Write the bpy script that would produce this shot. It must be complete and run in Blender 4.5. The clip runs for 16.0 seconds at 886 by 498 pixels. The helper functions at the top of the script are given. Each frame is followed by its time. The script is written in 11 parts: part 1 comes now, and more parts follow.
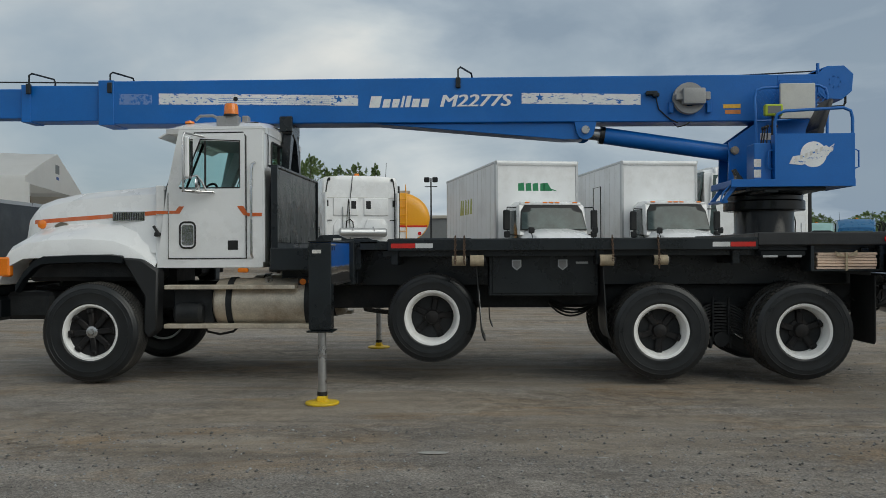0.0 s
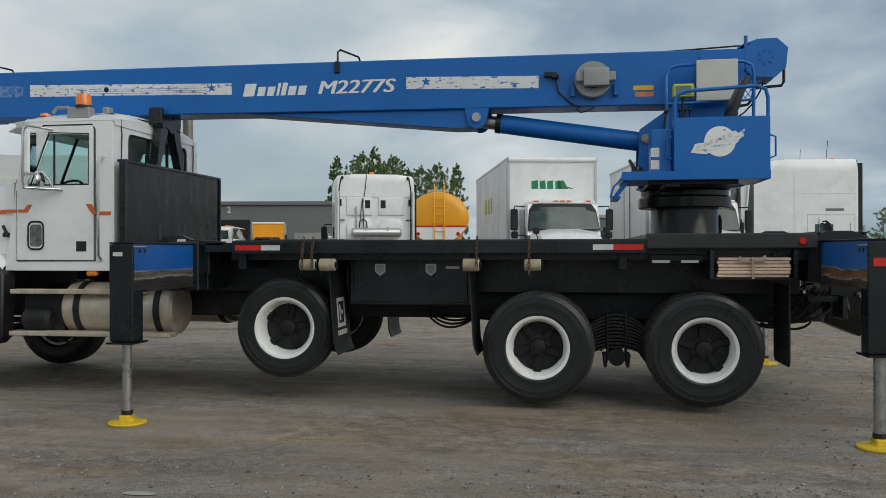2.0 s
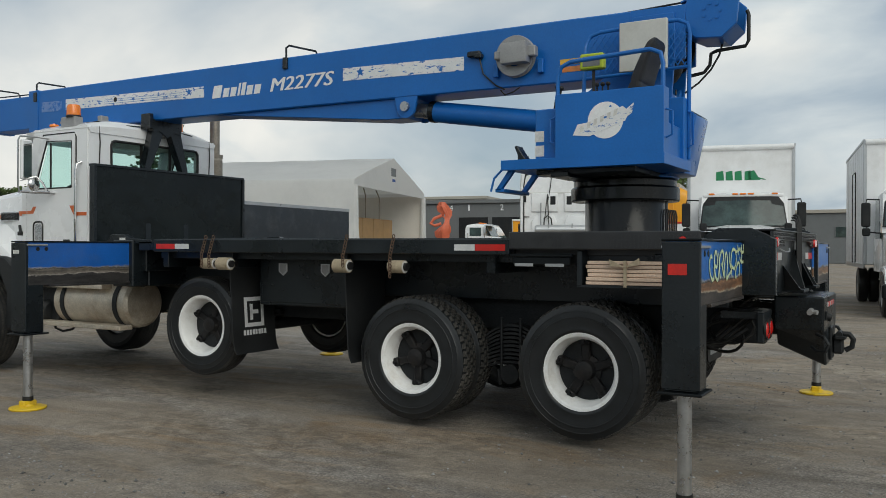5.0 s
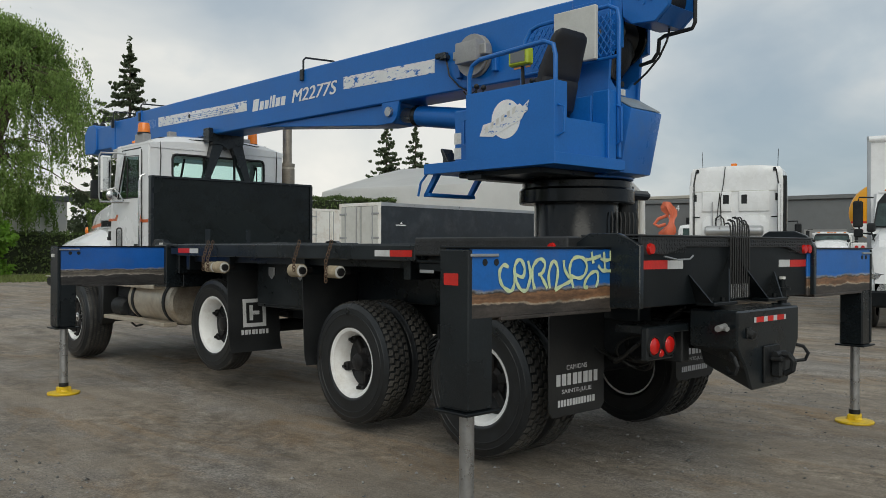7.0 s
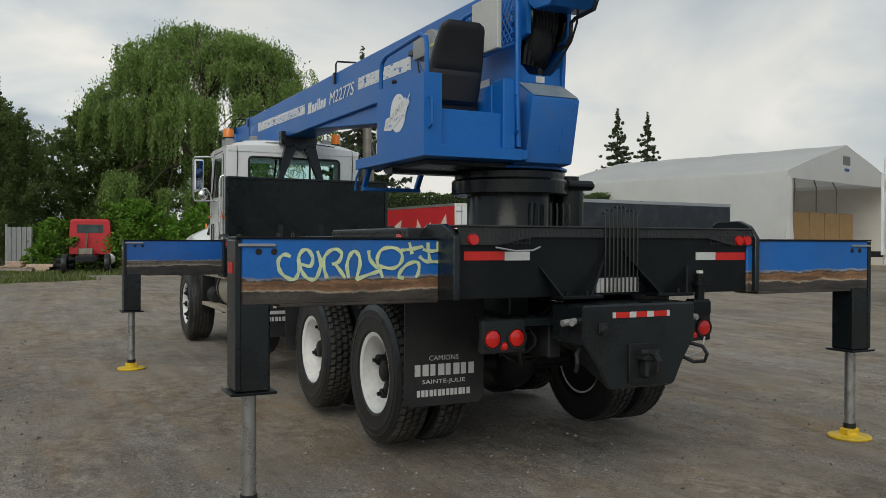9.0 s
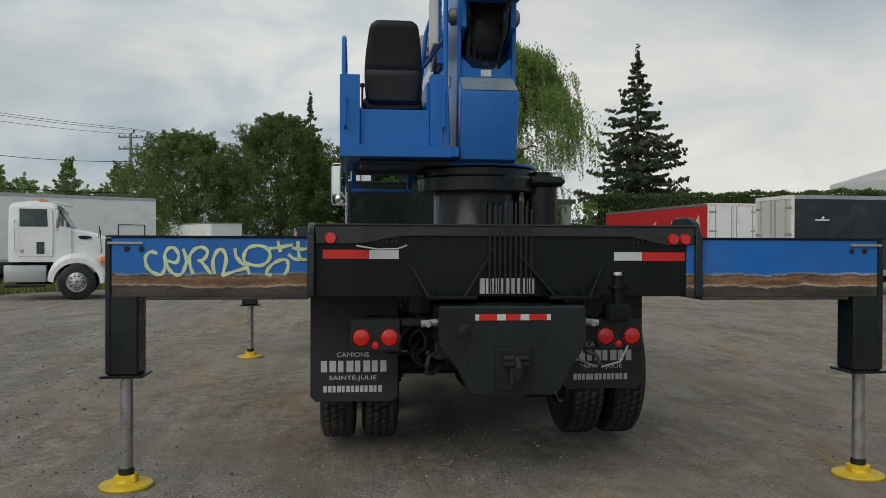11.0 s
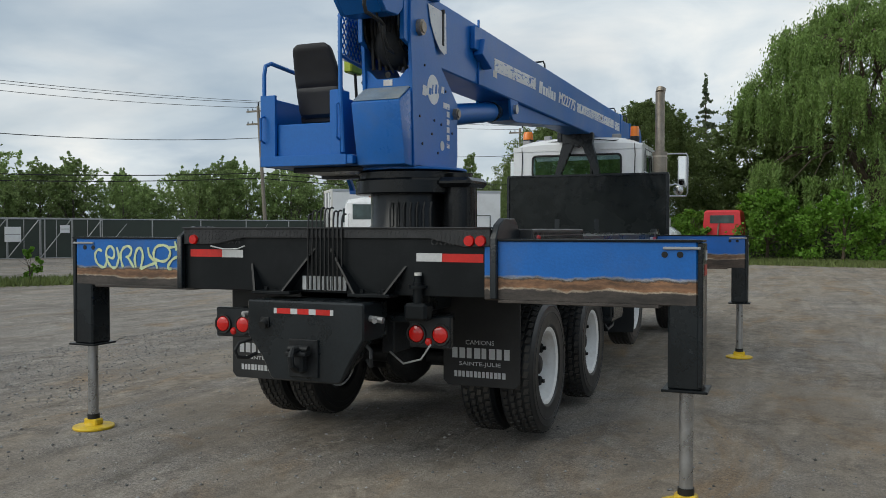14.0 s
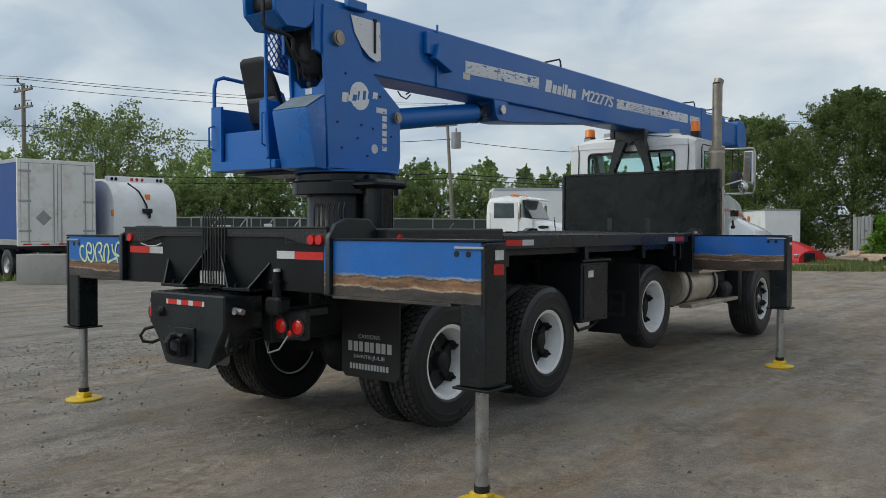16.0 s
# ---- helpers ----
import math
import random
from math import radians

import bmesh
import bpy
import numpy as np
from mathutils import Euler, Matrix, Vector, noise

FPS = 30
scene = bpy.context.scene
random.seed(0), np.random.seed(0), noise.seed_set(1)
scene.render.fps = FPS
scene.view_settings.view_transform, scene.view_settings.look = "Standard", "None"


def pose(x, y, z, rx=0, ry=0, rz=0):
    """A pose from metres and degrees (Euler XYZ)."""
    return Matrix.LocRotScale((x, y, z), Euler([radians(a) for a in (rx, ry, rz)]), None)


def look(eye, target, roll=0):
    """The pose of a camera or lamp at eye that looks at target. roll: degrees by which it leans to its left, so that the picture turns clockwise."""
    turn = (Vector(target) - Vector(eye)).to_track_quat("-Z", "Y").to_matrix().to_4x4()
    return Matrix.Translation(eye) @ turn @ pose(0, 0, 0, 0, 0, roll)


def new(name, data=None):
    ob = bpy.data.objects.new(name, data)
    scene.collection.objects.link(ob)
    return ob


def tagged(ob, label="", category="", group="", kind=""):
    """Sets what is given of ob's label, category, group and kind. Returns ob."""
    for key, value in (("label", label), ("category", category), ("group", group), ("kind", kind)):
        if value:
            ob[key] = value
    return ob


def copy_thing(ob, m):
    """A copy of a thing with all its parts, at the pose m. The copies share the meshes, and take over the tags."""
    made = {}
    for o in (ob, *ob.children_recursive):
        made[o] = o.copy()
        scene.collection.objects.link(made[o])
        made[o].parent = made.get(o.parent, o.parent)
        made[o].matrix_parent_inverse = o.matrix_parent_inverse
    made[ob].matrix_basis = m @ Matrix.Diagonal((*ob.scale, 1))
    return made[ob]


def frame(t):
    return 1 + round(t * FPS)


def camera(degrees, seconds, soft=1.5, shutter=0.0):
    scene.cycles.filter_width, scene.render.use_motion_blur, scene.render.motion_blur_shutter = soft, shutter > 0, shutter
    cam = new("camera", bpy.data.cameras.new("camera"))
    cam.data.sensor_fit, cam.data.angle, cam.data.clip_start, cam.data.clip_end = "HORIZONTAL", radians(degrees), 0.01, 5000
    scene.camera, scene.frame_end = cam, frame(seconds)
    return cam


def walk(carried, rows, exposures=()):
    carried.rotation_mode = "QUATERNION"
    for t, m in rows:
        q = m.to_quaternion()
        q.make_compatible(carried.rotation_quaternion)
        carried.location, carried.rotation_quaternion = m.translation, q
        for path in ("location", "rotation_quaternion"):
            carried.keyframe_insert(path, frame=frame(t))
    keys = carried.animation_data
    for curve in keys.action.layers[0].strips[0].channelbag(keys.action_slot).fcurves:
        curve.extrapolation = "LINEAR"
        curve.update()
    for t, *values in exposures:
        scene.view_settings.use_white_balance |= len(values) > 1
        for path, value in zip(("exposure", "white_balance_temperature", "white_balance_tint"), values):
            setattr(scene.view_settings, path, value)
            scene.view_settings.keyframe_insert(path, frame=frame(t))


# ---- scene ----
cam = camera(55.3, 16.0, soft=0.65)
PATH = [
    (0, (0.121, 0.214, 1.532), (0.03, 2.212, 1.533), -0.3),
    (0.5, (0.76, 0.483, 1.561), (0.615, 2.478, 1.563), -0.2),
    (1, (1.343, 0.849, 1.562), (1.154, 2.84, 1.563), -0.2),
    (1.5, (1.937, 1.163, 1.553), (1.696, 3.149, 1.556), -0.1),
    (2, (2.491, 1.534, 1.551), (2.182, 3.51, 1.553), -0.1),
    (2.5, (3.072, 1.834, 1.541), (2.645, 3.788, 1.544), -0.0),
    (3, (3.649, 2.156, 1.554), (3.081, 4.074, 1.557), -0.0),
    (3.5, (4.263, 2.481, 1.564), (3.592, 4.366, 1.567), -0.0),
    (4, (4.893, 2.796, 1.585), (4.132, 4.646, 1.586), 0.0),
    (4.2, (5.128, 2.936, 1.56), (4.33, 4.77, 1.559), 0.0),
    (6.3, (7.469, 4.578, 1.629), (6.126, 6.06, 1.623), 0.2),
    (6.5, (7.65, 4.78, 1.603), (6.268, 6.226, 1.598), 0.1),
    (7, (8.121, 5.247, 1.631), (6.664, 6.618, 1.625), 0.2),
    (7.5, (8.61, 5.723, 1.647), (7.07, 7.0, 1.642), 0.2),
    (8, (9.027, 6.254, 1.637), (7.381, 7.391, 1.629), 0.3),
    (8.2, (9.187, 6.456, 1.631), (7.507, 7.54, 1.623), 0.3),
    (10.3, (10.344, 9.052, 1.575), (8.401, 9.527, 1.564), 0.2),
    (10.5, (10.395, 9.325, 1.581), (8.433, 9.712, 1.576), 0.3),
    (11, (10.493, 10.013, 1.585), (8.503, 10.22, 1.573), 0.2),
    (11.5, (10.5, 10.704, 1.562), (8.5, 10.75, 1.549), 0.3),
    (12, (10.518, 11.403, 1.565), (8.521, 11.289, 1.534), 0.2),
    (12.5, (10.486, 12.126, 1.589), (8.511, 11.814, 1.547), 0.2),
    (13, (10.483, 12.8, 1.646), (8.538, 12.339, 1.599), 0.2),
    (13.5, (10.451, 13.449, 1.672), (8.55, 12.828, 1.625), 0.1),
    (14, (10.302, 14.071, 1.695), (8.458, 13.299, 1.649), 0.0),
    (14.5, (10.097, 14.688, 1.691), (8.314, 13.783, 1.643), 0.0),
    (15, (9.798, 15.262, 1.67), (8.087, 14.229, 1.621), 0.0),
    (15.5, (9.534, 15.846, 1.678), (7.879, 14.724, 1.63), 0.0),
    (16, (9.247, 16.417, 1.705), (7.662, 15.197, 1.655), 0.1),
]
walk(cam, [(t, look(eye, target, roll)) for t, eye, target, roll in PATH], ((0.0, -0.05, 6700, 3), (2.0, 0.09, 6740, 3), (4.0, 0.14, 6760, 3), (7.0, 0.14, 6850, 4), (8.2, 0.10, 6900, 4), (10.5, -0.07, 6850, 4), (12.5, 0.13, 6750, 4), (14.0, 0.24, 6600, 4), (16.0, 0.27, 6580, 4)))

# ---- light ----
SUN_EL, SUN_AZ = radians(38), radians(128)
world = bpy.data.worlds.new("overcast_sky")
scene.world = world
world.use_nodes = True


def build_world():
    nt = world.node_tree
    nt.nodes.clear()
    N, L = nt.nodes.new, nt.links.new
    out, bg = N("ShaderNodeOutputWorld"), N("ShaderNodeBackground")
    sky = N("ShaderNodeTexSky")
    sky.sky_type, sky.sun_disc = "NISHITA", False
    sky.sun_elevation, sky.sun_rotation = SUN_EL, SUN_AZ
    sky.air_density, sky.dust_density, sky.ozone_density = 1.0, 2.0, 1.5
    tc = N("ShaderNodeTexCoord")
    sep = N("ShaderNodeSeparateXYZ")
    L(tc.outputs["Generated"], sep.inputs[0])
    # cloud deck: directions laid onto a flat ceiling
    zc = N("ShaderNodeMath"); zc.operation = "MAXIMUM"; zc.inputs[1].default_value = 0.0
    L(sep.outputs["Z"], zc.inputs[0])
    za = N("ShaderNodeMath"); za.operation = "ADD"; za.inputs[1].default_value = 0.30
    L(zc.outputs[0], za.inputs[0])
    comb = N("ShaderNodeCombineXYZ")
    for i, ax in enumerate("XY"):
        d = N("ShaderNodeMath"); d.operation = "DIVIDE"
        L(sep.outputs[ax], d.inputs[0]); L(za.outputs[0], d.inputs[1])
        L(d.outputs[0], comb.inputs[i])
    n1 = N("ShaderNodeTexNoise"); n1.inputs["Scale"].default_value = 0.75; n1.inputs["Detail"].default_value = 6; n1.inputs["Roughness"].default_value = 0.5; n1.inputs["Distortion"].default_value = 0.5
    n2 = N("ShaderNodeTexNoise"); n2.inputs["Scale"].default_value = 2.1; n2.inputs["Detail"].default_value = 7; n2.inputs["Roughness"].default_value = 0.52; n2.inputs["Distortion"].default_value = 0.4
    mp = N("ShaderNodeMapping"); mp.inputs["Location"].default_value = (3.1, 7.7, 0)
    L(comb.outputs[0], mp.inputs[0]); L(mp.outputs[0], n1.inputs["Vector"]); L(mp.outputs[0], n2.inputs["Vector"])
    cover = N("ShaderNodeValToRGB"); cover.color_ramp.elements[0].position, cover.color_ramp.elements[1].position = 0.30, 0.60
    L(n1.outputs["Fac"], cover.inputs[0])
    tone = N("ShaderNodeValToRGB")
    e = tone.color_ramp.elements
    e[0].position, e[0].color = 0.33, (0.40, 0.465, 0.565, 1)
    e[1].position, e[1].color = 0.67, (0.83, 0.81, 0.815, 1)
    x = e.new(0.5); x.color = (0.62, 0.66, 0.72, 1)
    x = e.new(0.17); x.color = (0.26, 0.325, 0.43, 1)
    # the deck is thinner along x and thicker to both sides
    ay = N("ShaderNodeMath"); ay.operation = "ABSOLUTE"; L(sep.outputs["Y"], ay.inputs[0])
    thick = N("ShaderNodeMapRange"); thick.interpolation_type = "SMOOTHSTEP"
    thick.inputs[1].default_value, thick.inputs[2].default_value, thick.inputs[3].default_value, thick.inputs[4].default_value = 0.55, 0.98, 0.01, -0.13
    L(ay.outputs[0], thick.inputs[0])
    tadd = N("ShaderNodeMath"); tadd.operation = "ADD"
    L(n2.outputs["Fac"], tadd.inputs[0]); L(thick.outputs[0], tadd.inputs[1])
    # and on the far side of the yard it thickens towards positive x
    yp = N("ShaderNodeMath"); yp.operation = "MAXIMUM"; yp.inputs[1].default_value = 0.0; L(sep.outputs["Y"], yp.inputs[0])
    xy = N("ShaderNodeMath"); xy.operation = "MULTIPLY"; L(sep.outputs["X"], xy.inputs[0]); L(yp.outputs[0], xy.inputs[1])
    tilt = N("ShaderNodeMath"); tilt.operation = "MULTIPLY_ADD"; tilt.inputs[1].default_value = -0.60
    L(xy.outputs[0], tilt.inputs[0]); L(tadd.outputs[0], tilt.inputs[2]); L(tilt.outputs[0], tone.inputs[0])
    skys = N("ShaderNodeMix"); skys.data_type = "RGBA"; skys.blend_type = "MULTIPLY"; skys.inputs[0].default_value = 1.0
    L(sky.outputs[0], skys.inputs[6]); skys.inputs[7].default_value = (0.075, 0.075, 0.075, 1)
    haze = N("ShaderNodeMix"); haze.data_type = "RGBA"; haze.inputs[0].default_value = 0.72
    L(skys.outputs[2], haze.inputs[6]); haze.inputs[7].default_value = (0.36, 0.43, 0.53, 1)
    mix = N("ShaderNodeMix"); mix.data_type = "RGBA"
    L(cover.outputs[0], mix.inputs[0]); L(haze.outputs[2], mix.inputs[6]); L(tone.outputs[0], mix.inputs[7])
    # the unseen sky overhead is dimmed, so more light comes in sideways
    deck = N("ShaderNodeMapRange"); deck.interpolation_type = "SMOOTHSTEP"
    deck.inputs[1].default_value, deck.inputs[2].default_value, deck.inputs[3].default_value, deck.inputs[4].default_value = 0.36, 0.8, 1.0, 0.70
    L(sep.outputs["Z"], deck.inputs[0]); L(deck.outputs[0], bg.inputs["Strength"])
    L(mix.outputs[2], bg.inputs["Color"])
    L(bg.outputs[0], out.inputs[0])


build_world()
sun = new("sun", bpy.data.lights.new("sun", "SUN"))
sun.data.energy, sun.data.angle, sun.data.color = 1.15, radians(50), (1.0, 0.97, 0.93)
sun.rotation_euler = (radians(90) - SUN_EL, 0, radians(180) - SUN_AZ)

# ---- materials ----


def mat(name, color, rough=0.5, metal=0.0, var=0.12, scale=2.5, fine=60.0, bump=0.06, dirt=None, dirt_amt=0.35, dirt_scale=1.5, coat=0.0, island=0.0, objvar=0.0, spec=0.5):
    """A painted or plain surface: base colour with slow and fine variation, dirt in patches and a fine relief."""
    m = bpy.data.materials.new(name)
    m.use_nodes = True
    nt = m.node_tree
    N, L = nt.nodes.new, nt.links.new
    b = nt.nodes["Principled BSDF"]
    tc = N("ShaderNodeTexCoord")
    a = N("ShaderNodeTexNoise"); a.inputs["Scale"].default_value = scale; a.inputs["Detail"].default_value = 6; a.inputs["Roughness"].default_value = 0.6
    f = N("ShaderNodeTexNoise"); f.inputs["Scale"].default_value = fine; f.inputs["Detail"].default_value = 3
    L(tc.outputs["Object"], a.inputs["Vector"]); L(tc.outputs["Object"], f.inputs["Vector"])
    ramp = N("ShaderNodeMapRange"); ramp.inputs[1].default_value, ramp.inputs[2].default_value = 0.3, 0.7
    ramp.inputs[3].default_value, ramp.inputs[4].default_value = 1 - var, 1 + var
    L(a.outputs["Fac"], ramp.inputs[0])
    r2 = N("ShaderNodeMapRange"); r2.inputs[1].default_value, r2.inputs[2].default_value = 0.3, 0.7
    r2.inputs[3].default_value, r2.inputs[4].default_value = 1 - var * 0.5, 1 + var * 0.5
    L(f.outputs["Fac"], r2.inputs[0])
    mul = N("ShaderNodeMath"); mul.operation = "MULTIPLY"
    L(ramp.outputs[0], mul.inputs[0]); L(r2.outputs[0], mul.inputs[1])
    last = mul.outputs[0]
    if objvar:
        oi = N("ShaderNodeObjectInfo")
        r3 = N("ShaderNodeMapRange"); r3.inputs[3].default_value, r3.inputs[4].default_value = 1 - objvar, 1 + objvar
        L(oi.outputs["Random"], r3.inputs[0])
        m3 = N("ShaderNodeMath"); m3.operation = "MULTIPLY"
        L(last, m3.inputs[0]); L(r3.outputs[0], m3.inputs[1]); last = m3.outputs[0]
    if island:
        ge = N("ShaderNodeNewGeometry")
        r4 = N("ShaderNodeMapRange"); r4.inputs[3].default_value, r4.inputs[4].default_value = 1 - island, 1 + island
        L(ge.outputs["Random Per Island"], r4.inputs[0])
        m4 = N("ShaderNodeMath"); m4.operation = "MULTIPLY"
        L(last, m4.inputs[0]); L(r4.outputs[0], m4.inputs[1]); last = m4.outputs[0]
    vm = N("ShaderNodeVectorMath"); vm.operation = "SCALE"
    vm.inputs[0].default_value = color[:3]
    L(last, vm.inputs["Scale"])
    col = vm.outputs[0]
    if dirt:
        dn = N("ShaderNodeTexNoise"); dn.inputs["Scale"].default_value = dirt_scale; dn.inputs["Detail"].default_value = 8; dn.inputs["Roughness"].default_value = 0.7
        L(tc.outputs["Object"], dn.inputs["Vector"])
        dr = N("ShaderNodeMapRange"); dr.inputs[1].default_value, dr.inputs[2].default_value = 0.48, 0.72
        dr.inputs[4].default_value = dirt_amt
        L(dn.outputs["Fac"], dr.inputs[0])
        mx = N("ShaderNodeMix"); mx.data_type = "RGBA"
        L(dr.outputs[0], mx.inputs[0]); L(col, mx.inputs[6]); mx.inputs[7].default_value = (*dirt, 1)
        col = mx.outputs[2]
    L(col, b.inputs["Base Color"])
    rr = N("ShaderNodeMapRange"); rr.inputs[1].default_value, rr.inputs[2].default_value = 0.3, 0.7
    rr.inputs[3].default_value, rr.inputs[4].default_value = max(0.02, rough - 0.08), min(1, rough + 0.1)
    L(a.outputs["Fac"], rr.inputs[0]); L(rr.outputs[0], b.inputs["Roughness"])
    b.inputs["Metallic"].default_value = metal
    b.inputs["Coat Weight"].default_value = coat
    b.inputs["Specular IOR Level"].default_value = spec
    if bump:
        bp = N("ShaderNodeBump"); bp.inputs["Strength"].default_value = bump; bp.inputs["Distance"].default_value = 0.02
        L(f.outputs["Fac"], bp.inputs["Height"]); L(bp.outputs[0], b.inputs["Normal"])
    return m


def glass(name, color=(0.75, 0.9, 0.88), rough=0.02):
    m = bpy.data.materials.new(name)
    m.use_nodes = True
    b = m.node_tree.nodes["Principled BSDF"]
    b.inputs["Base Color"].default_value = (*color, 1)
    b.inputs["Roughness"].default_value = rough
    b.inputs["Transmission Weight"].default_value = 1.0
    b.inputs["IOR"].default_value = 1.1
    return m


def worn(name, top, under, amount=0.5, scale=14.0, rough=0.5, stretch=(1, 1, 1)):
    """A film or paint that has flaked off in patches and shows what lies under it."""
    m = mat(name, top, rough, var=0.08)
    nt = m.node_tree
    N, L = nt.nodes.new, nt.links.new
    b = nt.nodes["Principled BSDF"]
    src = b.inputs["Base Color"].links[0].from_socket
    tc, mp, n = N("ShaderNodeTexCoord"), N("ShaderNodeMapping"), N("ShaderNodeTexNoise")
    mp.inputs["Scale"].default_value = stretch
    n.inputs["Scale"].default_value, n.inputs["Detail"].default_value, n.inputs["Roughness"].default_value = scale, 8, 0.75
    L(tc.outputs["Object"], mp.inputs[0]); L(mp.outputs[0], n.inputs["Vector"])
    r = N("ShaderNodeMapRange"); r.inputs[1].default_value, r.inputs[2].default_value = 0.66 - 0.3 * amount, 0.68 - 0.3 * amount
    L(n.outputs["Fac"], r.inputs[0])
    mx = N("ShaderNodeMix"); mx.data_type = "RGBA"
    L(r.outputs[0], mx.inputs[0]); L(src, mx.inputs[6]); mx.inputs[7].default_value = (*under, 1)
    L(mx.outputs[2], b.inputs["Base Color"])
    return m


def rusty_beam(name, paint, zsplit, zfoot, tones):
    """Blue paint rubbed off below an uneven line: a pale scuffed edge, a rust band, a bright rub line and dark bare steel."""
    m = mat(name, paint, 0.36, var=0.12, scale=3, dirt=(0.10, 0.13, 0.19), dirt_amt=0.4, dirt_scale=1.6)
    nt = m.node_tree
    N, L = nt.nodes.new, nt.links.new
    b = nt.nodes["Principled BSDF"]
    src = b.inputs["Base Color"].links[0].from_socket
    tc, sep = N("ShaderNodeTexCoord"), N("ShaderNodeSeparateXYZ")
    L(tc.outputs["Object"], sep.inputs[0])

    def streak(scale, stretch, detail):
        mp, n = N("ShaderNodeMapping"), N("ShaderNodeTexNoise")
        mp.inputs["Scale"].default_value = (1, 1, stretch)
        n.inputs["Scale"].default_value, n.inputs["Detail"].default_value, n.inputs["Roughness"].default_value = scale, detail, 0.68
        L(tc.outputs["Object"], mp.inputs[0]); L(mp.outputs[0], n.inputs["Vector"])
        return n.outputs["Fac"]

    wave, blot, grain = streak(2.2, 2.0, 7), streak(3.2, 5.0, 8), streak(26.0, 2.0, 5)
    add = N("ShaderNodeMath"); add.operation = "MULTIPLY_ADD"; add.inputs[1].default_value = 0.13
    L(wave, add.inputs[0]); L(sep.outputs["Z"], add.inputs[2])
    lay = N("ShaderNodeMapRange"); lay.clamp = True
    lay.inputs[1].default_value, lay.inputs[2].default_value = zfoot + 0.065, zsplit + 0.065
    L(add.outputs[0], lay.inputs[0])
    cr = N("ShaderNodeValToRGB")
    e = cr.color_ramp.elements
    e[0].position, e[0].color = 0.0, (*tones[0], 1)
    e[1].position, e[1].color = 0.97, (*tones[4], 1)
    for p, c in ((0.36, tones[0]), (0.43, tones[3]), (0.50, tones[2]), (0.72, tones[1]), (0.84, tones[2]), (0.90, tones[0])):
        x = e.new(p); x.color = (*c, 1)
    L(lay.outputs[0], cr.inputs[0])
    spots = N("ShaderNodeValToRGB")
    spots.color_ramp.elements[0].position, spots.color_ramp.elements[0].color = 0.38, (0.50, 0.48, 0.47, 1)
    spots.color_ramp.elements[1].position, spots.color_ramp.elements[1].color = 0.66, (1.55, 1.45, 1.38, 1)
    L(blot, spots.inputs[0])
    gr = N("ShaderNodeValToRGB")
    gr.color_ramp.elements[0].position, gr.color_ramp.elements[0].color = 0.35, (0.75, 0.75, 0.75, 1)
    gr.color_ramp.elements[1].position, gr.color_ramp.elements[1].color = 0.65, (1.2, 1.2, 1.2, 1)
    L(grain, gr.inputs[0])
    m1 = N("ShaderNodeMix"); m1.data_type = "RGBA"; m1.blend_type = "MULTIPLY"; m1.inputs[0].default_value = 0.9
    L(cr.outputs[0], m1.inputs[6]); L(spots.outputs[0], m1.inputs[7])
    m2 = N("ShaderNodeMix"); m2.data_type = "RGBA"; m2.blend_type = "MULTIPLY"; m2.inputs[0].default_value = 0.8
    L(m1.outputs[2], m2.inputs[6]); L(gr.outputs[0], m2.inputs[7])
    edge = N("ShaderNodeMapRange")
    edge.inputs[1].default_value, edge.inputs[2].default_value = zsplit + 0.065 + 0.010, zsplit + 0.065 - 0.004
    L(add.outputs[0], edge.inputs[0])
    mx = N("ShaderNodeMix"); mx.data_type = "RGBA"
    L(edge.outputs[0], mx.inputs[0]); L(src, mx.inputs[6]); L(m2.outputs[2], mx.inputs[7])
    L(mx.outputs[2], b.inputs["Base Color"])
    rm = N("ShaderNodeMapRange"); rm.inputs[3].default_value, rm.inputs[4].default_value = 0.36, 0.50
    L(edge.outputs[0], rm.inputs[0]); L(rm.outputs[0], b.inputs["Roughness"])
    return m


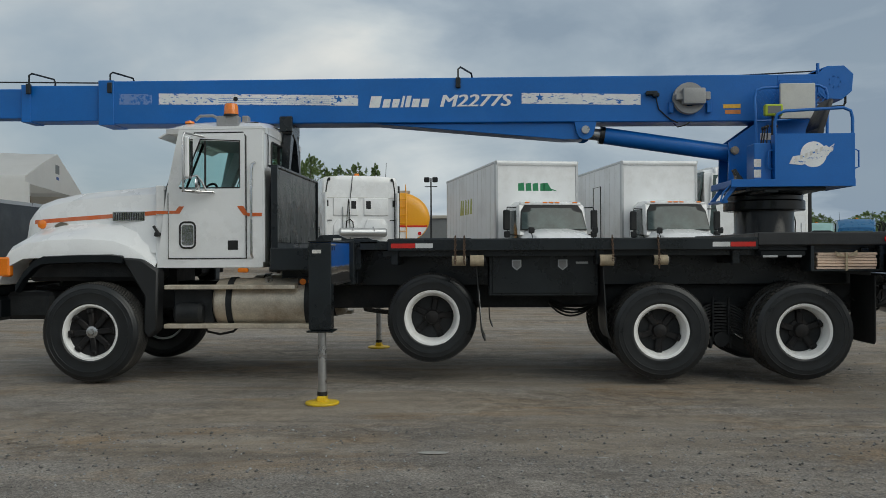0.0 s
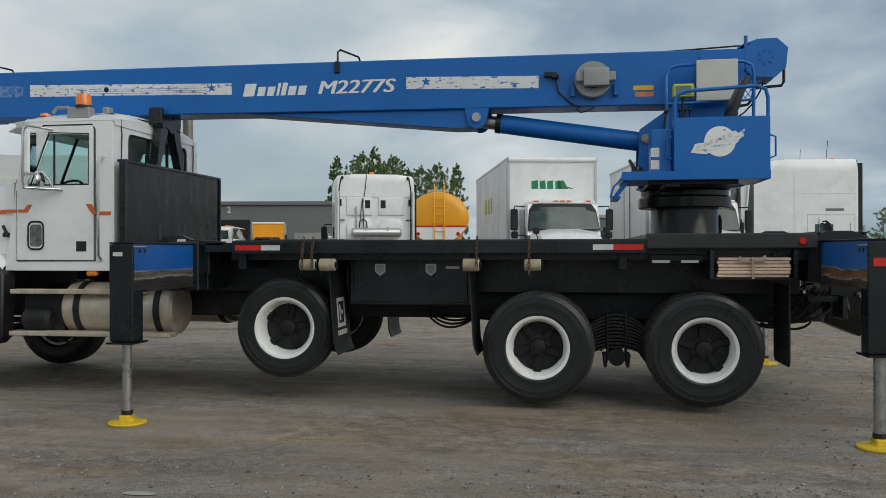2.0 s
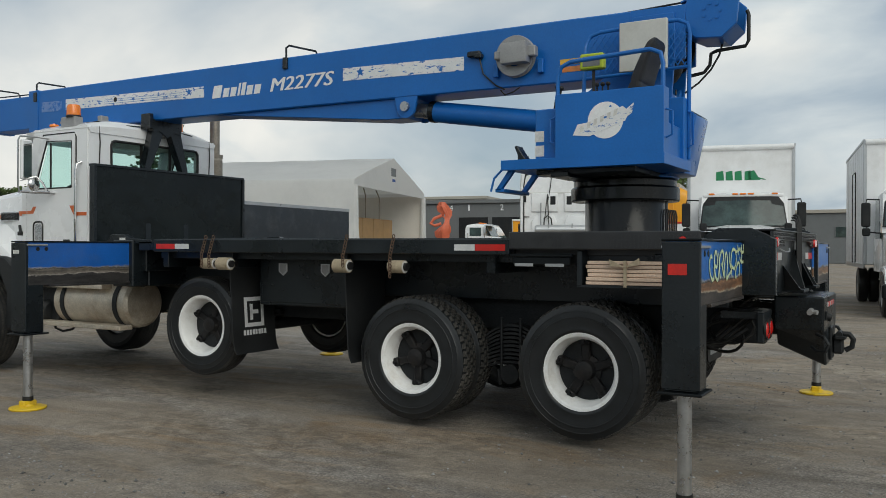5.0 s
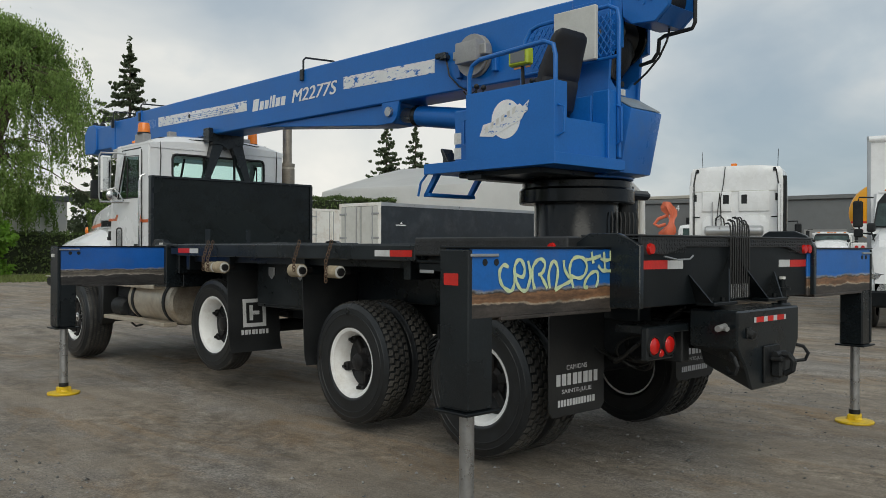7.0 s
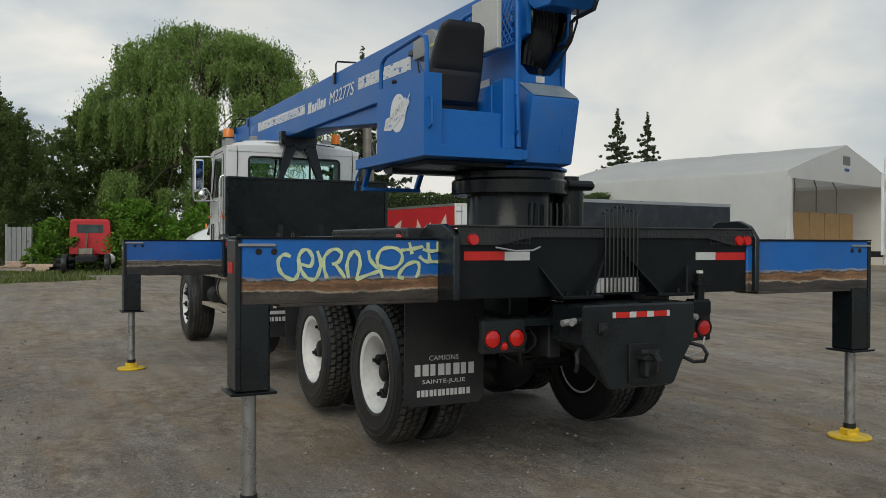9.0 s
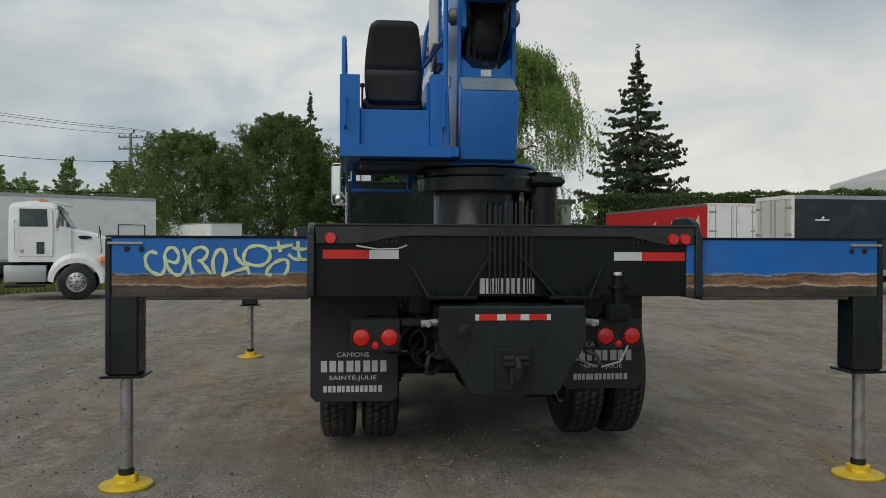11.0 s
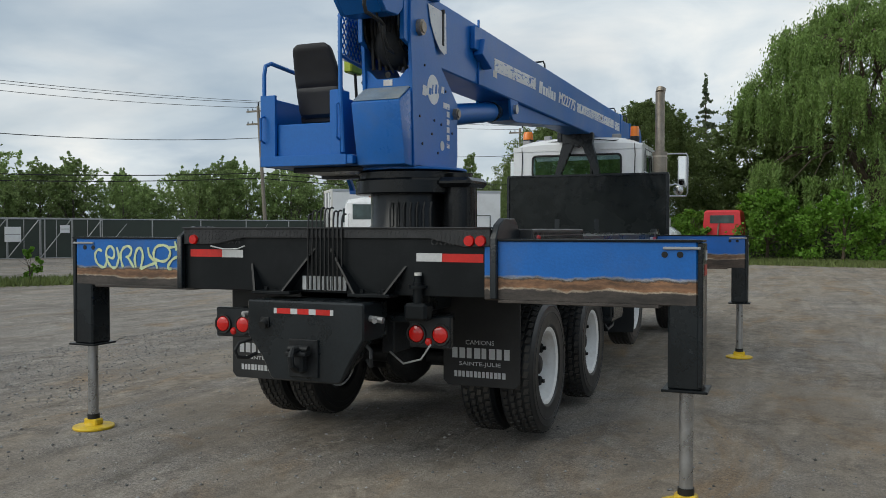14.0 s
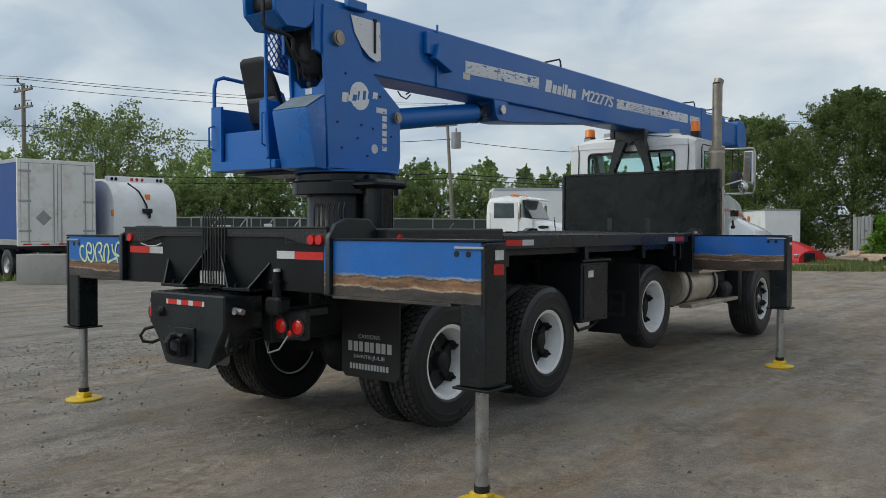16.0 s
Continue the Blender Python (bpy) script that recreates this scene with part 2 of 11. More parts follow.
def ground_material():
    m = bpy.data.materials.new("gravel_and_packed_earth")
    m.use_nodes = True
    nt = m.node_tree
    N, L = nt.nodes.new, nt.links.new
    b = nt.nodes["Principled BSDF"]
    tc = N("ShaderNodeTexCoord")

    def noise_node(scale, detail=6, rough=0.6, stretch=None, dist=0.0):
        n = N("ShaderNodeTexNoise")
        n.inputs["Scale"].default_value, n.inputs["Detail"].default_value, n.inputs["Roughness"].default_value, n.inputs["Distortion"].default_value = scale, detail, rough, dist
        if stretch:
            mp = N("ShaderNodeMapping"); mp.inputs["Scale"].default_value = stretch[:3]; mp.inputs["Rotation"].default_value = (0, 0, stretch[3])
            L(tc.outputs["Object"], mp.inputs[0]); L(mp.outputs[0], n.inputs["Vector"])
        else:
            L(tc.outputs["Object"], n.inputs["Vector"])
        return n

    def ramp(src, p0, c0, p1, c1):
        r = N("ShaderNodeValToRGB")
        e = r.color_ramp.elements
        e[0].position, e[0].color, e[1].position, e[1].color = p0, (*c0, 1), p1, (*c1, 1)
        L(src, r.inputs[0])
        return r.outputs[0]

    def mix(fac, a, c, mode="MIX"):
        x = N("ShaderNodeMix"); x.data_type = "RGBA"; x.blend_type = mode
        if isinstance(fac, float):
            x.inputs[0].default_value = fac
        else:
            L(fac, x.inputs[0])
        L(a, x.inputs[6]); L(c, x.inputs[7])
        return x.outputs[2]

    big = noise_node(0.22, 7, 0.62, (1, 2.2, 1, 0.12), 0.6)
    mid = noise_node(1.3, 8, 0.65, (1, 1.8, 1, 0.2))
    fine = noise_node(60, 5, 0.75)
    pos = N("ShaderNodeSeparateXYZ"); L(tc.outputs["Object"], pos.inputs[0])
    gravel = ramp(fine.outputs["Fac"], 0.36, (0.155, 0.144, 0.132), 0.66, (0.435, 0.405, 0.372))
    earth = ramp(fine.outputs["Fac"], 0.30, (0.250, 0.217, 0.178), 0.72, (0.385, 0.335, 0.277))
    mask = N("ShaderNodeMath"); mask.operation = "MULTIPLY_ADD"; mask.inputs[1].default_value = 0.55
    L(mid.outputs["Fac"], mask.inputs[0]); L(big.outputs["Fac"], mask.inputs[2])
    # loose gravel lies along the near side of the yard, packed earth beyond it
    strip = N("ShaderNodeMapRange"); strip.interpolation_type = "SMOOTHSTEP"
    strip.inputs[1].default_value, strip.inputs[2].default_value, strip.inputs[3].default_value, strip.inputs[4].default_value = 5.4, 7.2, -0.14, 0.06
    L(pos.outputs["Y"], strip.inputs[0])
    lean = N("ShaderNodeMath"); lean.operation = "ADD"
    L(mask.outputs[0], lean.inputs[0]); L(strip.outputs[0], lean.inputs[1])
    mr = N("ShaderNodeMapRange"); mr.inputs[1].default_value, mr.inputs[2].default_value = 0.70, 0.90
    L(lean.outputs[0], mr.inputs[0])
    base = mix(mr.outputs[0], gravel, earth)
    # broad stains: dry pale crusts, brown mud, damp dark spots
    patch = noise_node(0.42, 9, 0.66, (1, 1.6, 1, 0.9), 1.6)
    base = mix(0.75, base, ramp(patch.outputs["Fac"], 0.36, (0.76, 0.75, 0.74), 0.58, (1.12, 1.11, 1.10)), "MULTIPLY")
    mud = noise_node(0.33, 8, 0.7, (1, 2.6, 1, 0.05), 1.0)
    base = mix(1.0, base, ramp(mud.outputs["Fac"], 0.53, (1.0, 1.0, 1.0), 0.66, (1.02, 0.86, 0.68)), "MULTIPLY")
    damp = noise_node(0.5, 6, 0.6, (1, 1.5, 1, 0.7), 1.0)
    base = mix(0.5, base, ramp(damp.outputs["Fac"], 0.33, (0.58, 0.57, 0.56), 0.46, (1.0, 1.0, 1.0)), "MULTIPLY")
    # long streaks that turning wheels have drawn, in two directions
    tracks = noise_node(1.0, 8, 0.62, (0.22, 2.6, 1, 0.10), 0.5)
    tracks2 = noise_node(0.9, 8, 0.62, (0.26, 2.4, 1, -0.75), 0.8)
    side = N("ShaderNodeMapRange"); side.inputs[1].default_value, side.inputs[2].default_value = 0.45, 0.58
    L(big.outputs["Fac"], side.inputs[0])
    drawn = mix(side.outputs[0], ramp(tracks.outputs["Fac"], 0.36, (0.74, 0.725, 0.71), 0.58, (1.10, 1.09, 1.08)), ramp(tracks2.outputs["Fac"], 0.36, (0.74, 0.725, 0.71), 0.58, (1.10, 1.09, 1.08)))
    base = mix(0.8, base, drawn, "MULTIPLY")
    # clods and scuffs the size of a hand and of a boot
    clod = noise_node(4.2, 10, 0.74, (1, 1.25, 1, 0.3), 0.8)
    rough = noise_node(0.55, 5, 0.6, (1, 1.4, 1, 0.5), 0.8)
    amount = N("ShaderNodeMapRange"); amount.inputs[1].default_value, amount.inputs[2].default_value, amount.inputs[3].default_value, amount.inputs[4].default_value = 0.40, 0.62, 0.15, 1.0
    L(rough.outputs["Fac"], amount.inputs[0])
    base = mix(amount.outputs[0], base, ramp(clod.outputs["Fac"], 0.40, (0.66, 0.65, 0.64), 0.60, (1.22, 1.21, 1.19)), "MULTIPLY")
    # grit, and stones that lie thicker where the gravel is loose
    grit = noise_node(13, 10, 0.8)
    base = mix(amount.outputs[0], base, ramp(grit.outputs["Fac"], 0.36, (0.78, 0.775, 0.77), 0.64, (1.20, 1.195, 1.19)), "MULTIPLY")
    pebble = N("ShaderNodeTexVoronoi"); pebble.inputs["Scale"].default_value = 55
    L(tc.outputs["Object"], pebble.inputs["Vector"])
    loose = N("ShaderNodeMapRange"); loose.inputs[3].default_value, loose.inputs[4].default_value = 0.75, 0.30
    L(mr.outputs[0], loose.inputs[0])
    speck = mix(1.0, base, ramp(pebble.outputs["Color"], 0.0, (0.62, 0.62, 0.62), 1.0, (1.45, 1.44, 1.43)), "MULTIPLY")
    base = mix(loose.outputs[0], base, speck)
    lumps = N("ShaderNodeTexVoronoi"); lumps.inputs["Scale"].default_value = 15
    L(tc.outputs["Object"], lumps.inputs["Vector"])
    base = mix(0.45, base, ramp(lumps.outputs["Distance"], 0.08, (1.5, 1.48, 1.46), 0.16, (1.0, 1.0, 1.0)), "MULTIPLY")
    L(base, b.inputs["Base Color"])
    b.inputs["Roughness"].default_value = 0.88
    bp = N("ShaderNodeBump"); bp.inputs["Strength"].default_value = 0.8; bp.inputs["Distance"].default_value = 0.035
    h = N("ShaderNodeMath"); h.operation = "MULTIPLY_ADD"; h.inputs[1].default_value = 0.6
    h2 = N("ShaderNodeMath"); h2.operation = "MULTIPLY_ADD"; h2.inputs[1].default_value = 1.6
    L(tracks.outputs["Fac"], h2.inputs[0]); L(clod.outputs["Fac"], h2.inputs[2])
    L(fine.outputs["Fac"], h.inputs[0]); L(h2.outputs[0], h.inputs[2])
    L(h.outputs[0], bp.inputs["Height"]); L(bp.outputs[0], b.inputs["Normal"])
    return m


def leaf_material(name, c, trans=0.25, island=0.35, objvar=0.12):
    m = mat(name, c, 0.55, var=0.15, scale=0.6, fine=5, bump=0, island=island, objvar=objvar, spec=0.3)
    b = m.node_tree.nodes["Principled BSDF"]
    nt = m.node_tree
    out = nt.nodes["Material Output"]
    tr = nt.nodes.new("ShaderNodeBsdfTranslucent")
    nt.links.new(b.inputs["Base Color"].links[0].from_socket, tr.inputs["Color"])
    mx = nt.nodes.new("ShaderNodeMixShader"); mx.inputs[0].default_value = trans
    nt.links.new(b.outputs[0], mx.inputs[1]); nt.links.new(tr.outputs[0], mx.inputs[2]); nt.links.new(mx.outputs[0], out.inputs[0])
    return m


BLUE = (0.005, 0.132, 0.47)
M_GROUND = ground_material()
M_BLUE = mat("crane_blue_paint", BLUE, 0.38, var=0.10, scale=1.3, bump=0.03, dirt=(0.03, 0.16, 0.45), dirt_amt=0.35, dirt_scale=1.1, coat=0.1, spec=0.4)
M_BLUE_WORN = mat("faded_blue_paint", (0.012, 0.15, 0.52), 0.32, var=0.08, bump=0.03, dirt=(0.10, 0.17, 0.30), dirt_amt=0.4, dirt_scale=2.0, coat=0.3)
M_BLACK = mat("black_chassis_paint", (0.0105, 0.0145, 0.0175), 0.28, var=0.3, scale=2, bump=0.05, dirt=(0.030, 0.031, 0.032), dirt_amt=0.3, dirt_scale=2.4, spec=0.45)
M_BLACK_DULL = mat("scuffed_black_steel", (0.005, 0.0070, 0.0085), 0.34, var=0.25, scale=3, bump=0.03, dirt=(0.020, 0.023, 0.025), dirt_amt=0.4, dirt_scale=2.2, spec=0.25)
M_HEADBOARD = mat("scuffed_dark_headboard", (0.007, 0.010, 0.010), 0.24, var=0.3, scale=1.6, bump=0.02, dirt=(0.022, 0.028, 0.027), dirt_amt=0.3, dirt_scale=2.4, spec=0.3)


def dented(m):
    """Adds broad dents and streaks to a glossy sheet."""
    nt = m.node_tree
    N, L = nt.nodes.new, nt.links.new
    b = nt.nodes["Principled BSDF"]
    tc, mp, n = N("ShaderNodeTexCoord"), N("ShaderNodeMapping"), N("ShaderNodeTexNoise")
    mp.inputs["Scale"].default_value = (1, 1.2, 0.9)
    n.inputs["Scale"].default_value, n.inputs["Detail"].default_value = 2.8, 2
    L(tc.outputs["Object"], mp.inputs[0]); L(mp.outputs[0], n.inputs["Vector"])
    bp = N("ShaderNodeBump"); bp.inputs["Strength"].default_value = 0.4; bp.inputs["Distance"].default_value = 0.04
    L(n.outputs["Fac"], bp.inputs["Height"])
    old = b.inputs["Normal"].links[0].from_node
    L(bp.outputs[0], old.inputs["Normal"])
    return m


dented(M_HEADBOARD)
M_UNDER = mat("oily_underbody", (0.018, 0.020, 0.022), 0.5, var=0.4, scale=6, bump=0.2, dirt=(0.036, 0.031, 0.025), dirt_amt=0.35, spec=0.25)
M_TYRE = mat("tyre_rubber", (0.0145, 0.0165, 0.0185), 0.35, var=0.25, scale=5, bump=0.05, dirt=(0.035, 0.033, 0.03), dirt_amt=0.28, spec=0.45)
M_TREAD_RUBBER = mat("dusty_tread_rubber", (0.052, 0.050, 0.047), 0.8, var=0.3, scale=6, bump=0.1, dirt=(0.12, 0.11, 0.095), dirt_amt=0.7, dirt_scale=3, spec=0.25)
M_RIM = mat("white_rim_paint", (0.88, 0.88, 0.87), 0.38, var=0.05, scale=6, dirt=(0.35, 0.28, 0.2), dirt_amt=0.35, dirt_scale=5)
M_HUB = mat("greasy_black_hub", (0.013, 0.013, 0.014), 0.5, var=0.3, scale=10, bump=0.15, dirt=(0.07, 0.05, 0.035), dirt_amt=0.22, dirt_scale=9, spec=0.25)
M_WHITE = mat("white_cab_paint", (0.86, 0.87, 0.88), 0.26, var=0.025, scale=1.2, bump=0.0, dirt=(0.55, 0.53, 0.49), dirt_amt=0.35, dirt_scale=1.3, coat=0.5)
M_WHITE_DULL = mat("chalky_white_paint", (0.86, 0.87, 0.88), 0.45, var=0.04, scale=0.8, bump=0.01, dirt=(0.45, 0.43, 0.40), dirt_amt=0.35, dirt_scale=0.9)
M_ORANGE = mat("orange_stripe", (0.62, 0.13, 0.03), 0.4, var=0.1, dirt=(0.7, 0.5, 0.4), dirt_amt=0.3)
M_AMBER = mat("amber_lens", (0.85, 0.22, 0.02), 0.15, var=0.1, bump=0, coat=0.6)
M_RED = mat("red_lens", (0.60, 0.012, 0.010), 0.15, var=0.1, bump=0.02, coat=0.6)
M_REFLRED = mat("red_reflective_tape", (0.62, 0.02, 0.015), 0.35, var=0.12, dirt=(0.25, 0.03, 0.02), dirt_amt=0.4, dirt_scale=6)
M_REFLWHITE = mat("white_reflective_tape", (0.62, 0.63, 0.63), 0.35, var=0.08, dirt=(0.35, 0.34, 0.33), dirt_amt=0.4, dirt_scale=6)
M_CHROME = mat("dull_chrome", (0.62, 0.62, 0.62), 0.22, 1.0, var=0.08, scale=8, bump=0.0)
M_STEEL = mat("hydraulic_rod_steel", (0.46, 0.46, 0.46), 0.3, 0.85, var=0.12, scale=12, bump=0.02)
M_ALU = mat("weathered_aluminium", (0.56, 0.50, 0.41), 0.40, 0.35, var=0.25, scale=4, bump=0.05, dirt=(0.26, 0.16, 0.08), dirt_amt=0.65, dirt_scale=2.6)
M_EXH = mat("heat_stained_exhaust", (0.33, 0.29, 0.24), 0.42, 0.8, var=0.25, scale=7, bump=0.04, dirt=(0.16, 0.11, 0.07), dirt_amt=0.6)
M_YELLOW = mat("yellow_pad_paint", (0.74, 0.50, 0.02), 0.5, var=0.12, scale=9, bump=0.08, dirt=(0.16, 0.12, 0.07), dirt_amt=0.5, dirt_scale=7)
M_DECAL = worn("flaking_white_decal", (0.76, 0.77, 0.78), BLUE, 0.34, 9.0, stretch=(1, 1, 3))
M_DECAL_OK = worn("white_vinyl_lettering", (0.80, 0.81, 0.82), BLUE, 0.12, 16.0)
M_LABEL = mat("faded_sticker", (0.66, 0.65, 0.62), 0.5, var=0.15, scale=25)
M_YSTICK = mat("yellow_warning_sticker", (0.72, 0.42, 0.05), 0.5, var=0.15, scale=20)
M_OSTICK = mat("orange_warning_sticker", (0.62, 0.22, 0.06), 0.5, var=0.15, scale=20)
M_GREYBOX = mat("grey_painted_casting", (0.33, 0.33, 0.33), 0.45, 0.2, var=0.12, scale=6, bump=0.05, dirt=(0.2, 0.18, 0.15), dirt_amt=0.4)
M_PALEBOX = mat("pale_grey_panel", (0.60, 0.60, 0.57), 0.5, var=0.06, scale=5, dirt=(0.40, 0.37, 0.32), dirt_amt=0.35)
M_SEAT = mat("black_vinyl_seat", (0.013, 0.0135, 0.017), 0.45, var=0.2, scale=8, fine=300, bump=0.15)
M_LIME = mat("lime_green_housing", (0.42, 0.52, 0.03), 0.4, var=0.12, scale=12)
M_WOOD = mat("sawn_pale_timber", (0.64, 0.48, 0.37), 0.7, var=0.25, scale=6, fine=90, bump=0.2, objvar=0.2, dirt=(0.25, 0.18, 0.13), dirt_amt=0.4)
M_STRAP = mat("canvas_strap", (0.40, 0.33, 0.23), 0.8, var=0.2, scale=20, fine=200, bump=0.3)
M_CHAIN = mat("rusty_chain", (0.12, 0.075, 0.05), 0.65, 0.4, var=0.3, scale=20, bump=0.1)
M_TREAD = mat("black_tread_plate", (0.035, 0.036, 0.038), 0.36, 0.2, var=0.2, scale=5, bump=0.05, dirt=(0.08, 0.08, 0.082), dirt_amt=0.4, dirt_scale=4)
M_FLAP = mat("black_rubber_flap", (0.014, 0.0155, 0.017), 0.5, var=0.2, scale=3, bump=0.05, dirt=(0.05, 0.047, 0.043), dirt_amt=0.4)
M_GREYRUB = mat("raised_rubber_emblem", (0.035, 0.036, 0.038), 0.5, var=0.2, scale=12)
M_FLAPTXT = worn("white_flap_print", (0.62, 0.63, 0.64), (0.02, 0.02, 0.02), 0.1, 30)
M_HOSE = mat("black_hose", (0.012, 0.012, 0.012), 0.5, var=0.2, scale=10)
M_GLASS = glass("cab_glass", (0.72, 0.88, 0.86))
M_DARKGLASS = mat("dark_vehicle_glass", (0.035, 0.055, 0.055), 0.05, var=0.5, scale=1.6, bump=0, dirt=(0.10, 0.16, 0.15), dirt_amt=0.7, dirt_scale=1.1)
M_GLOSSBLACK = mat("glossy_black_paint", (0.007, 0.008, 0.009), 0.18, var=0.25, scale=2, bump=0.02, dirt=(0.03, 0.03, 0.03), dirt_amt=0.2, spec=0.35)
M_MIRROR = mat("mirror_face", (0.80, 0.82, 0.82), 0.03, 1.0, var=0.01, bump=0)
M_INTERIOR = mat("dark_cab_interior", (0.05, 0.05, 0.052), 0.7, var=0.2)
M_GRAFFITI = mat("pale_spray_paint", (0.62, 0.72, 0.40), 0.6, var=0.2, scale=9, dirt=(0.45, 0.6, 0.65), dirt_amt=0.6, dirt_scale=2)
M_BEAM_REAR = rusty_beam("rubbed_rear_beam_paint", (0.008, 0.135, 0.48), 1.392, 1.25, ((0.055, 0.048, 0.043), (0.17, 0.095, 0.055), (0.25, 0.135, 0.07), (0.42, 0.36, 0.28), (0.26, 0.29, 0.33)))
M_BEAM_FRONT = rusty_beam("rubbed_front_beam_paint", (0.010, 0.110, 0.43), 1.365, 1.25, ((0.035, 0.035, 0.036), (0.09, 0.085, 0.078), (0.15, 0.138, 0.12), (0.30, 0.29, 0.27), (0.24, 0.25, 0.27)))
M_BEAM_BROWN = rusty_beam("rubbed_brown_beam_paint", (0.010, 0.120, 0.46), 1.375, 1.25, ((0.060, 0.045, 0.036), (0.16, 0.095, 0.060), (0.22, 0.135, 0.085), (0.40, 0.34, 0.27), (0.28, 0.28, 0.27)))
M_SILVER = mat("silver_trim", (0.55, 0.56, 0.57), 0.35, 0.8, var=0.08)
M_GREEN = mat("green_lettering", (0.02, 0.22, 0.09), 0.4, var=0.08)
M_OLIVE = mat("olive_lettering", (0.36, 0.40, 0.06), 0.4, var=0.08)
M_TANKYEL = mat("amber_yellow_tank", (0.84, 0.37, 0.008), 0.35, var=0.05, scale=0.8, coat=0.3)
M_CONC = mat("stained_concrete", (0.36, 0.35, 0.33), 0.85, var=0.15, scale=1.5, bump=0.3, dirt=(0.18, 0.17, 0.15), dirt_amt=0.6)
M_TENT = mat("white_tarpaulin", (0.90, 0.91, 0.92), 0.5, var=0.03, scale=0.5, fine=3, bump=0.06, dirt=(0.62, 0.63, 0.64), dirt_amt=0.4, dirt_scale=0.4)
tent_tree = M_TENT.node_tree
tent_glow = tent_tree.nodes.new("ShaderNodeBsdfTranslucent"); tent_glow.inputs["Color"].default_value = (0.8, 0.79, 0.76, 1)
tent_mix = tent_tree.nodes.new("ShaderNodeMixShader"); tent_mix.inputs[0].default_value = 0.5
tent_tree.links.new(tent_tree.nodes["Principled BSDF"].outputs[0], tent_mix.inputs[1]); tent_tree.links.new(tent_glow.outputs[0], tent_mix.inputs[2])
tent_tree.links.new(tent_mix.outputs[0], tent_tree.nodes["Material Output"].inputs[0])
M_TARPIN = mat("beige_tarp_lining", (0.74, 0.71, 0.66), 0.7, var=0.08, scale=0.5)
M_PLY = mat("brown_plywood", (0.42, 0.26, 0.12), 0.7, var=0.12, scale=1.2, bump=0.05)
M_GREYWALL = mat("grey_metal_cladding", (0.16, 0.17, 0.175), 0.5, var=0.06, scale=0.3, dirt=(0.1, 0.1, 0.1), dirt_amt=0.3)
M_BEIGEWALL = mat("beige_metal_cladding", (0.42, 0.39, 0.34), 0.6, var=0.06, scale=0.3)
M_SNACK = mat("red_printed_panel", (0.60, 0.025, 0.035), 0.45, var=0.12, scale=0.6, dirt=(0.45, 0.05, 0.06), dirt_amt=0.4)
M_REDCAB = mat("bright_red_cab_paint", (0.58, 0.02, 0.03), 0.35, var=0.08, coat=0.3)
M_BLUEVINYL = mat("blue_curtain_side", (0.015, 0.07, 0.28), 0.5, var=0.1, scale=0.8)
M_RUSTWHITE = mat("rust_streaked_white_panel", (0.84, 0.83, 0.79), 0.5, var=0.05, scale=0.8, dirt=(0.35, 0.2, 0.09), dirt_amt=0.45, dirt_scale=1.6)
M_DARKTRAILER = mat("dark_streaked_trailer_skin", (0.02, 0.026, 0.034), 0.4, var=0.25, scale=1.2, dirt=(0.09, 0.10, 0.11), dirt_amt=0.5, dirt_scale=1.4)
M_BARK = mat("tree_bark", (0.11, 0.085, 0.06), 0.9, var=0.3, scale=2, bump=0.4)
M_BIRCH = mat("grey_limb_bark", (0.16, 0.14, 0.12), 0.9, var=0.3, scale=2, bump=0.3)
M_WILLOW = leaf_material("willow_leaves", (0.215, 0.315, 0.095), 0.5)
M_MAPLE = leaf_material("maple_leaves", (0.185, 0.245, 0.090), 0.65, 0.3)
M_POPLAR = leaf_material("poplar_leaves", (0.23, 0.31, 0.13), 0.6)
M_WOODS = leaf_material("mixed_wood_leaves", (0.29, 0.38, 0.155), 0.62, 0.3, 0.2)
M_SPRUCE = leaf_material("spruce_needles", (0.155, 0.195, 0.115), 0.5)
M_HEDGE = leaf_material("cedar_hedge_leaves", (0.12, 0.175, 0.06), 0.4)
M_BRIGHT = leaf_material("bright_shrub_leaves", (0.17, 0.33, 0.045), 0.45)
M_GRASS = leaf_material("rough_grass", (0.17, 0.21, 0.07), 0.3)
M_POLE = mat("weathered_pole_wood", (0.26, 0.23, 0.19), 0.85, var=0.15, scale=3, bump=0.2)
M_WIRE = mat("black_cable", (0.02, 0.02, 0.02), 0.6)
M_GALV = mat("galvanised_steel", (0.42, 0.43, 0.44), 0.5, 0.6, var=0.1)
M_SCREEN = mat("dark_green_fence_screen", (0.055, 0.07, 0.06), 0.8, var=0.15, scale=0.5)
M_STONE = mat("grey_gravel_stone", (0.24, 0.235, 0.23), 0.85, var=0.2, scale=30, island=0.6)
M_ORNET = mat("salmon_orange_plastic", (0.72, 0.17, 0.09), 0.5, var=0.15, scale=1.5)

# ---- mesh helpers ----


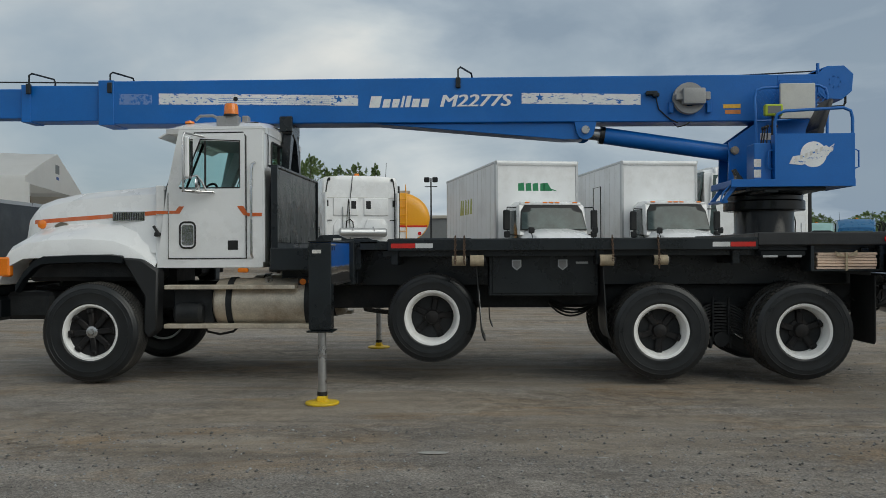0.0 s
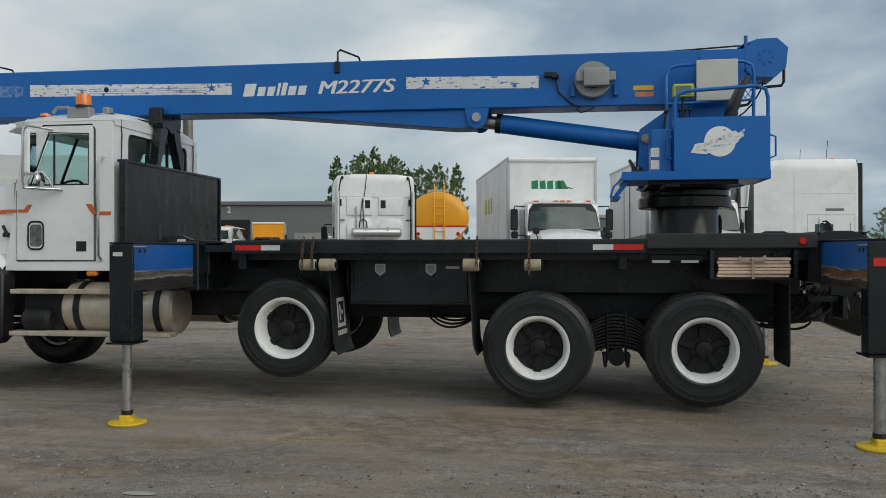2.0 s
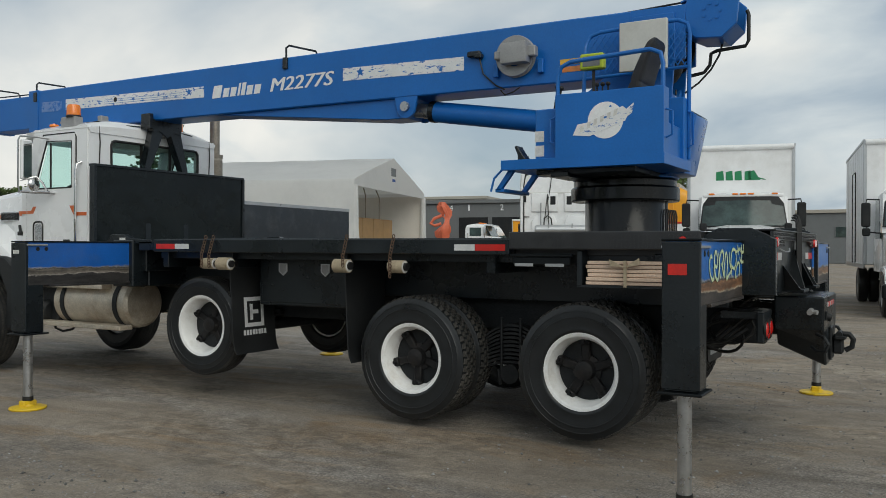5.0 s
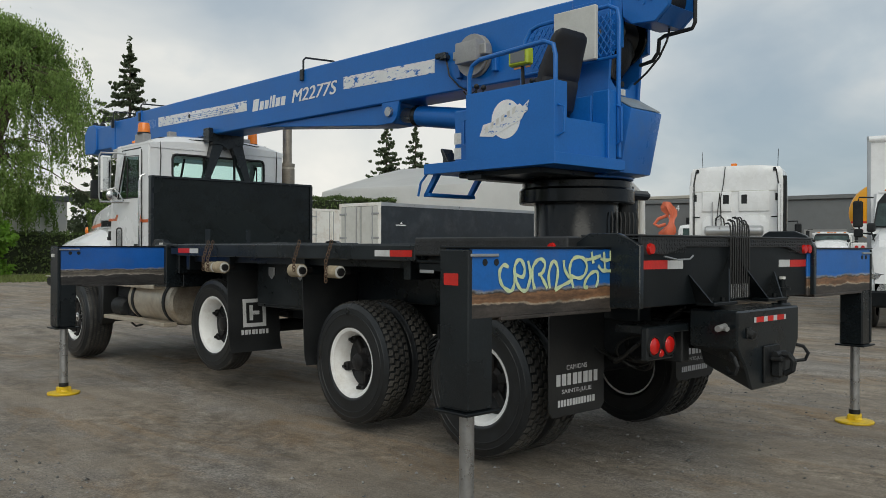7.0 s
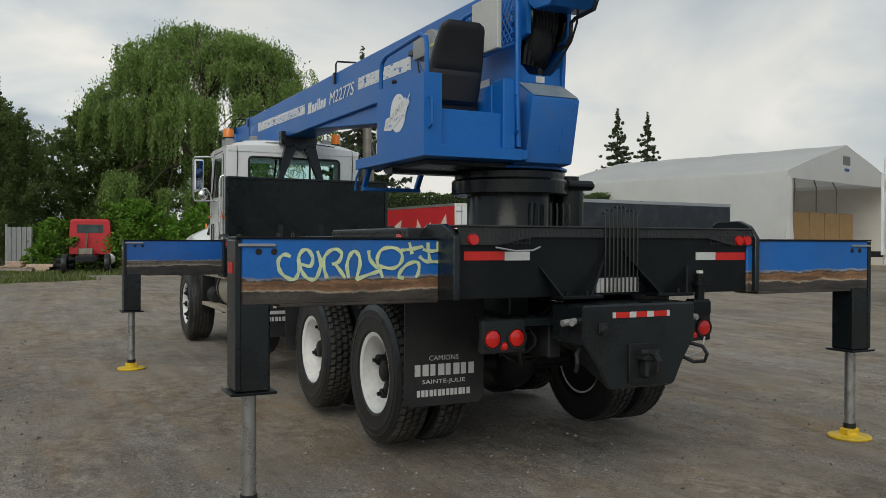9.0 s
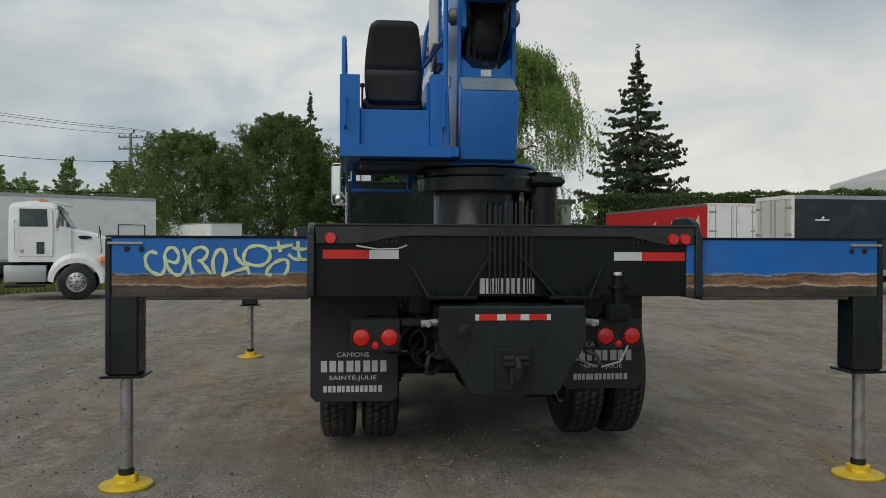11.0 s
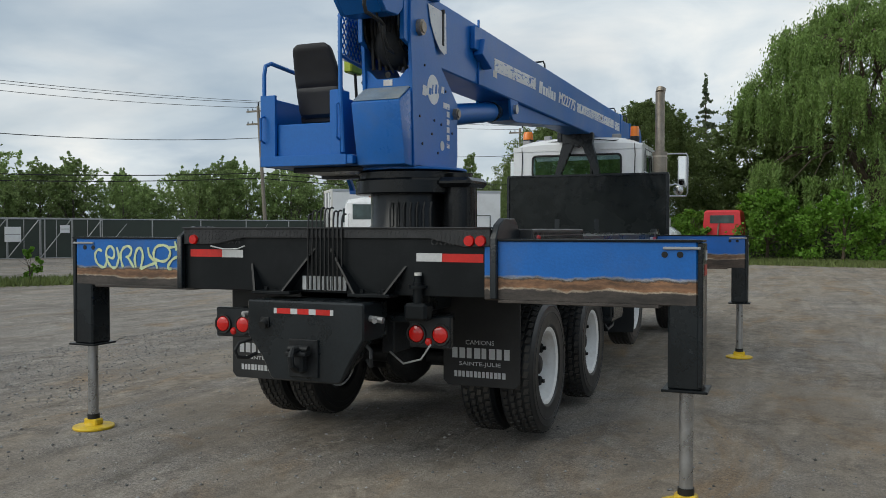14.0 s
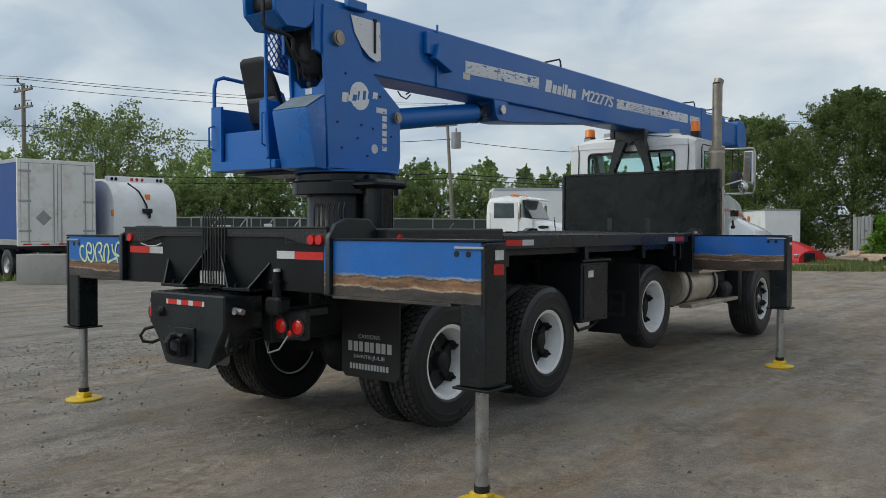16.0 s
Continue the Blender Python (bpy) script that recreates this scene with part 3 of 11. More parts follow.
class G:
    """One mesh under construction."""

    def __init__(self):
        self.bm = bmesh.new()

    def _bev(self, faces, w, seg=1):
        if w > 0:
            edges = {e for f in faces for e in f.edges}
            bmesh.ops.bevel(self.bm, geom=list(edges), offset=w, segments=seg, affect="EDGES", profile=0.6, clamp_overlap=True)
        return self

    def box(self, x0, x1, y0, y1, z0, z1, bev=0.0, seg=1, m=None):
        vs = [self.bm.verts.new((x, y, z)) for z in (min(z0, z1), max(z0, z1)) for y in (min(y0, y1), max(y0, y1)) for x in (min(x0, x1), max(x0, x1))]
        if m is not None:
            for v in vs:
                v.co = m @ v.co
        fs = [self.bm.faces.new([vs[i] for i in q]) for q in ((0, 2, 3, 1), (4, 5, 7, 6), (0, 1, 5, 4), (2, 6, 7, 3), (0, 4, 6, 2), (1, 3, 7, 5))]
        return self._bev(fs, bev, seg)

    def prism(self, pts, axis, a, b, bev=0.0, seg=1):
        """A flat outline pushed from a to b along an axis; pts in the two other axes, in their order."""
        def at(p, h):
            return {"x": (h, p[0], p[1]), "y": (p[0], h, p[1]), "z": (p[0], p[1], h)}[axis]
        lo, hi = [self.bm.verts.new(at(p, a)) for p in pts], [self.bm.verts.new(at(p, b)) for p in pts]
        n = len(pts)
        fs = [self.bm.faces.new(lo), self.bm.faces.new(hi[::-1])]
        fs += [self.bm.faces.new((lo[(i + 1) % n], lo[i], hi[i], hi[(i + 1) % n])) for i in range(n)]
        bmesh.ops.recalc_face_normals(self.bm, faces=fs)
        return self._bev(fs, bev, seg)

    def ring(self, outer, inner, axis, a, b):
        """A plate with an opening: two outlines of equal counts, pushed from a to b along an axis."""
        def at(p, h):
            return {"x": (h, p[0], p[1]), "y": (p[0], h, p[1]), "z": (p[0], p[1], h)}[axis]
        o0, o1, i0, i1 = [[self.bm.verts.new(at(p, h)) for p in q] for q, h in ((outer, a), (outer, b), (inner, a), (inner, b))]
        n = len(outer)
        fs = []
        for k in range(n):
            j = (k + 1) % n
            fs += [self.bm.faces.new(q) for q in ((o0[k], o0[j], i0[j], i0[k]), (o1[j], o1[k], i1[k], i1[j]), (o0[j], o0[k], o1[k], o1[j]), (i0[k], i0[j], i1[j], i1[k]))]
        bmesh.ops.recalc_face_normals(self.bm, faces=fs)
        return self

    def cyl(self, p0, p1, r0, r1=None, seg=16, cap=True):
        p0, p1 = Vector(p0), Vector(p1)
        r1 = r0 if r1 is None else r1
        d = (p1 - p0).normalized()
        u = d.orthogonal().normalized()
        w = d.cross(u)
        ring = []
        for p, r in ((p0, r0), (p1, r1)):
            ring.append([self.bm.verts.new(p + (u * math.cos(2 * math.pi * i / seg) + w * math.sin(2 * math.pi * i / seg)) * r) for i in range(seg)])
        for i in range(seg):
            j = (i + 1) % seg
            self.bm.faces.new((ring[0][i], ring[0][j], ring[1][j], ring[1][i]))
        if cap:
            self.bm.faces.new(ring[0][::-1])
            self.bm.faces.new(ring[1])
        return self

    def tube(self, pts, r, seg=8, closed=False):
        pts = [Vector(p) for p in pts]
        n = len(pts)
        rings, u = [], None
        for i, p in enumerate(pts):
            a = pts[(i - 1) % n] if closed or i else p
            b = pts[(i + 1) % n] if closed or i < n - 1 else p
            d = (b - a).normalized()
            u = d.orthogonal().normalized() if u is None else (u - d * u.dot(d)).normalized()
            w = d.cross(u)
            rings.append([self.bm.verts.new(p + (u * math.cos(2 * math.pi * k / seg) + w * math.sin(2 * math.pi * k / seg)) * r) for k in range(seg)])
        for i in range(n if closed else n - 1):
            A, B = rings[i], rings[(i + 1) % n]
            for k in range(seg):
                self.bm.faces.new((A[k], A[(k + 1) % seg], B[(k + 1) % seg], B[k]))
        if not closed:
            self.bm.faces.new(rings[0][::-1])
            self.bm.faces.new(rings[-1])
        return self

    def lathe(self, prof, seg=32, m=None):
        """Turns (radius, height) pairs about local y."""
        m = m or Matrix()
        rings = []
        for r, h in prof:
            rings.append([self.bm.verts.new(m @ Vector((r * math.cos(2 * math.pi * k / seg), h, r * math.sin(2 * math.pi * k / seg)))) for k in range(seg)])
        for A, B in zip(rings, rings[1:]):
            for k in range(seg):
                self.bm.faces.new((A[k], B[k], B[(k + 1) % seg], A[(k + 1) % seg]))
        return self

    def loft(self, sections, close=True):
        """Skins over cross-sections with equal counts of points."""
        rows = [[self.bm.verts.new(p) for p in s] for s in sections]
        fs = []
        n = len(rows[0])
        for A, B in zip(rows, rows[1:]):
            for k in range(n if close else n - 1):
                fs.append(self.bm.faces.new((A[k], A[(k + 1) % n], B[(k + 1) % n], B[k])))
        if close:
            fs += [self.bm.faces.new(rows[0][::-1]), self.bm.faces.new(rows[-1])]
        bmesh.ops.recalc_face_normals(self.bm, faces=fs)
        return self

    def sphere(self, c, r, sx=1, sy=1, sz=1, u=16, v=10):
        bmesh.ops.create_uvsphere(self.bm, u_segments=u, v_segments=v, radius=r, matrix=Matrix.Translation(c) @ Matrix.Diagonal((sx, sy, sz, 1)))
        return self

    def mesh(self, name, angle=32):
        me = bpy.data.meshes.new(name)
        self.bm.normal_update()
        self.bm.to_mesh(me)
        self.bm.free()
        me.polygons.foreach_set("use_smooth", [True] * len(me.polygons))
        me.set_sharp_from_angle(angle=radians(angle))
        return me


def thing(name, label, category, m=None, group="", kind=""):
    ob = new(name)
    ob.empty_display_size = 0.2
    if m is not None:
        ob.matrix_basis = m
    return tagged(ob, label, category, group, kind)


def part(name, g, material, parent, label="", m=None):
    """Links a mesh as one object under a thing or a part."""
    me = g.mesh(name) if isinstance(g, G) else g
    ob = new(name, me)
    if material and not me.materials:
        me.materials.append(material)
    ob.parent = parent
    if m is not None:
        ob.matrix_basis = m
    return tagged(ob, label)


def solid(name, g, material, label, category, m=None, group="", kind=""):
    ob = part(name, g, material, None, "", m)
    return tagged(ob, label, category, group, kind)


def letters(text, size, depth, shear=0.0, spacing=1.0, bold=0.0):
    """The built-in font as a mesh in the xy plane, its lower left corner at the origin."""
    cu = bpy.data.curves.new("lettering", "FONT")
    cu.body, cu.size, cu.extrude, cu.shear, cu.space_character, cu.resolution_u = text, size, depth, shear, spacing, 3
    cu.offset = bold
    ob = bpy.data.objects.new("lettering", cu)
    scene.collection.objects.link(ob)
    dg = bpy.context.evaluated_depsgraph_get()
    dg.update()
    me = bpy.data.meshes.new_from_object(ob.evaluated_get(dg))
    bpy.data.objects.remove(ob)
    return me


def fit_text(text, width, height, depth=0.002, shear=0.0, bold=0.0):
    """Lettering scaled to a width and height, centred on x, standing on y = 0."""
    me = letters(text, 1.0, 0.0, shear, 1.0, bold)
    co = np.empty(len(me.vertices) * 3)
    me.vertices.foreach_get("co", co)
    co = co.reshape(-1, 3)
    lo, hi = co.min(0), co.max(0)
    co[:, 0] = (co[:, 0] - (lo[0] + hi[0]) / 2) * width / (hi[0] - lo[0])
    co[:, 1] = (co[:, 1] - lo[1]) * height / (hi[1] - lo[1])
    me.vertices.foreach_set("co", co.ravel())
    me.materials.clear()
    return me


FACE_LEFT = Matrix(((1, 0, 0, 0), (0, 0, -1, 0), (0, 1, 0, 0), (0, 0, 0, 1)))     # read from -y
FACE_RIGHT = Matrix(((-1, 0, 0, 0), (0, 0, 1, 0), (0, 1, 0, 0), (0, 0, 0, 1)))    # read from +y
FACE_REAR = Matrix(((0, 0, 1, 0), (1, 0, 0, 0), (0, 1, 0, 0), (0, 0, 0, 1)))      # read from +x


def arc(cx, cy, r, a0, a1, n):
    return [(cx + r * math.cos(radians(a0 + (a1 - a0) * i / (n - 1))), cy + r * math.sin(radians(a0 + (a1 - a0) * i / (n - 1)))) for i in range(n)]

# ---- ground ----


def build_ground():
    g = G()
    rings = [0, 4, 8, 12, 18, 26, 40, 70, 140, 400, 1200]
    seg = 64
    prev = None
    c = Vector((0, 10, 0))
    for r in rings[1:]:
        row = [g.bm.verts.new((c.x + r * math.cos(2 * math.pi * k / seg), c.y + r * math.sin(2 * math.pi * k / seg), 0)) for k in range(seg)]
        if prev is None:
            g.bm.faces.new(row)
        else:
            for k in range(seg):
                g.bm.faces.new((prev[k], row[k], row[(k + 1) % seg], prev[(k + 1) % seg]))
        prev = row
    solid("ground", g, M_GROUND, "packed earth and grey gravel yard with tyre marks", "ground", kind="structure")


build_ground()

# ---- crane truck; its own y runs from the middle of the truck, left is negative ----
truck = thing("crane_truck", "white cab boom truck with blue telescopic crane, on lowered outriggers", "crane truck", pose(0, 11.0, 0))


def tyre_mesh(r, w, lugs, rows, rim_r, deep=0.985):
    g = G()
    h = w / 2
    # sidewall with moulded rings, then the crown
    e = rim_r + 0.02
    side = [(rim_r, 0.80), (e, 0.93), (e + 0.012, 0.965), (e + 0.020, 0.955), (r * 0.72, 0.985), (r * 0.78, 1.0), (r * 0.785, 1.022), (r * 0.80, 1.022), (r * 0.805, 1.0), (r * 0.87, 0.985), (r * 0.875, 1.005), (r * 0.885, 1.0), (r * 0.89, 0.975), (r * 0.93, 0.93), (r * 0.965, 0.86), (r * deep, 0.6)]
    prof = [(a, -h * b) for a, b in side] + [(r * deep, 0)] + [(a, h * b) for a, b in reversed(side)]
    g.lathe(prof, 56)
    bmesh.ops.recalc_face_normals(g.bm, faces=g.bm.faces[:])
    body, g = g, G()
    for row in range(rows):
        y0 = -h * 0.84 + row * (h * 1.68 / rows)
        yw = h * 1.68 / rows * 0.80
        for k in range(lugs):
            a = 2 * math.pi * (k + 0.5 * (row % 2)) / lugs
            da = 2 * math.pi / lugs * 0.36
            vs = []
            for rr in (r * 0.955, r):
                for aa, yy in ((a - da, y0), (a + da, y0 + 0.012), (a + da, y0 + yw), (a - da, y0 + yw - 0.012)):
                    rd = rr - (0.018 * r if abs(yy) > h * 0.7 else 0)
                    vs.append(g.bm.verts.new((rd * math.cos(aa), yy, rd * math.sin(aa))))
            for q in ((4, 5, 6, 7), (0, 1, 5, 4), (1, 2, 6, 5), (2, 3, 7, 6), (3, 0, 4, 7)):
                g.bm.faces.new([vs[i] for i in q])
    bmesh.ops.recalc_face_normals(g.bm, faces=g.bm.faces[:])
    return body.mesh("tyre", 40), g.mesh("tread", 40)


def rim_mesh(r, w, depth):
    """A painted rim whose outer side looks to -y, with a barrel that runs inwards."""
    g = G()
    h = w / 2
    g.lathe([(r + 0.012, -h * 0.84), (r + 0.016, -h * 0.90), (r - 0.004, -h * 0.90), (r - 0.022, -h * 0.80), (r - 0.03, -h * 0.55), (r - 0.05, -h * 0.30), (r - 0.06, -h + depth), (r - 0.075, -h + depth + 0.01), (r - 0.075, h * 0.6), (r, h * 0.84), (r + 0.012, h * 0.84)], 48)
    bmesh.ops.recalc_face_normals(g.bm, faces=g.bm.faces[:])
    return g.mesh("rim", 40)


def hub_mesh(r, w, depth, spokes, front=False):
    g = G()
    h = w / 2
    y0 = -h + depth
    if front:
        g.lathe([(0.0, -h * 0.55), (0.055, -h * 0.55), (0.06, -h * 0.45), (0.075, -h * 0.40), (0.085, -h * 0.25), (0.125, -h * 0.40), (0.13, -h * 0.36), (r - 0.06, -h * 0.46), (r - 0.03, -h * 0.50), (r - 0.03, -h * 0.2)], 32)
    else:
        g.lathe([(0.0, y0 - 0.11), (0.06, y0 - 0.11), (0.075, y0 - 0.10), (0.085, y0 - 0.04), (0.12, y0 - 0.02), (0.125, y0 + 0.06), (r - 0.07, y0 + 0.07)], 32)
    for k in range(spokes):
        rot = Matrix.Rotation(2 * math.pi * k / spokes + 0.35, 4, "Y")
        ys = y0 if not front else -h * 0.42
        g.box(0.05, r - 0.045, ys - 0.045, ys + 0.03, -0.036, 0.036, 0.012, m=rot)
        g.box(r - 0.095, r - 0.035, ys - 0.07, ys + 0.01, -0.04, 0.04, 0.012, m=rot)
        g.cyl(rot @ Vector((r - 0.07, ys - 0.095, 0)), rot @ Vector((r - 0.07, ys, 0)), 0.016, seg=6)
    for k in range(10):
        a = 2 * math.pi * k / 10
        p = Vector((0.10 * math.cos(a), 0, 0.10 * math.sin(a)))
        yy = -h * 0.26 if front else y0 - 0.025
        g.cyl(p + Vector((0, yy, 0)), p + Vector((0, yy + 0.03, 0)), 0.011, seg=6)
    bmesh.ops.recalc_face_normals(g.bm, faces=g.bm.faces[:])
    return g.mesh("hub", 40)


TYRE_DRIVE, TYRE_STEER, TYRE_TAG = tyre_mesh(0.545, 0.27, 52, 4, 0.30, 0.978), tyre_mesh(0.575, 0.38, 110, 6, 0.31, 0.992), tyre_mesh(0.51, 0.28, 100, 5, 0.30, 0.992)
RIM_DRIVE, RIM_STEER, RIM_TAG = rim_mesh(0.30, 0.26, 0.225), rim_mesh(0.31, 0.38, 0.16), rim_mesh(0.30, 0.28, 0.24)
HUB_DRIVE, HUB_STEER, HUB_TAG = hub_mesh(0.30, 0.26, 0.185, 5), hub_mesh(0.31, 0.38, 0.12, 8, True), hub_mesh(0.30, 0.28, 0.225, 5)

HUB_CAP = G().lathe([(0.0, -0.150), (0.03, -0.148), (0.036, -0.135), (0.052, -0.130), (0.075, -0.122), (0.078, -0.085), (0.0, -0.085)], 28).mesh("hub_cap", 40)


def wheel(x, y, z, kind, side, steer=0.0, hub=True):
    ty, ri, hu = {"drive": (TYRE_DRIVE, RIM_DRIVE, HUB_DRIVE), "steer": (TYRE_STEER, RIM_STEER, HUB_STEER), "tag": (TYRE_TAG, RIM_TAG, HUB_TAG)}[kind]
    m = pose(x, y, z, 0, 0, (0 if side < 0 else 180) + steer) @ Matrix.Rotation(random.uniform(0, 6), 4, "Y")
    t = part("wheel", ty[0], M_TYRE, truck, "black truck tyre on a white painted rim", m)
    part("tread", ty[1], M_TREAD_RUBBER, t, "dusty tread blocks")
    part("rim", ri, M_RIM, t, "white painted rim")
    hw_ = {"drive": 0.13, "steer": 0.19, "tag": 0.14}[kind]
    part("brake_drum", G().lathe([(0.0, hw_ * 0.9), (0.25, hw_ * 0.9), (0.285, hw_ * 0.8), (0.285, hw_ * 0.45), (0.0, hw_ * 0.45)], 32), M_UNDER, t, "dark brake drum")
    if hub:
        part("hub", hu, M_HUB, t, "black cast spoke hub")
        if kind == "steer":
            part("hub_cap", HUB_CAP, M_STEEL, t, "bright steel hub cap")
    return t


for s in (-1, 1):
    wheel(-4.37, s * 1.11, 0.60, "steer", s)
    wheel(-0.45, s * 1.06, 0.755, "tag", s, s * -2.0)
    for x, z in ((2.13, 0.60), (3.70, 0.60)):
        wheel(x, s * 1.11, z, "drive", s)
        wheel(x, s * 0.79, z, "drive", s, 0, False)

# chassis
g = G()
for s in (-1, 1):
    g.box(-5.45, 4.95, s * 0.36, s * 0.46, 0.82, 1.10, 0.01)
for x in (-4.9, -3.2, -1.9, -0.9, 0.6, 1.4, 2.9, 4.5):
    g.box(x - 0.05, x + 0.05, -0.36, 0.36, 0.86, 1.06)
part("frame", g, M_UNDER, truck, "black steel ladder frame")
for x, z in ((-4.36, 0.58), (-0.45, 0.70), (2.13, 0.605), (3.70, 0.615)):
    g = G().cyl((x, -1.0, z), (x, 1.0, z), 0.075, seg=16)
    if x > 1:
        g.sphere((x, 0, z), 0.22, 1, 0.9, 1)
    for s in (-1, 1):
        g.box(x - 0.5, x + 0.5, s * 0.46, s * 0.54, z + 0.14, z + 0.20, 0.01)
        g.cyl((x, s * 0.5, z), (x, s * 0.5, z + 0.3), 0.06)
    part("axle", g, M_UNDER, truck, "black grease-coated axle")
g = G()
for x in (-2.6, -1.2, 0.2, 1.2):
    g.cyl((x, 0, 0.93), (x + 1.3, 0, 0.88), 0.06, seg=12)
g.box(-3.8, -2.9, -0.3, 0.3, 0.75, 1.15, 0.05)
part("drive_shaft", g, M_UNDER, truck)
# arched leaf springs on a saddle between the rear axles
for s in (-1, 1):
    sp_ = part("spring_saddle", G().prism([(2.76, 0.50), (2.775, 0.36), (2.80, 0.36), (2.815, 0.44), (2.985, 0.44), (3.0, 0.36), (3.025, 0.36), (3.04, 0.50)], "y", s * 0.58, s * 0.80, 0.01).cyl((2.90, s * 0.56, 0.47), (2.90, s * 0.83, 0.47), 0.085, seg=20), M_UNDER, truck, "black spring saddle")
    for i in range(10):
        z0 = 0.56 + i * 0.036
        hl = 0.42 - 0.012 * i
        secs = []
        for k in range(13):
            u = -1 + k / 6
            z = z0 - 0.16 * u * u
            secs.append([(2.90 + hl * u, s * 0.64, z), (2.90 + hl * u, s * 0.78, z), (2.90 + hl * u, s * 0.78, z + 0.022), (2.90 + hl * u, s * 0.64, z + 0.022)])
        part("leaf", G().loft(secs), M_UNDER, sp_, "arched spring leaf")
    for x in (2.81, 2.99):
        part("u_bolt", G().cyl((x, s * 0.80, 0.44), (x, s * 0.80, 0.96), 0.014, seg=8), M_UNDER, sp_, "black spring bolt")

# deck
g = G()
g.box(-1.25, 3.15, -1.30, 1.30, 1.53, 1.625, 0.004)
part("deck", g, M_BLACK, truck, "black flat steel deck")
for s in (-1, 1):
    g = G().box(-0.93, 3.15, s * 1.30, s * 1.38, 1.515, 1.645, 0.008)
    g.box(-0.93, 3.15, s * 1.27, s * 1.30, 1.60, 1.652, 0.004)
    part("side_rail", g, M_BLACK, truck, "black deck side rail")
    for x0, x1, mt, nm in ((-0.89, -0.62, M_REFLRED, "red"), (-0.615, -0.42, M_REFLWHITE, "white"), (2.655, 2.845, M_REFLWHITE, "white"), (2.85, 3.12, M_REFLRED, "red")):
        part("reflective_strip", G().box(x0, x1, s * 1.38, s * 1.384, 1.548, 1.60), mt, truck, nm + " reflective tape strip")
    # raised rear deck with tread plate edge
    g = G().box(3.15, 4.66, s * 1.24, s * 1.38, 1.56, 1.70, 0.008)
    part("tread_plate_edge", g, M_TREAD, truck, "black diamond tread plate")
    g = G()
    for i in range(46):
        for j in range(4):
            x, z = 3.18 + i * 0.032, 1.578 + j * 0.03
            if x < 4.63:
                mm = Matrix.Translation((x, s * 1.382, z)) @ Matrix.Rotation(radians(45 if (i + j) % 2 else -45), 4, "Y")
                g.box(-0.011, 0.011, -0.002, 0.002, -0.004, 0.004, m=mm)
    part("tread_pattern", g, M_TREAD, truck)
    part("marker_lamp", G().cyl((4.53, s * 1.38, 1.625), (4.53, s * 1.395, 1.625), 0.035, 0.03, 20), M_RED, truck, "round red marker lamp")
g = G().box(3.15, 4.66, -1.24, 1.24, 1.515, 1.695, 0.004)
part("raised_deck", g, M_TREAD, truck, "black raised deck under the turret")
g = G().box(-0.9, 3.1, -0.95, -0.85, 1.625, 1.655, 0.005).box(-0.9, 3.1, 0.85, 0.95, 1.625, 1.655, 0.005)
g.box(-0.95, 0.0, -0.5, 0.5, 1.625, 1.67, 0.01)
part("deck_bearer", g, M_BLACK, truck)
# subframe skirts seen under the deck
for s in (-1, 1):
    part("subframe_beam", G().box(-2.3, 4.7, s * 0.46, s * 0.62, 1.10, 1.53, 0.01), M_BLACK, truck, "black crane subframe beam")
    part("skirt_angle", G().box(-1.0, 4.65, s * 1.16, s * 1.22, 1.45, 1.52, 0.005), M_BLACK, truck)
for x in (-0.9, 0.0, 1.4, 2.9, 4.3):
    part("cross_member", G().box(x, x + 0.08, -1.28, 1.28, 1.36, 1.53, 0.005), M_BLACK, truck, "black deck cross member")
# tool boxes below the deck
for s in (-1, 1):
    g = G()
    if s < 0:
        g.box(0.20, 1.46, -1.02, -0.62, 0.99, 1.51, 0.012)
        g.box(0.24, 1.42, -1.032, -1.02, 1.02, 1.49, 0.006)
        tb = part("tool_box", g, M_BLACK, truck, "long black tool box with two badge latches")
        for x in (0.525, 1.05):
            g = G().prism([(x - 0.055, 1.41), (x + 0.055, 1.41), (x + 0.055, 1.33), (x, 1.285), (x - 0.055, 1.33)], "y", -1.034, -1.046, 0.003)
            la = part("latch", g, M_SILVER, tb, "silver shield-shaped latch")
            part("latch_inset", G().prism([(x - 0.040, 1.398), (x + 0.040, 1.398), (x + 0.040, 1.336), (x, 1.302), (x - 0.040, 1.336)], "y", -1.046, -1.0485), M_GREYBOX, la, "dark grey latch inset")
        part("badge", G().box(1.20, 1.34, -1.034, -1.037, 1.36, 1.385), M_REFLWHITE, tb, "small white badge bar")
    else:
        g.box(1.04, 1.62, 0.80, 1.32, 0.74, 1.36, 0.015)
        g.box(1.07, 1.59, 1.32, 1.332, 0.78, 1.33, 0.008)
        tb = part("tool_box", g, M_BLACK, truck, "tall black tool box with white label")
        part("label", G().box(1.40, 1.51, 1.333, 1.336, 1.20, 1.27), M_LABEL, tb, "white label")
        part("box_lip", G().box(1.02, 1.64, 1.30, 1.345, 1.36, 1.385, 0.006), M_BLACK, tb, "folded top lip")
        part("box_foot", G().tube([(1.60, 1.22, 0.74), (1.58, 1.26, 0.66), (1.30, 1.26, 0.68), (1.06, 1.22, 0.74)], 0.018, 8), M_BLACK_DULL, tb, "black lower rail")
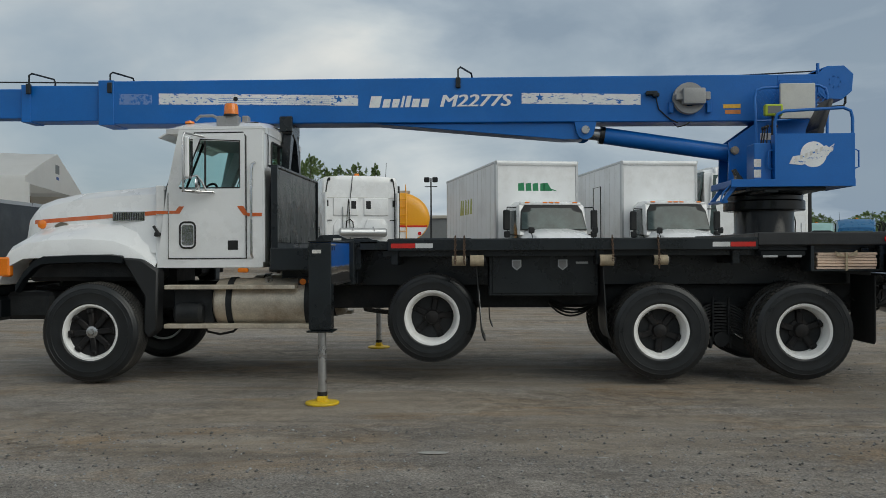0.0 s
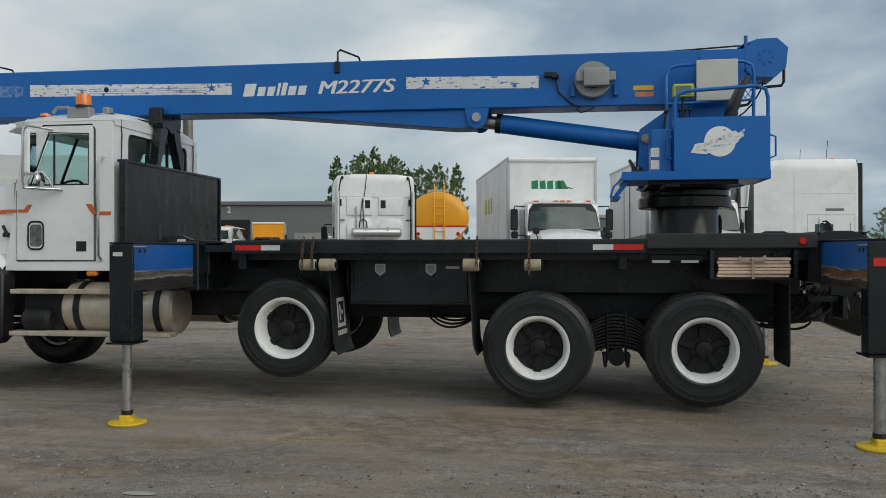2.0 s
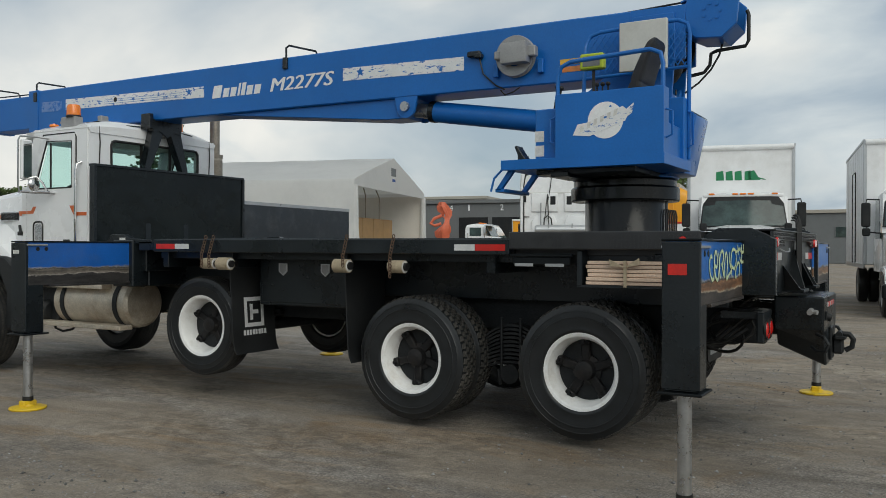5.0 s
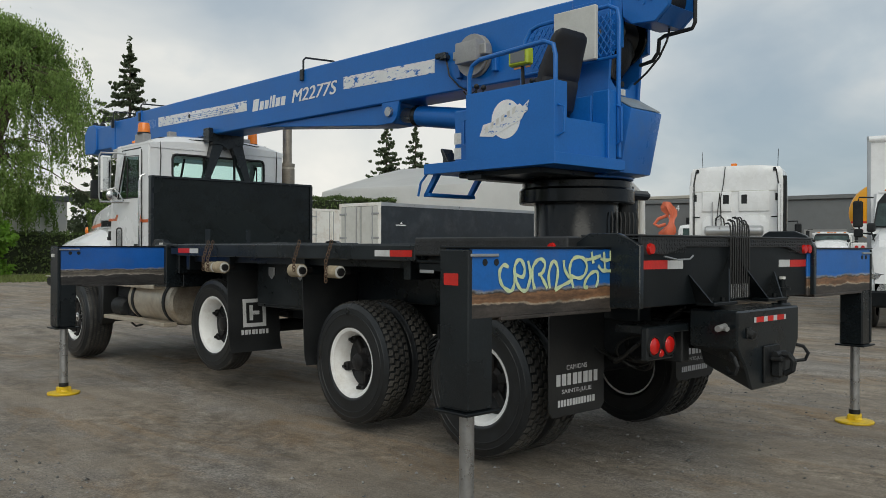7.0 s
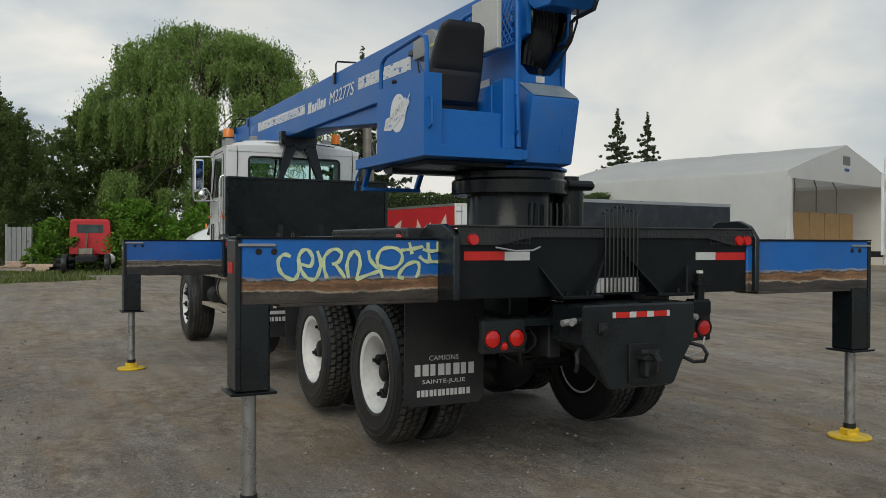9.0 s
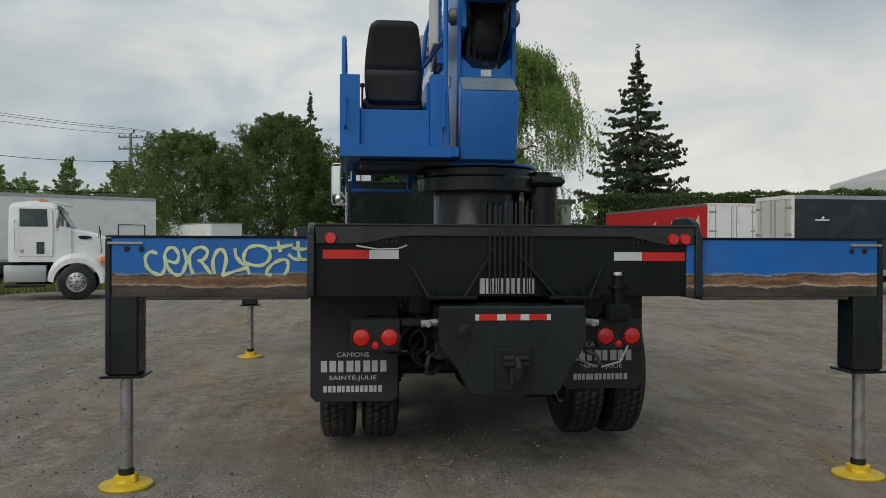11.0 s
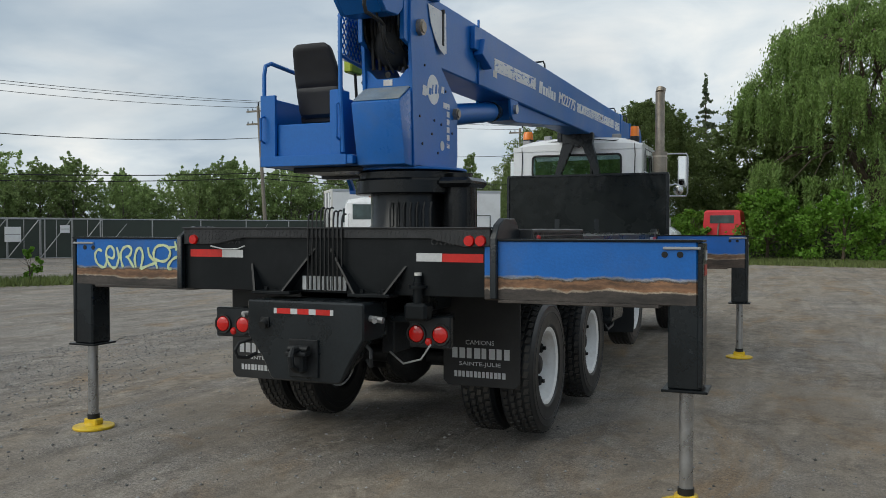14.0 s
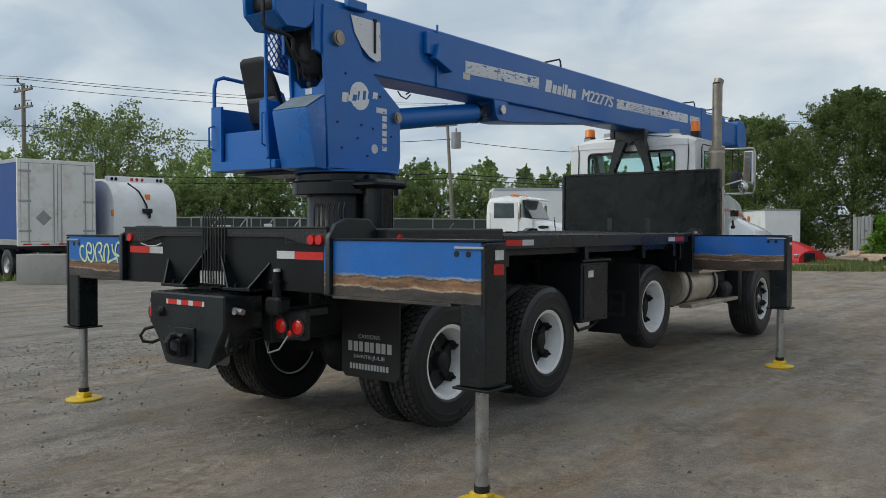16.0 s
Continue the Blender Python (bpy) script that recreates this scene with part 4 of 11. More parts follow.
# strap winches with chains
for x, big in ((-0.13, 1), (0.07, 0), (1.50, 0), (2.09, 1)):
    g = G().cyl((x, -1.40, 1.405), (x, -1.22, 1.405), 0.03, seg=12)
    w = part("strap_winch", g, M_HUB, truck, "steel strap winch")
    part("strap_roll", G().cyl((x - 0.075, -1.375, 1.405), (x + 0.075, -1.375, 1.405), 0.062 - 0.006 * big, seg=20), M_STRAP, w, "rolled beige canvas strap")
    part("winch_flange", G().cyl((x - 0.082, -1.375, 1.405), (x - 0.076, -1.375, 1.405), 0.05, seg=16), M_HUB, w)
    part("roll_face", G().cyl((x + 0.0755, -1.375, 1.405), (x + 0.0775, -1.375, 1.405), 0.054, seg=20), M_LABEL, w, "pale roll face")
    part("winch_nut", G().cyl((x + 0.076, -1.375, 1.405), (x + 0.1, -1.375, 1.405), 0.035, seg=12), M_HUB, w)
for x, z0 in ((-0.17, 1.34), (-0.07, 1.34), (1.56, 1.36), (2.06, 1.29)):
    g = G()
    n = int((1.66 - z0) / 0.028)
    for i in range(n):
        z = 1.665 - i * 0.028
        y = -1.392 - 0.058 * min(1.0, i / 6)
        pts = [(x + 0.012 * math.cos(a) * (1 if i % 2 else 0.4), y + 0.012 * math.cos(a) * (0.3 if i % 2 else 1), z + 0.02 * math.sin(a)) for a in [k * math.pi / 4 for k in range(8)]]
        g.tube(pts, 0.0045, 5, True)
    part("chain", g, M_CHAIN, truck, "short rusty hanging chain")
# timber packs under the raised deck
for s in (-1, 1):
    g = G().box(3.72, 3.76, s * 1.05, s * 1.36, 1.28, 1.55, 0.004).box(4.46, 4.50, s * 1.05, s * 1.36, 1.28, 1.55, 0.004).box(3.72, 4.50, s * 1.05, s * 1.36, 1.272, 1.29, 0.003)
    rk = part("timber_rack", g, M_BLACK, truck, "black steel dunnage rack")
    if s < 0:
        for j in range(6):
            dx = random.uniform(-0.012, 0.012)
            part("plank", G().box(3.79 + dx, 4.43 + dx, -1.36 + random.uniform(0, 0.02), -1.10, 1.293 + j * 0.031, 1.320 + j * 0.031, 0.004), M_WOOD, rk, "pale sawn plank")
        part("tie", G().box(4.09, 4.115, -1.37, -1.362, 1.28, 1.48).prism([(4.10, 1.43), (3.98, 1.49), (3.99, 1.44)], "y", -1.366, -1.376).prism([(4.10, 1.43), (4.21, 1.50), (4.22, 1.45)], "y", -1.366, -1.376), M_STRAP, rk, "knotted canvas tie")
# latch rail beside the raised deck
g = G().box(3.18, 3.66, -1.36, -1.33, 1.44, 1.50, 0.005).box(3.16, 3.68, -1.37, -1.32, 1.505, 1.525, 0.004)
part("latch_bracket", g, M_BLACK_DULL, truck)
for x in (3.20, 3.46):
    part("latch_plate", G().box(x, x + 0.16, -1.374, -1.366, 1.425, 1.45, 0.003), M_GALV, truck, "small bare metal latch plate")

# outriggers


def outrigger(x, s, front, tip):
    """One outrigger: its beam slides out to the side s, and its jack stands on a round pad."""
    jy = s * (tip - 0.07)
    z0, z1 = (1.235, 1.625) if not front else (1.19, 1.615)
    hw = 0.105
    g = G().box(x - hw, x + hw, s * 1.19, s * tip, z0, z1, 0.008)
    o = part("outrigger", g, (M_BEAM_FRONT if s < 0 else M_BEAM_BROWN) if front else M_BEAM_REAR, truck, "blue outrigger beam worn to rust along its lower half")
    part("top_flange", G().box(x - hw - 0.012, x + hw + 0.012, s * 1.29, s * (tip + 0.03), z1 - 0.006, z1 + 0.008, 0.003), M_BLACK_DULL, o, "thin dark top flange")
    part("bottom_flange", G().box(x - hw - 0.014, x + hw + 0.014, s * 1.29, s * (tip - 0.22), z0 - 0.014, z0 + 0.006, 0.003), (M_BEAM_FRONT if s < 0 else M_BEAM_BROWN) if front else M_BEAM_REAR, o, "rusty bottom flange")
    for yy in (tip - 0.10, tip - 0.19):
        part("pin_hole", G().cyl((x - hw - 0.002, s * yy, 1.545), (x + hw + 0.003, s * yy, 1.545), 0.019, seg=16), M_UNDER, o, "dark pin hole")
    part("stop_bar", G().box(x - hw - 0.016, x + hw + 0.016, s * (tip - 0.20), s * (tip + 0.02), 1.575, 1.592, 0.004), M_GALV, o, "bare steel stop bar")
    j = part("jack_tube", G().box(x - 0.104, x + 0.104, jy - 0.100, jy + 0.100, 0.735, z0 + 0.02, 0.012), M_BLACK, o, "black square jack tube")
    part("end_cap", G().box(x - 0.112, x + 0.112, s * (tip + 0.001), s * (tip + 0.034), 0.75, z1 - 0.01, 0.006), M_BLACK, o, "black end plate")
    part("tube_flange", G().box(x - 0.13, x + 0.13, jy - 0.135, jy + 0.135, 0.722, 0.738, 0.004), M_BLACK_DULL, o)
    part("rod", G().cyl((x, jy, 0.09), (x, jy, 0.73), 0.042, seg=24), M_STEEL, o, "bare steel hydraulic rod")
    part("rod_gland", G().cyl((x, jy, 0.085), (x, jy, 0.125), 0.05, seg=20), M_HOSE, o)
    g = G().lathe([(0.0, 0.0), (0.165, 0.0), (0.17, 0.012), (0.165, 0.022), (0.07, 0.032), (0.06, 0.05), (0.0, 0.05)], 36, pose(x, jy, 0.002) @ Matrix.Rotation(radians(90), 4, "X"))
    g.box(x - 0.045, x + 0.045, jy - 0.07, jy + 0.07, 0.03, 0.085, 0.01)
    bmesh.ops.recalc_face_normals(g.bm, faces=g.bm.faces[:])
    part("pad", g, M_YELLOW, o, "round yellow foot pad, chipped")
    if not front:
        part("reflector", G().box(x - 0.075, x + 0.035, s * (tip + 0.034), s * (tip + 0.038), 1.42, 1.485), M_REFLRED, o, "red reflective square")
        if s > 0:
            part("sticker", G().box(x - 0.07, x + 0.02, s * (tip + 0.036), s * (tip + 0.039), 1.51, 1.57), M_LABEL, o, "worn pale sticker")
    else:
        part("sticker", G().box(x - 0.075, x + 0.015, s * (tip + 0.034), s * (tip + 0.037), 1.50, 1.535), M_LABEL, o, "small white sticker")
    return o


out_rl = outrigger(4.82, -1, False, 2.532)
outrigger(5.01, 1, False, 2.53)
outrigger(-1.47, -1, True, 2.50)
outrigger(-1.49, 1, True, 2.45)
# housings
g = G()
for s, x in ((-1, -1.47), (1, -1.50)):
    g.box(x - 0.16, x + 0.16, s * 1.12, s * 1.33, 1.14, 1.64, 0.012)
g.box(-1.64, -1.30, -1.12, 1.12, 1.14, 1.63, 0.01)
part("outrigger_housing", g, M_BLACK, truck, "black front outrigger housing")
for s in (-1, 1):
    g = G().prism([(-1.78, 1.62), (-1.70, 1.70), (-1.50, 1.705), (-1.40, 1.66), (-1.05, 1.64), (-1.05, 1.60), (-1.78, 1.60)], "y", s * 1.30, s * 1.22, 0.005)
    h = part("housing_cap", g, M_BLACK, truck)
    part("sticker", G().box(-1.55, -1.46, s * 1.301, s * 1.304, 1.625, 1.665), M_LABEL, h, "small white sticker")
part("cross_beam", G().box(-2.3, -1.25, -1.20, 1.20, 1.30, 1.56, 0.01), M_BLACK, truck)

# rear bed: sloped box over the frame end
g = G()
g.box(4.66, 5.10, -1.24, 1.24, 1.245, 1.655, 0.006)
part("rear_bed", g, M_BLACK_DULL, truck, "scuffed black rear outrigger box")
for s, hi in ((-1, 1.72), (1, 1.77)):
    pr = [(4.60, 1.26), (4.60, 1.63), (4.72, hi - 0.02)] + [(4.76, hi)] + [(4.98, hi), (5.08, hi - 0.04), (5.15, 1.64), (5.15, 1.245), (4.66, 1.245)]
    g = G().prism(pr, "y", s * 1.24, s * 1.285, 0.006)
    part("side_plate", g, M_BLACK, truck, "black rounded end plate")
g = G().prism([(-1.235, 1.70), (1.235, 1.70), (1.235, 1.585), (1.05, 1.58), (0.80, 1.635), (-0.70, 1.635), (-0.95, 1.585), (-1.235, 1.585)], "x", 5.10, 5.125, 0.003)
tp = part("tread_band", g, M_TREAD, truck, "black diamond tread plate band")
g = G()
for i in range(80):
    for j in range(4):
        y, z = -1.22 + i * 0.031, 1.60 + j * 0.026
        lim = 1.642 if -0.72 < y < 0.82 else 1.592
        if z > lim and y < 1.23:
            mm = Matrix.Translation((5.127, y, z)) @ Matrix.Rotation(radians(45 if (i + j) % 2 else -45), 4, "X")
            g.box(-0.002, 0.002, -0.010, 0.010, -0.0035, 0.0035, m=mm)
part("tread_pattern", g, M_TREAD, tp)
part("bed_lip", G().box(4.66, 5.14, -1.24, 1.24, 1.70, 1.712, 0.003), M_TREAD, truck)
for y in (-1.14, 1.09, 1.17):
    g = G().cyl((5.125, y, 1.62), (5.145, y, 1.62), 0.038, 0.033, 24)
    part("marker_lamp", g, M_RED, truck, "round red marker lamp")
for y0, y1, z0, mt, nm in ((-1.19, -0.90, 1.49, M_REFLRED, "red"), (-0.897, -0.71, 1.488, M_REFLWHITE, "white"), (0.70, 0.887, 1.48, M_REFLWHITE, "white"), (0.89, 1.18, 1.478, M_REFLRED, "red")):
    part("reflective_strip", G().box(5.10, 5.104, y0, y1, z0, z0 + 0.056), mt, truck, nm + " reflective tape strip")
# gussets
for ya, za, yb, zb in ((-0.63, 1.445, -0.53, 1.257), (-0.09, 1.565, -0.30, 1.257), (0.03, 1.565, 0.28, 1.257), (0.62, 1.445, 0.51, 1.257)):
    g = G().loft([[(5.10, ya + e, za), (5.105, ya + e, za), (5.22, yb + e, zb), (5.10, yb + e, zb)] for e in (-0.009, 0.009)])
    part("gusset", g, M_BLACK_DULL, truck, "black steel gusset")
for y in (-0.38, 0.40):
    g = G().box(5.10, 5.24, y - 0.16, y + 0.16, 1.235, 1.258, 0.004)
    for yy in (-0.08, 0.08):
        g.cyl((5.17, y + yy, 1.255), (5.17, y + yy, 1.285), 0.018, seg=6)
    part("gusset_foot", g, M_BLACK_DULL, truck)
# row of rods with pale plates
for i in range(9):
    y = -0.13 + i * 0.034
    top = 1.845 - 0.010 * abs(i - 4) + 0.015 * (i % 2)
    part("rod_rack", G().tube([(5.135, y, 1.27), (5.137, y, 1.5), (5.135, y + 0.002, top - 0.05), (5.128, y + 0.004, top - 0.012), (5.112, y + 0.008, top), (5.09, y + 0.010, top - 0.004)], 0.0065, 6), M_HOSE, truck, "thin black bent rod")
    part("pale_plate", G().box(5.105, 5.12, -0.19 + i * 0.0405, -0.19 + i * 0.0405 + 0.033, 1.265, 1.365, 0.003), M_REFLWHITE, truck, "small upright white plate")
# valve and cap
g = G().cyl((5.12, 0.72, 1.15), (5.12, 0.72, 1.34), 0.035, seg=16).cyl((5.12, 0.72, 1.30), (5.12, 0.72, 1.32), 0.06, seg=16).cyl((5.12, 0.72, 1.34), (5.12, 0.72, 1.385), 0.028, seg=12).box(5.05, 5.17, 0.63, 0.80, 1.08, 1.2, 0.02)
v = part("breather", g, M_BLACK_DULL, truck, "black breather filter")
part("cap", G().cyl((5.12, 0.72, 1.385), (5.12, 0.72, 1.405), 0.026, seg=12), M_LABEL, v, "white cap")
# pintle block
pr = [(-0.46, 1.215), (0.46, 1.215), (0.46, 0.97), (0.36, 0.82), (0.29, 0.68), (0.26, 0.665), (-0.24, 0.665), (-0.27, 0.68), (-0.34, 0.82), (-0.46, 0.97)]
g = G().prism(pr, "x", 4.93, 5.29, 0.012)
for v_ in g.bm.verts:
    if v_.co.x < 5.0 and v_.co.z < 0.9:
        v_.co.z += 0.14
HB = pose(0.085, -0.02, -0.01)
blk = part("hitch_block", g, M_BLACK, truck, "black steel hitch block with chamfered base", HB)
g = G()
for i, (y0, y1) in enumerate(((-0.235, -0.21), (-0.21, -0.10), (-0.10, -0.045), (-0.045, 0.045), (0.045, 0.10), (0.10, 0.21), (0.21, 0.235))):
    part("tape", G().box(5.292, 5.297, y0, y1 - 0.001, 1.128, 1.165), M_REFLRED if i % 2 else M_REFLWHITE, blk, "red and white tape")
g = G().box(5.29, 5.31, -0.11, 0.12, 0.70, 0.96, 0.006).box(5.31, 5.39, -0.035, 0.045, 0.74, 0.90, 0.015).cyl((5.36, -0.07, 0.90), (5.36, 0.08, 0.90), 0.025, seg=12)
g.tube([(5.36, 0.005, 0.90), (5.43, 0.005, 0.90), (5.46, 0.005, 0.86), (5.45, 0.005, 0.80), (5.40, 0.005, 0.77)], 0.022, 8).box(5.33, 5.41, -0.075, 0.085, 0.86, 0.885, 0.005)
part("pintle_hook", g, M_UNDER, blk, "black pintle hook")
part("plug_socket", G().cyl((5.29, -0.31, 1.06), (5.33, -0.31, 1.045), 0.032, 0.028, 14).box(5.29, 5.30, -0.345, -0.275, 1.03, 1.10, 0.004), M_UNDER, blk)
for s in (-1, 1):
    g = G().tube([(5.24, s * 0.46, 0.93), (5.30, s * 0.52, 0.91), (5.33, s * 0.535, 0.86), (5.31, s * 0.53, 0.81), (5.25, s * 0.49, 0.80), (5.2, s * 0.44, 0.83)], 0.013, 8)
    part("d_ring", g, M_UNDER, blk, "black towing ring")
    g = G().cyl((5.20, s * 0.46, 1.11), (5.20, s * 0.56, 1.10), 0.022, seg=10).cyl((5.20, s * 0.50, 1.105), (5.25, s * 0.52, 1.10), 0.018, seg=8)
    part("gladhand", g, M_GREYBOX, blk, "grey air coupling")
# tail lamps
for y0, y1, lamps in ((-1.015, -0.69, (-0.945, -0.764)), (0.61, 0.92, (0.667, 0.845))):
    g = G().box(4.975, 5.03, y0, y1, 0.885, 1.105, 0.01).box(4.7, 5.0, (y0 + y1) / 2 - 0.05, (y0 + y1) / 2 + 0.05, 1.05, 1.10).box(4.90, 5.00, min(y0, y1) if y0 > 0 else y1, (0.45 if y0 > 0 else -0.45), 1.05, 1.10, 0.005)
    b = part("lamp_board", g, M_BLACK, truck, "black tail lamp board")
    for y in lamps:
        part("tail_lamp", G().lathe([(0.0, 0.022), (0.03, 0.021), (0.052, 0.014), (0.06, 0.0)], 28, pose(5.03, y, 0.98) @ Matrix.Rotation(radians(-90), 4, "Z")), M_RED, b, "round red tail lamp")
        part("lamp_ring", G().lathe([(0.058, 0.0), (0.06, 0.012), (0.072, 0.012), (0.074, 0.0)], 28, pose(5.03, y, 0.98) @ Matrix.Rotation(radians(-90), 4, "Z")), M_HOSE, b, "black rubber ring")
    part("small_lamp", G().lathe([(0.0, 0.015), (0.02, 0.012), (0.028, 0.0)], 18, pose(5.03, sum(lamps) / 2, 0.928) @ Matrix.Rotation(radians(-90), 4, "Z")), M_RED, b, "small red lamp")


def bars(parent, rows, face, m, material, name="print_bar"):
    """Writing that is not spelled out: bars of its size, split as its words and signs are."""
    for cx, z, w, h, n in rows:
        if n <= 1:
            me = G().box(-w / 2, w / 2, 0, h, 0, 0.0015)
        else:
            me = G()
            step = w / n
            for i in range(n):
                x0 = -w / 2 + i * step
                me.box(x0 + step * 0.08, x0 + step * (0.80 + 0.1 * math.sin(i * 2.7)), 0, h, 0, 0.0015)
        part(name, me, material, parent, "", m @ Matrix.Translation((0, 0, 0)) @ face @ Matrix.Translation((cx, z, 0)))


# rear mud flaps with pale print
for yc, zb, fx in ((-0.99, 0.46, 4.43), (0.865, 0.50, 4.27)):
    w = 0.62
    z = zb
    pr = [(yc - w / 2, 1.22), (yc + w / 2, 1.22)] + [(yc + w / 2, z + 0.04), (yc + w / 2 - 0.04, z), (yc - w / 2 + 0.04, z), (yc - w / 2, z + 0.04)]
    fl = part("mud_flap", G().prism(pr, "x", fx, fx + 0.014, 0.002), M_FLAP, truck, "black rubber mud flap with white print")
    me = fit_text("CAMIONS", 0.23, 0.034)
    part("print", me, M_FLAPTXT, fl, "white words", Matrix.Translation((fx + 0.0165, yc - 0.01, z + 0.318)) @ FACE_REAR)
    part("print", fit_text("SAINTE-JULIE", 0.335, 0.038, bold=0.01), M_FLAPTXT, fl, "white words", Matrix.Translation((fx + 0.0165, yc - 0.01, z + 0.148)) @ FACE_REAR)
    bars(fl, ((yc, z + 0.212, 0.48, 0.080, 8), (yc - 0.01, z + 0.068, 0.42, 0.046, 13)), FACE_REAR, Matrix.Translation((fx + 0.015, 0, 0)), M_FLAPTXT)
# side and middle flaps; the one behind each lifted wheel carries an emblem
for s, x0, z0, z1, tilt in ((-1, 0.06, 0.50, 1.38, 4), (-1, 1.47, 0.52, 1.40, 3), (1, 0.20, 0.48, 1.30, 2)):
    g = G().loft([[(b - 0.006, -0.62, z), (b + 0.006, -0.62, z), (b + 0.006, 0.0, z), (b - 0.006, 0.0, z)] for z, b in ((0.0, 0.0), ((z0 - z1) * 0.84, 0.0), ((z0 - z1) * 0.93, 0.010), (z0 - z1, 0.035))])
    ob = part("mud_flap", g, M_FLAP, truck, "black rubber mud flap with pale emblem" if x0 < 1 else "black rubber mud flap", Matrix.Translation((x0, 0, z1)) @ Matrix.Rotation(radians(-tilt), 4, "Y") @ Matrix.Translation((0, s * 0.99 + 0.31, 0)))
    if x0 < 1:
        mt_ = M_FLAPTXT if s < 0 else M_GREYRUB
        for q in ((-0.45, -0.17, -0.62, -0.58), (-0.45, -0.17, -0.36, -0.32), (-0.45, -0.41, -0.58, -0.36), (-0.21, -0.17, -0.58, -0.36), (-0.37, -0.25, -0.49, -0.45), (-0.37, -0.33, -0.55, -0.39)):
            part("emblem", G().box(0.006, 0.0085, q[0], q[1], q[2], q[3]), mt_, ob, "pale emblem bar")
        if s < 0:
            bars(ob, ((-0.31, -0.70, 0.34, 0.05, 8),), FACE_REAR, Matrix.Translation((0.010, 0, 0)), M_FLAPTXT)
# hoses under the deck and at the tail
for k in range(4):
    pts = [(0.92 + t * 0.62 + 0.02 * k, -0.60 + 0.03 * k, 0.90 - (0.17 - 0.035 * k) * math.sin(math.pi * t ** 0.8)) for t in [i / 12 for i in range(13)]]
    part("hose", G().tube(pts, 0.013, 6), M_HOSE, truck, "sagging black hydraulic hose")
for k in range(5):
    pts = [(4.35 + 0.55 * t, -0.85 + 0.12 * k + 0.08 * math.sin(5 * t + k), 0.98 - 0.22 * math.sin(math.pi * t + 0.4 * k) * (0.6 + 0.1 * k)) for t in [i / 14 for i in range(15)]]
    part("hose", G().tube(pts, 0.012, 6), M_HOSE, truck, "looped black hose")
hr = random.Random(5)
for k in range(9):
    cx, cz, cr = hr.uniform(4.42, 4.72), hr.uniform(0.84, 1.02), hr.uniform(0.06, 0.14)
    yy = hr.uniform(-0.6, -0.25)
    pts = [(cx + cr * 1.3 * math.cos(a), yy + 0.05 * math.sin(2 * a + k), cz + cr * math.sin(a)) for a in [i * 2 * math.pi / 14 for i in range(15)]]
    part("hose_coil", G().tube(pts, 0.013, 6), M_HOSE, truck, "coiled black hose")
for k in range(3):
    pts = [(-1.3 + t * 1.0, -0.70 + 0.05 * k, 0.84 - 0.05 * math.sin(math.pi * t) - 0.02 * k) for t in [i / 8 for i in range(9)]]
    part("hose", G().tube(pts, 0.012, 6), M_HOSE, truck)
part("cable", G().tube([(5.09, 0.80, 0.92), (5.12, 0.74, 0.82), (5.10, 0.60, 0.78), (5.0, 0.45, 0.84)], 0.007, 6), M_GALV, truck, "grey trailer cable")
part("loose_wire", G().tube([(5.13, -0.98, 1.572), (5.15, -0.85, 1.55), (5.16, -0.72, 1.553), (5.15, -0.66, 1.575)], 0.006, 6), M_GALV, truck)
# graffiti strokes on the rear left beam, seen from behind
gx = 4.82 + 0.107


def stroke(pts):
    out = []
    for i in range(len(pts) - 1):
        p0, p1, p2, p3 = pts[max(i - 1, 0)], pts[i], pts[i + 1], pts[min(i + 2, len(pts) - 1)]
        for k in range(6):
            t = k / 6
            out.append(tuple(0.5 * (2 * p1[a] + (p2[a] - p0[a]) * t + (2 * p0[a] - 5 * p1[a] + 4 * p2[a] - p3[a]) * t * t + (3 * p1[a] - p0[a] - 3 * p2[a] + p3[a]) * t ** 3) for a in (0, 1)))
    return out + [pts[-1]]


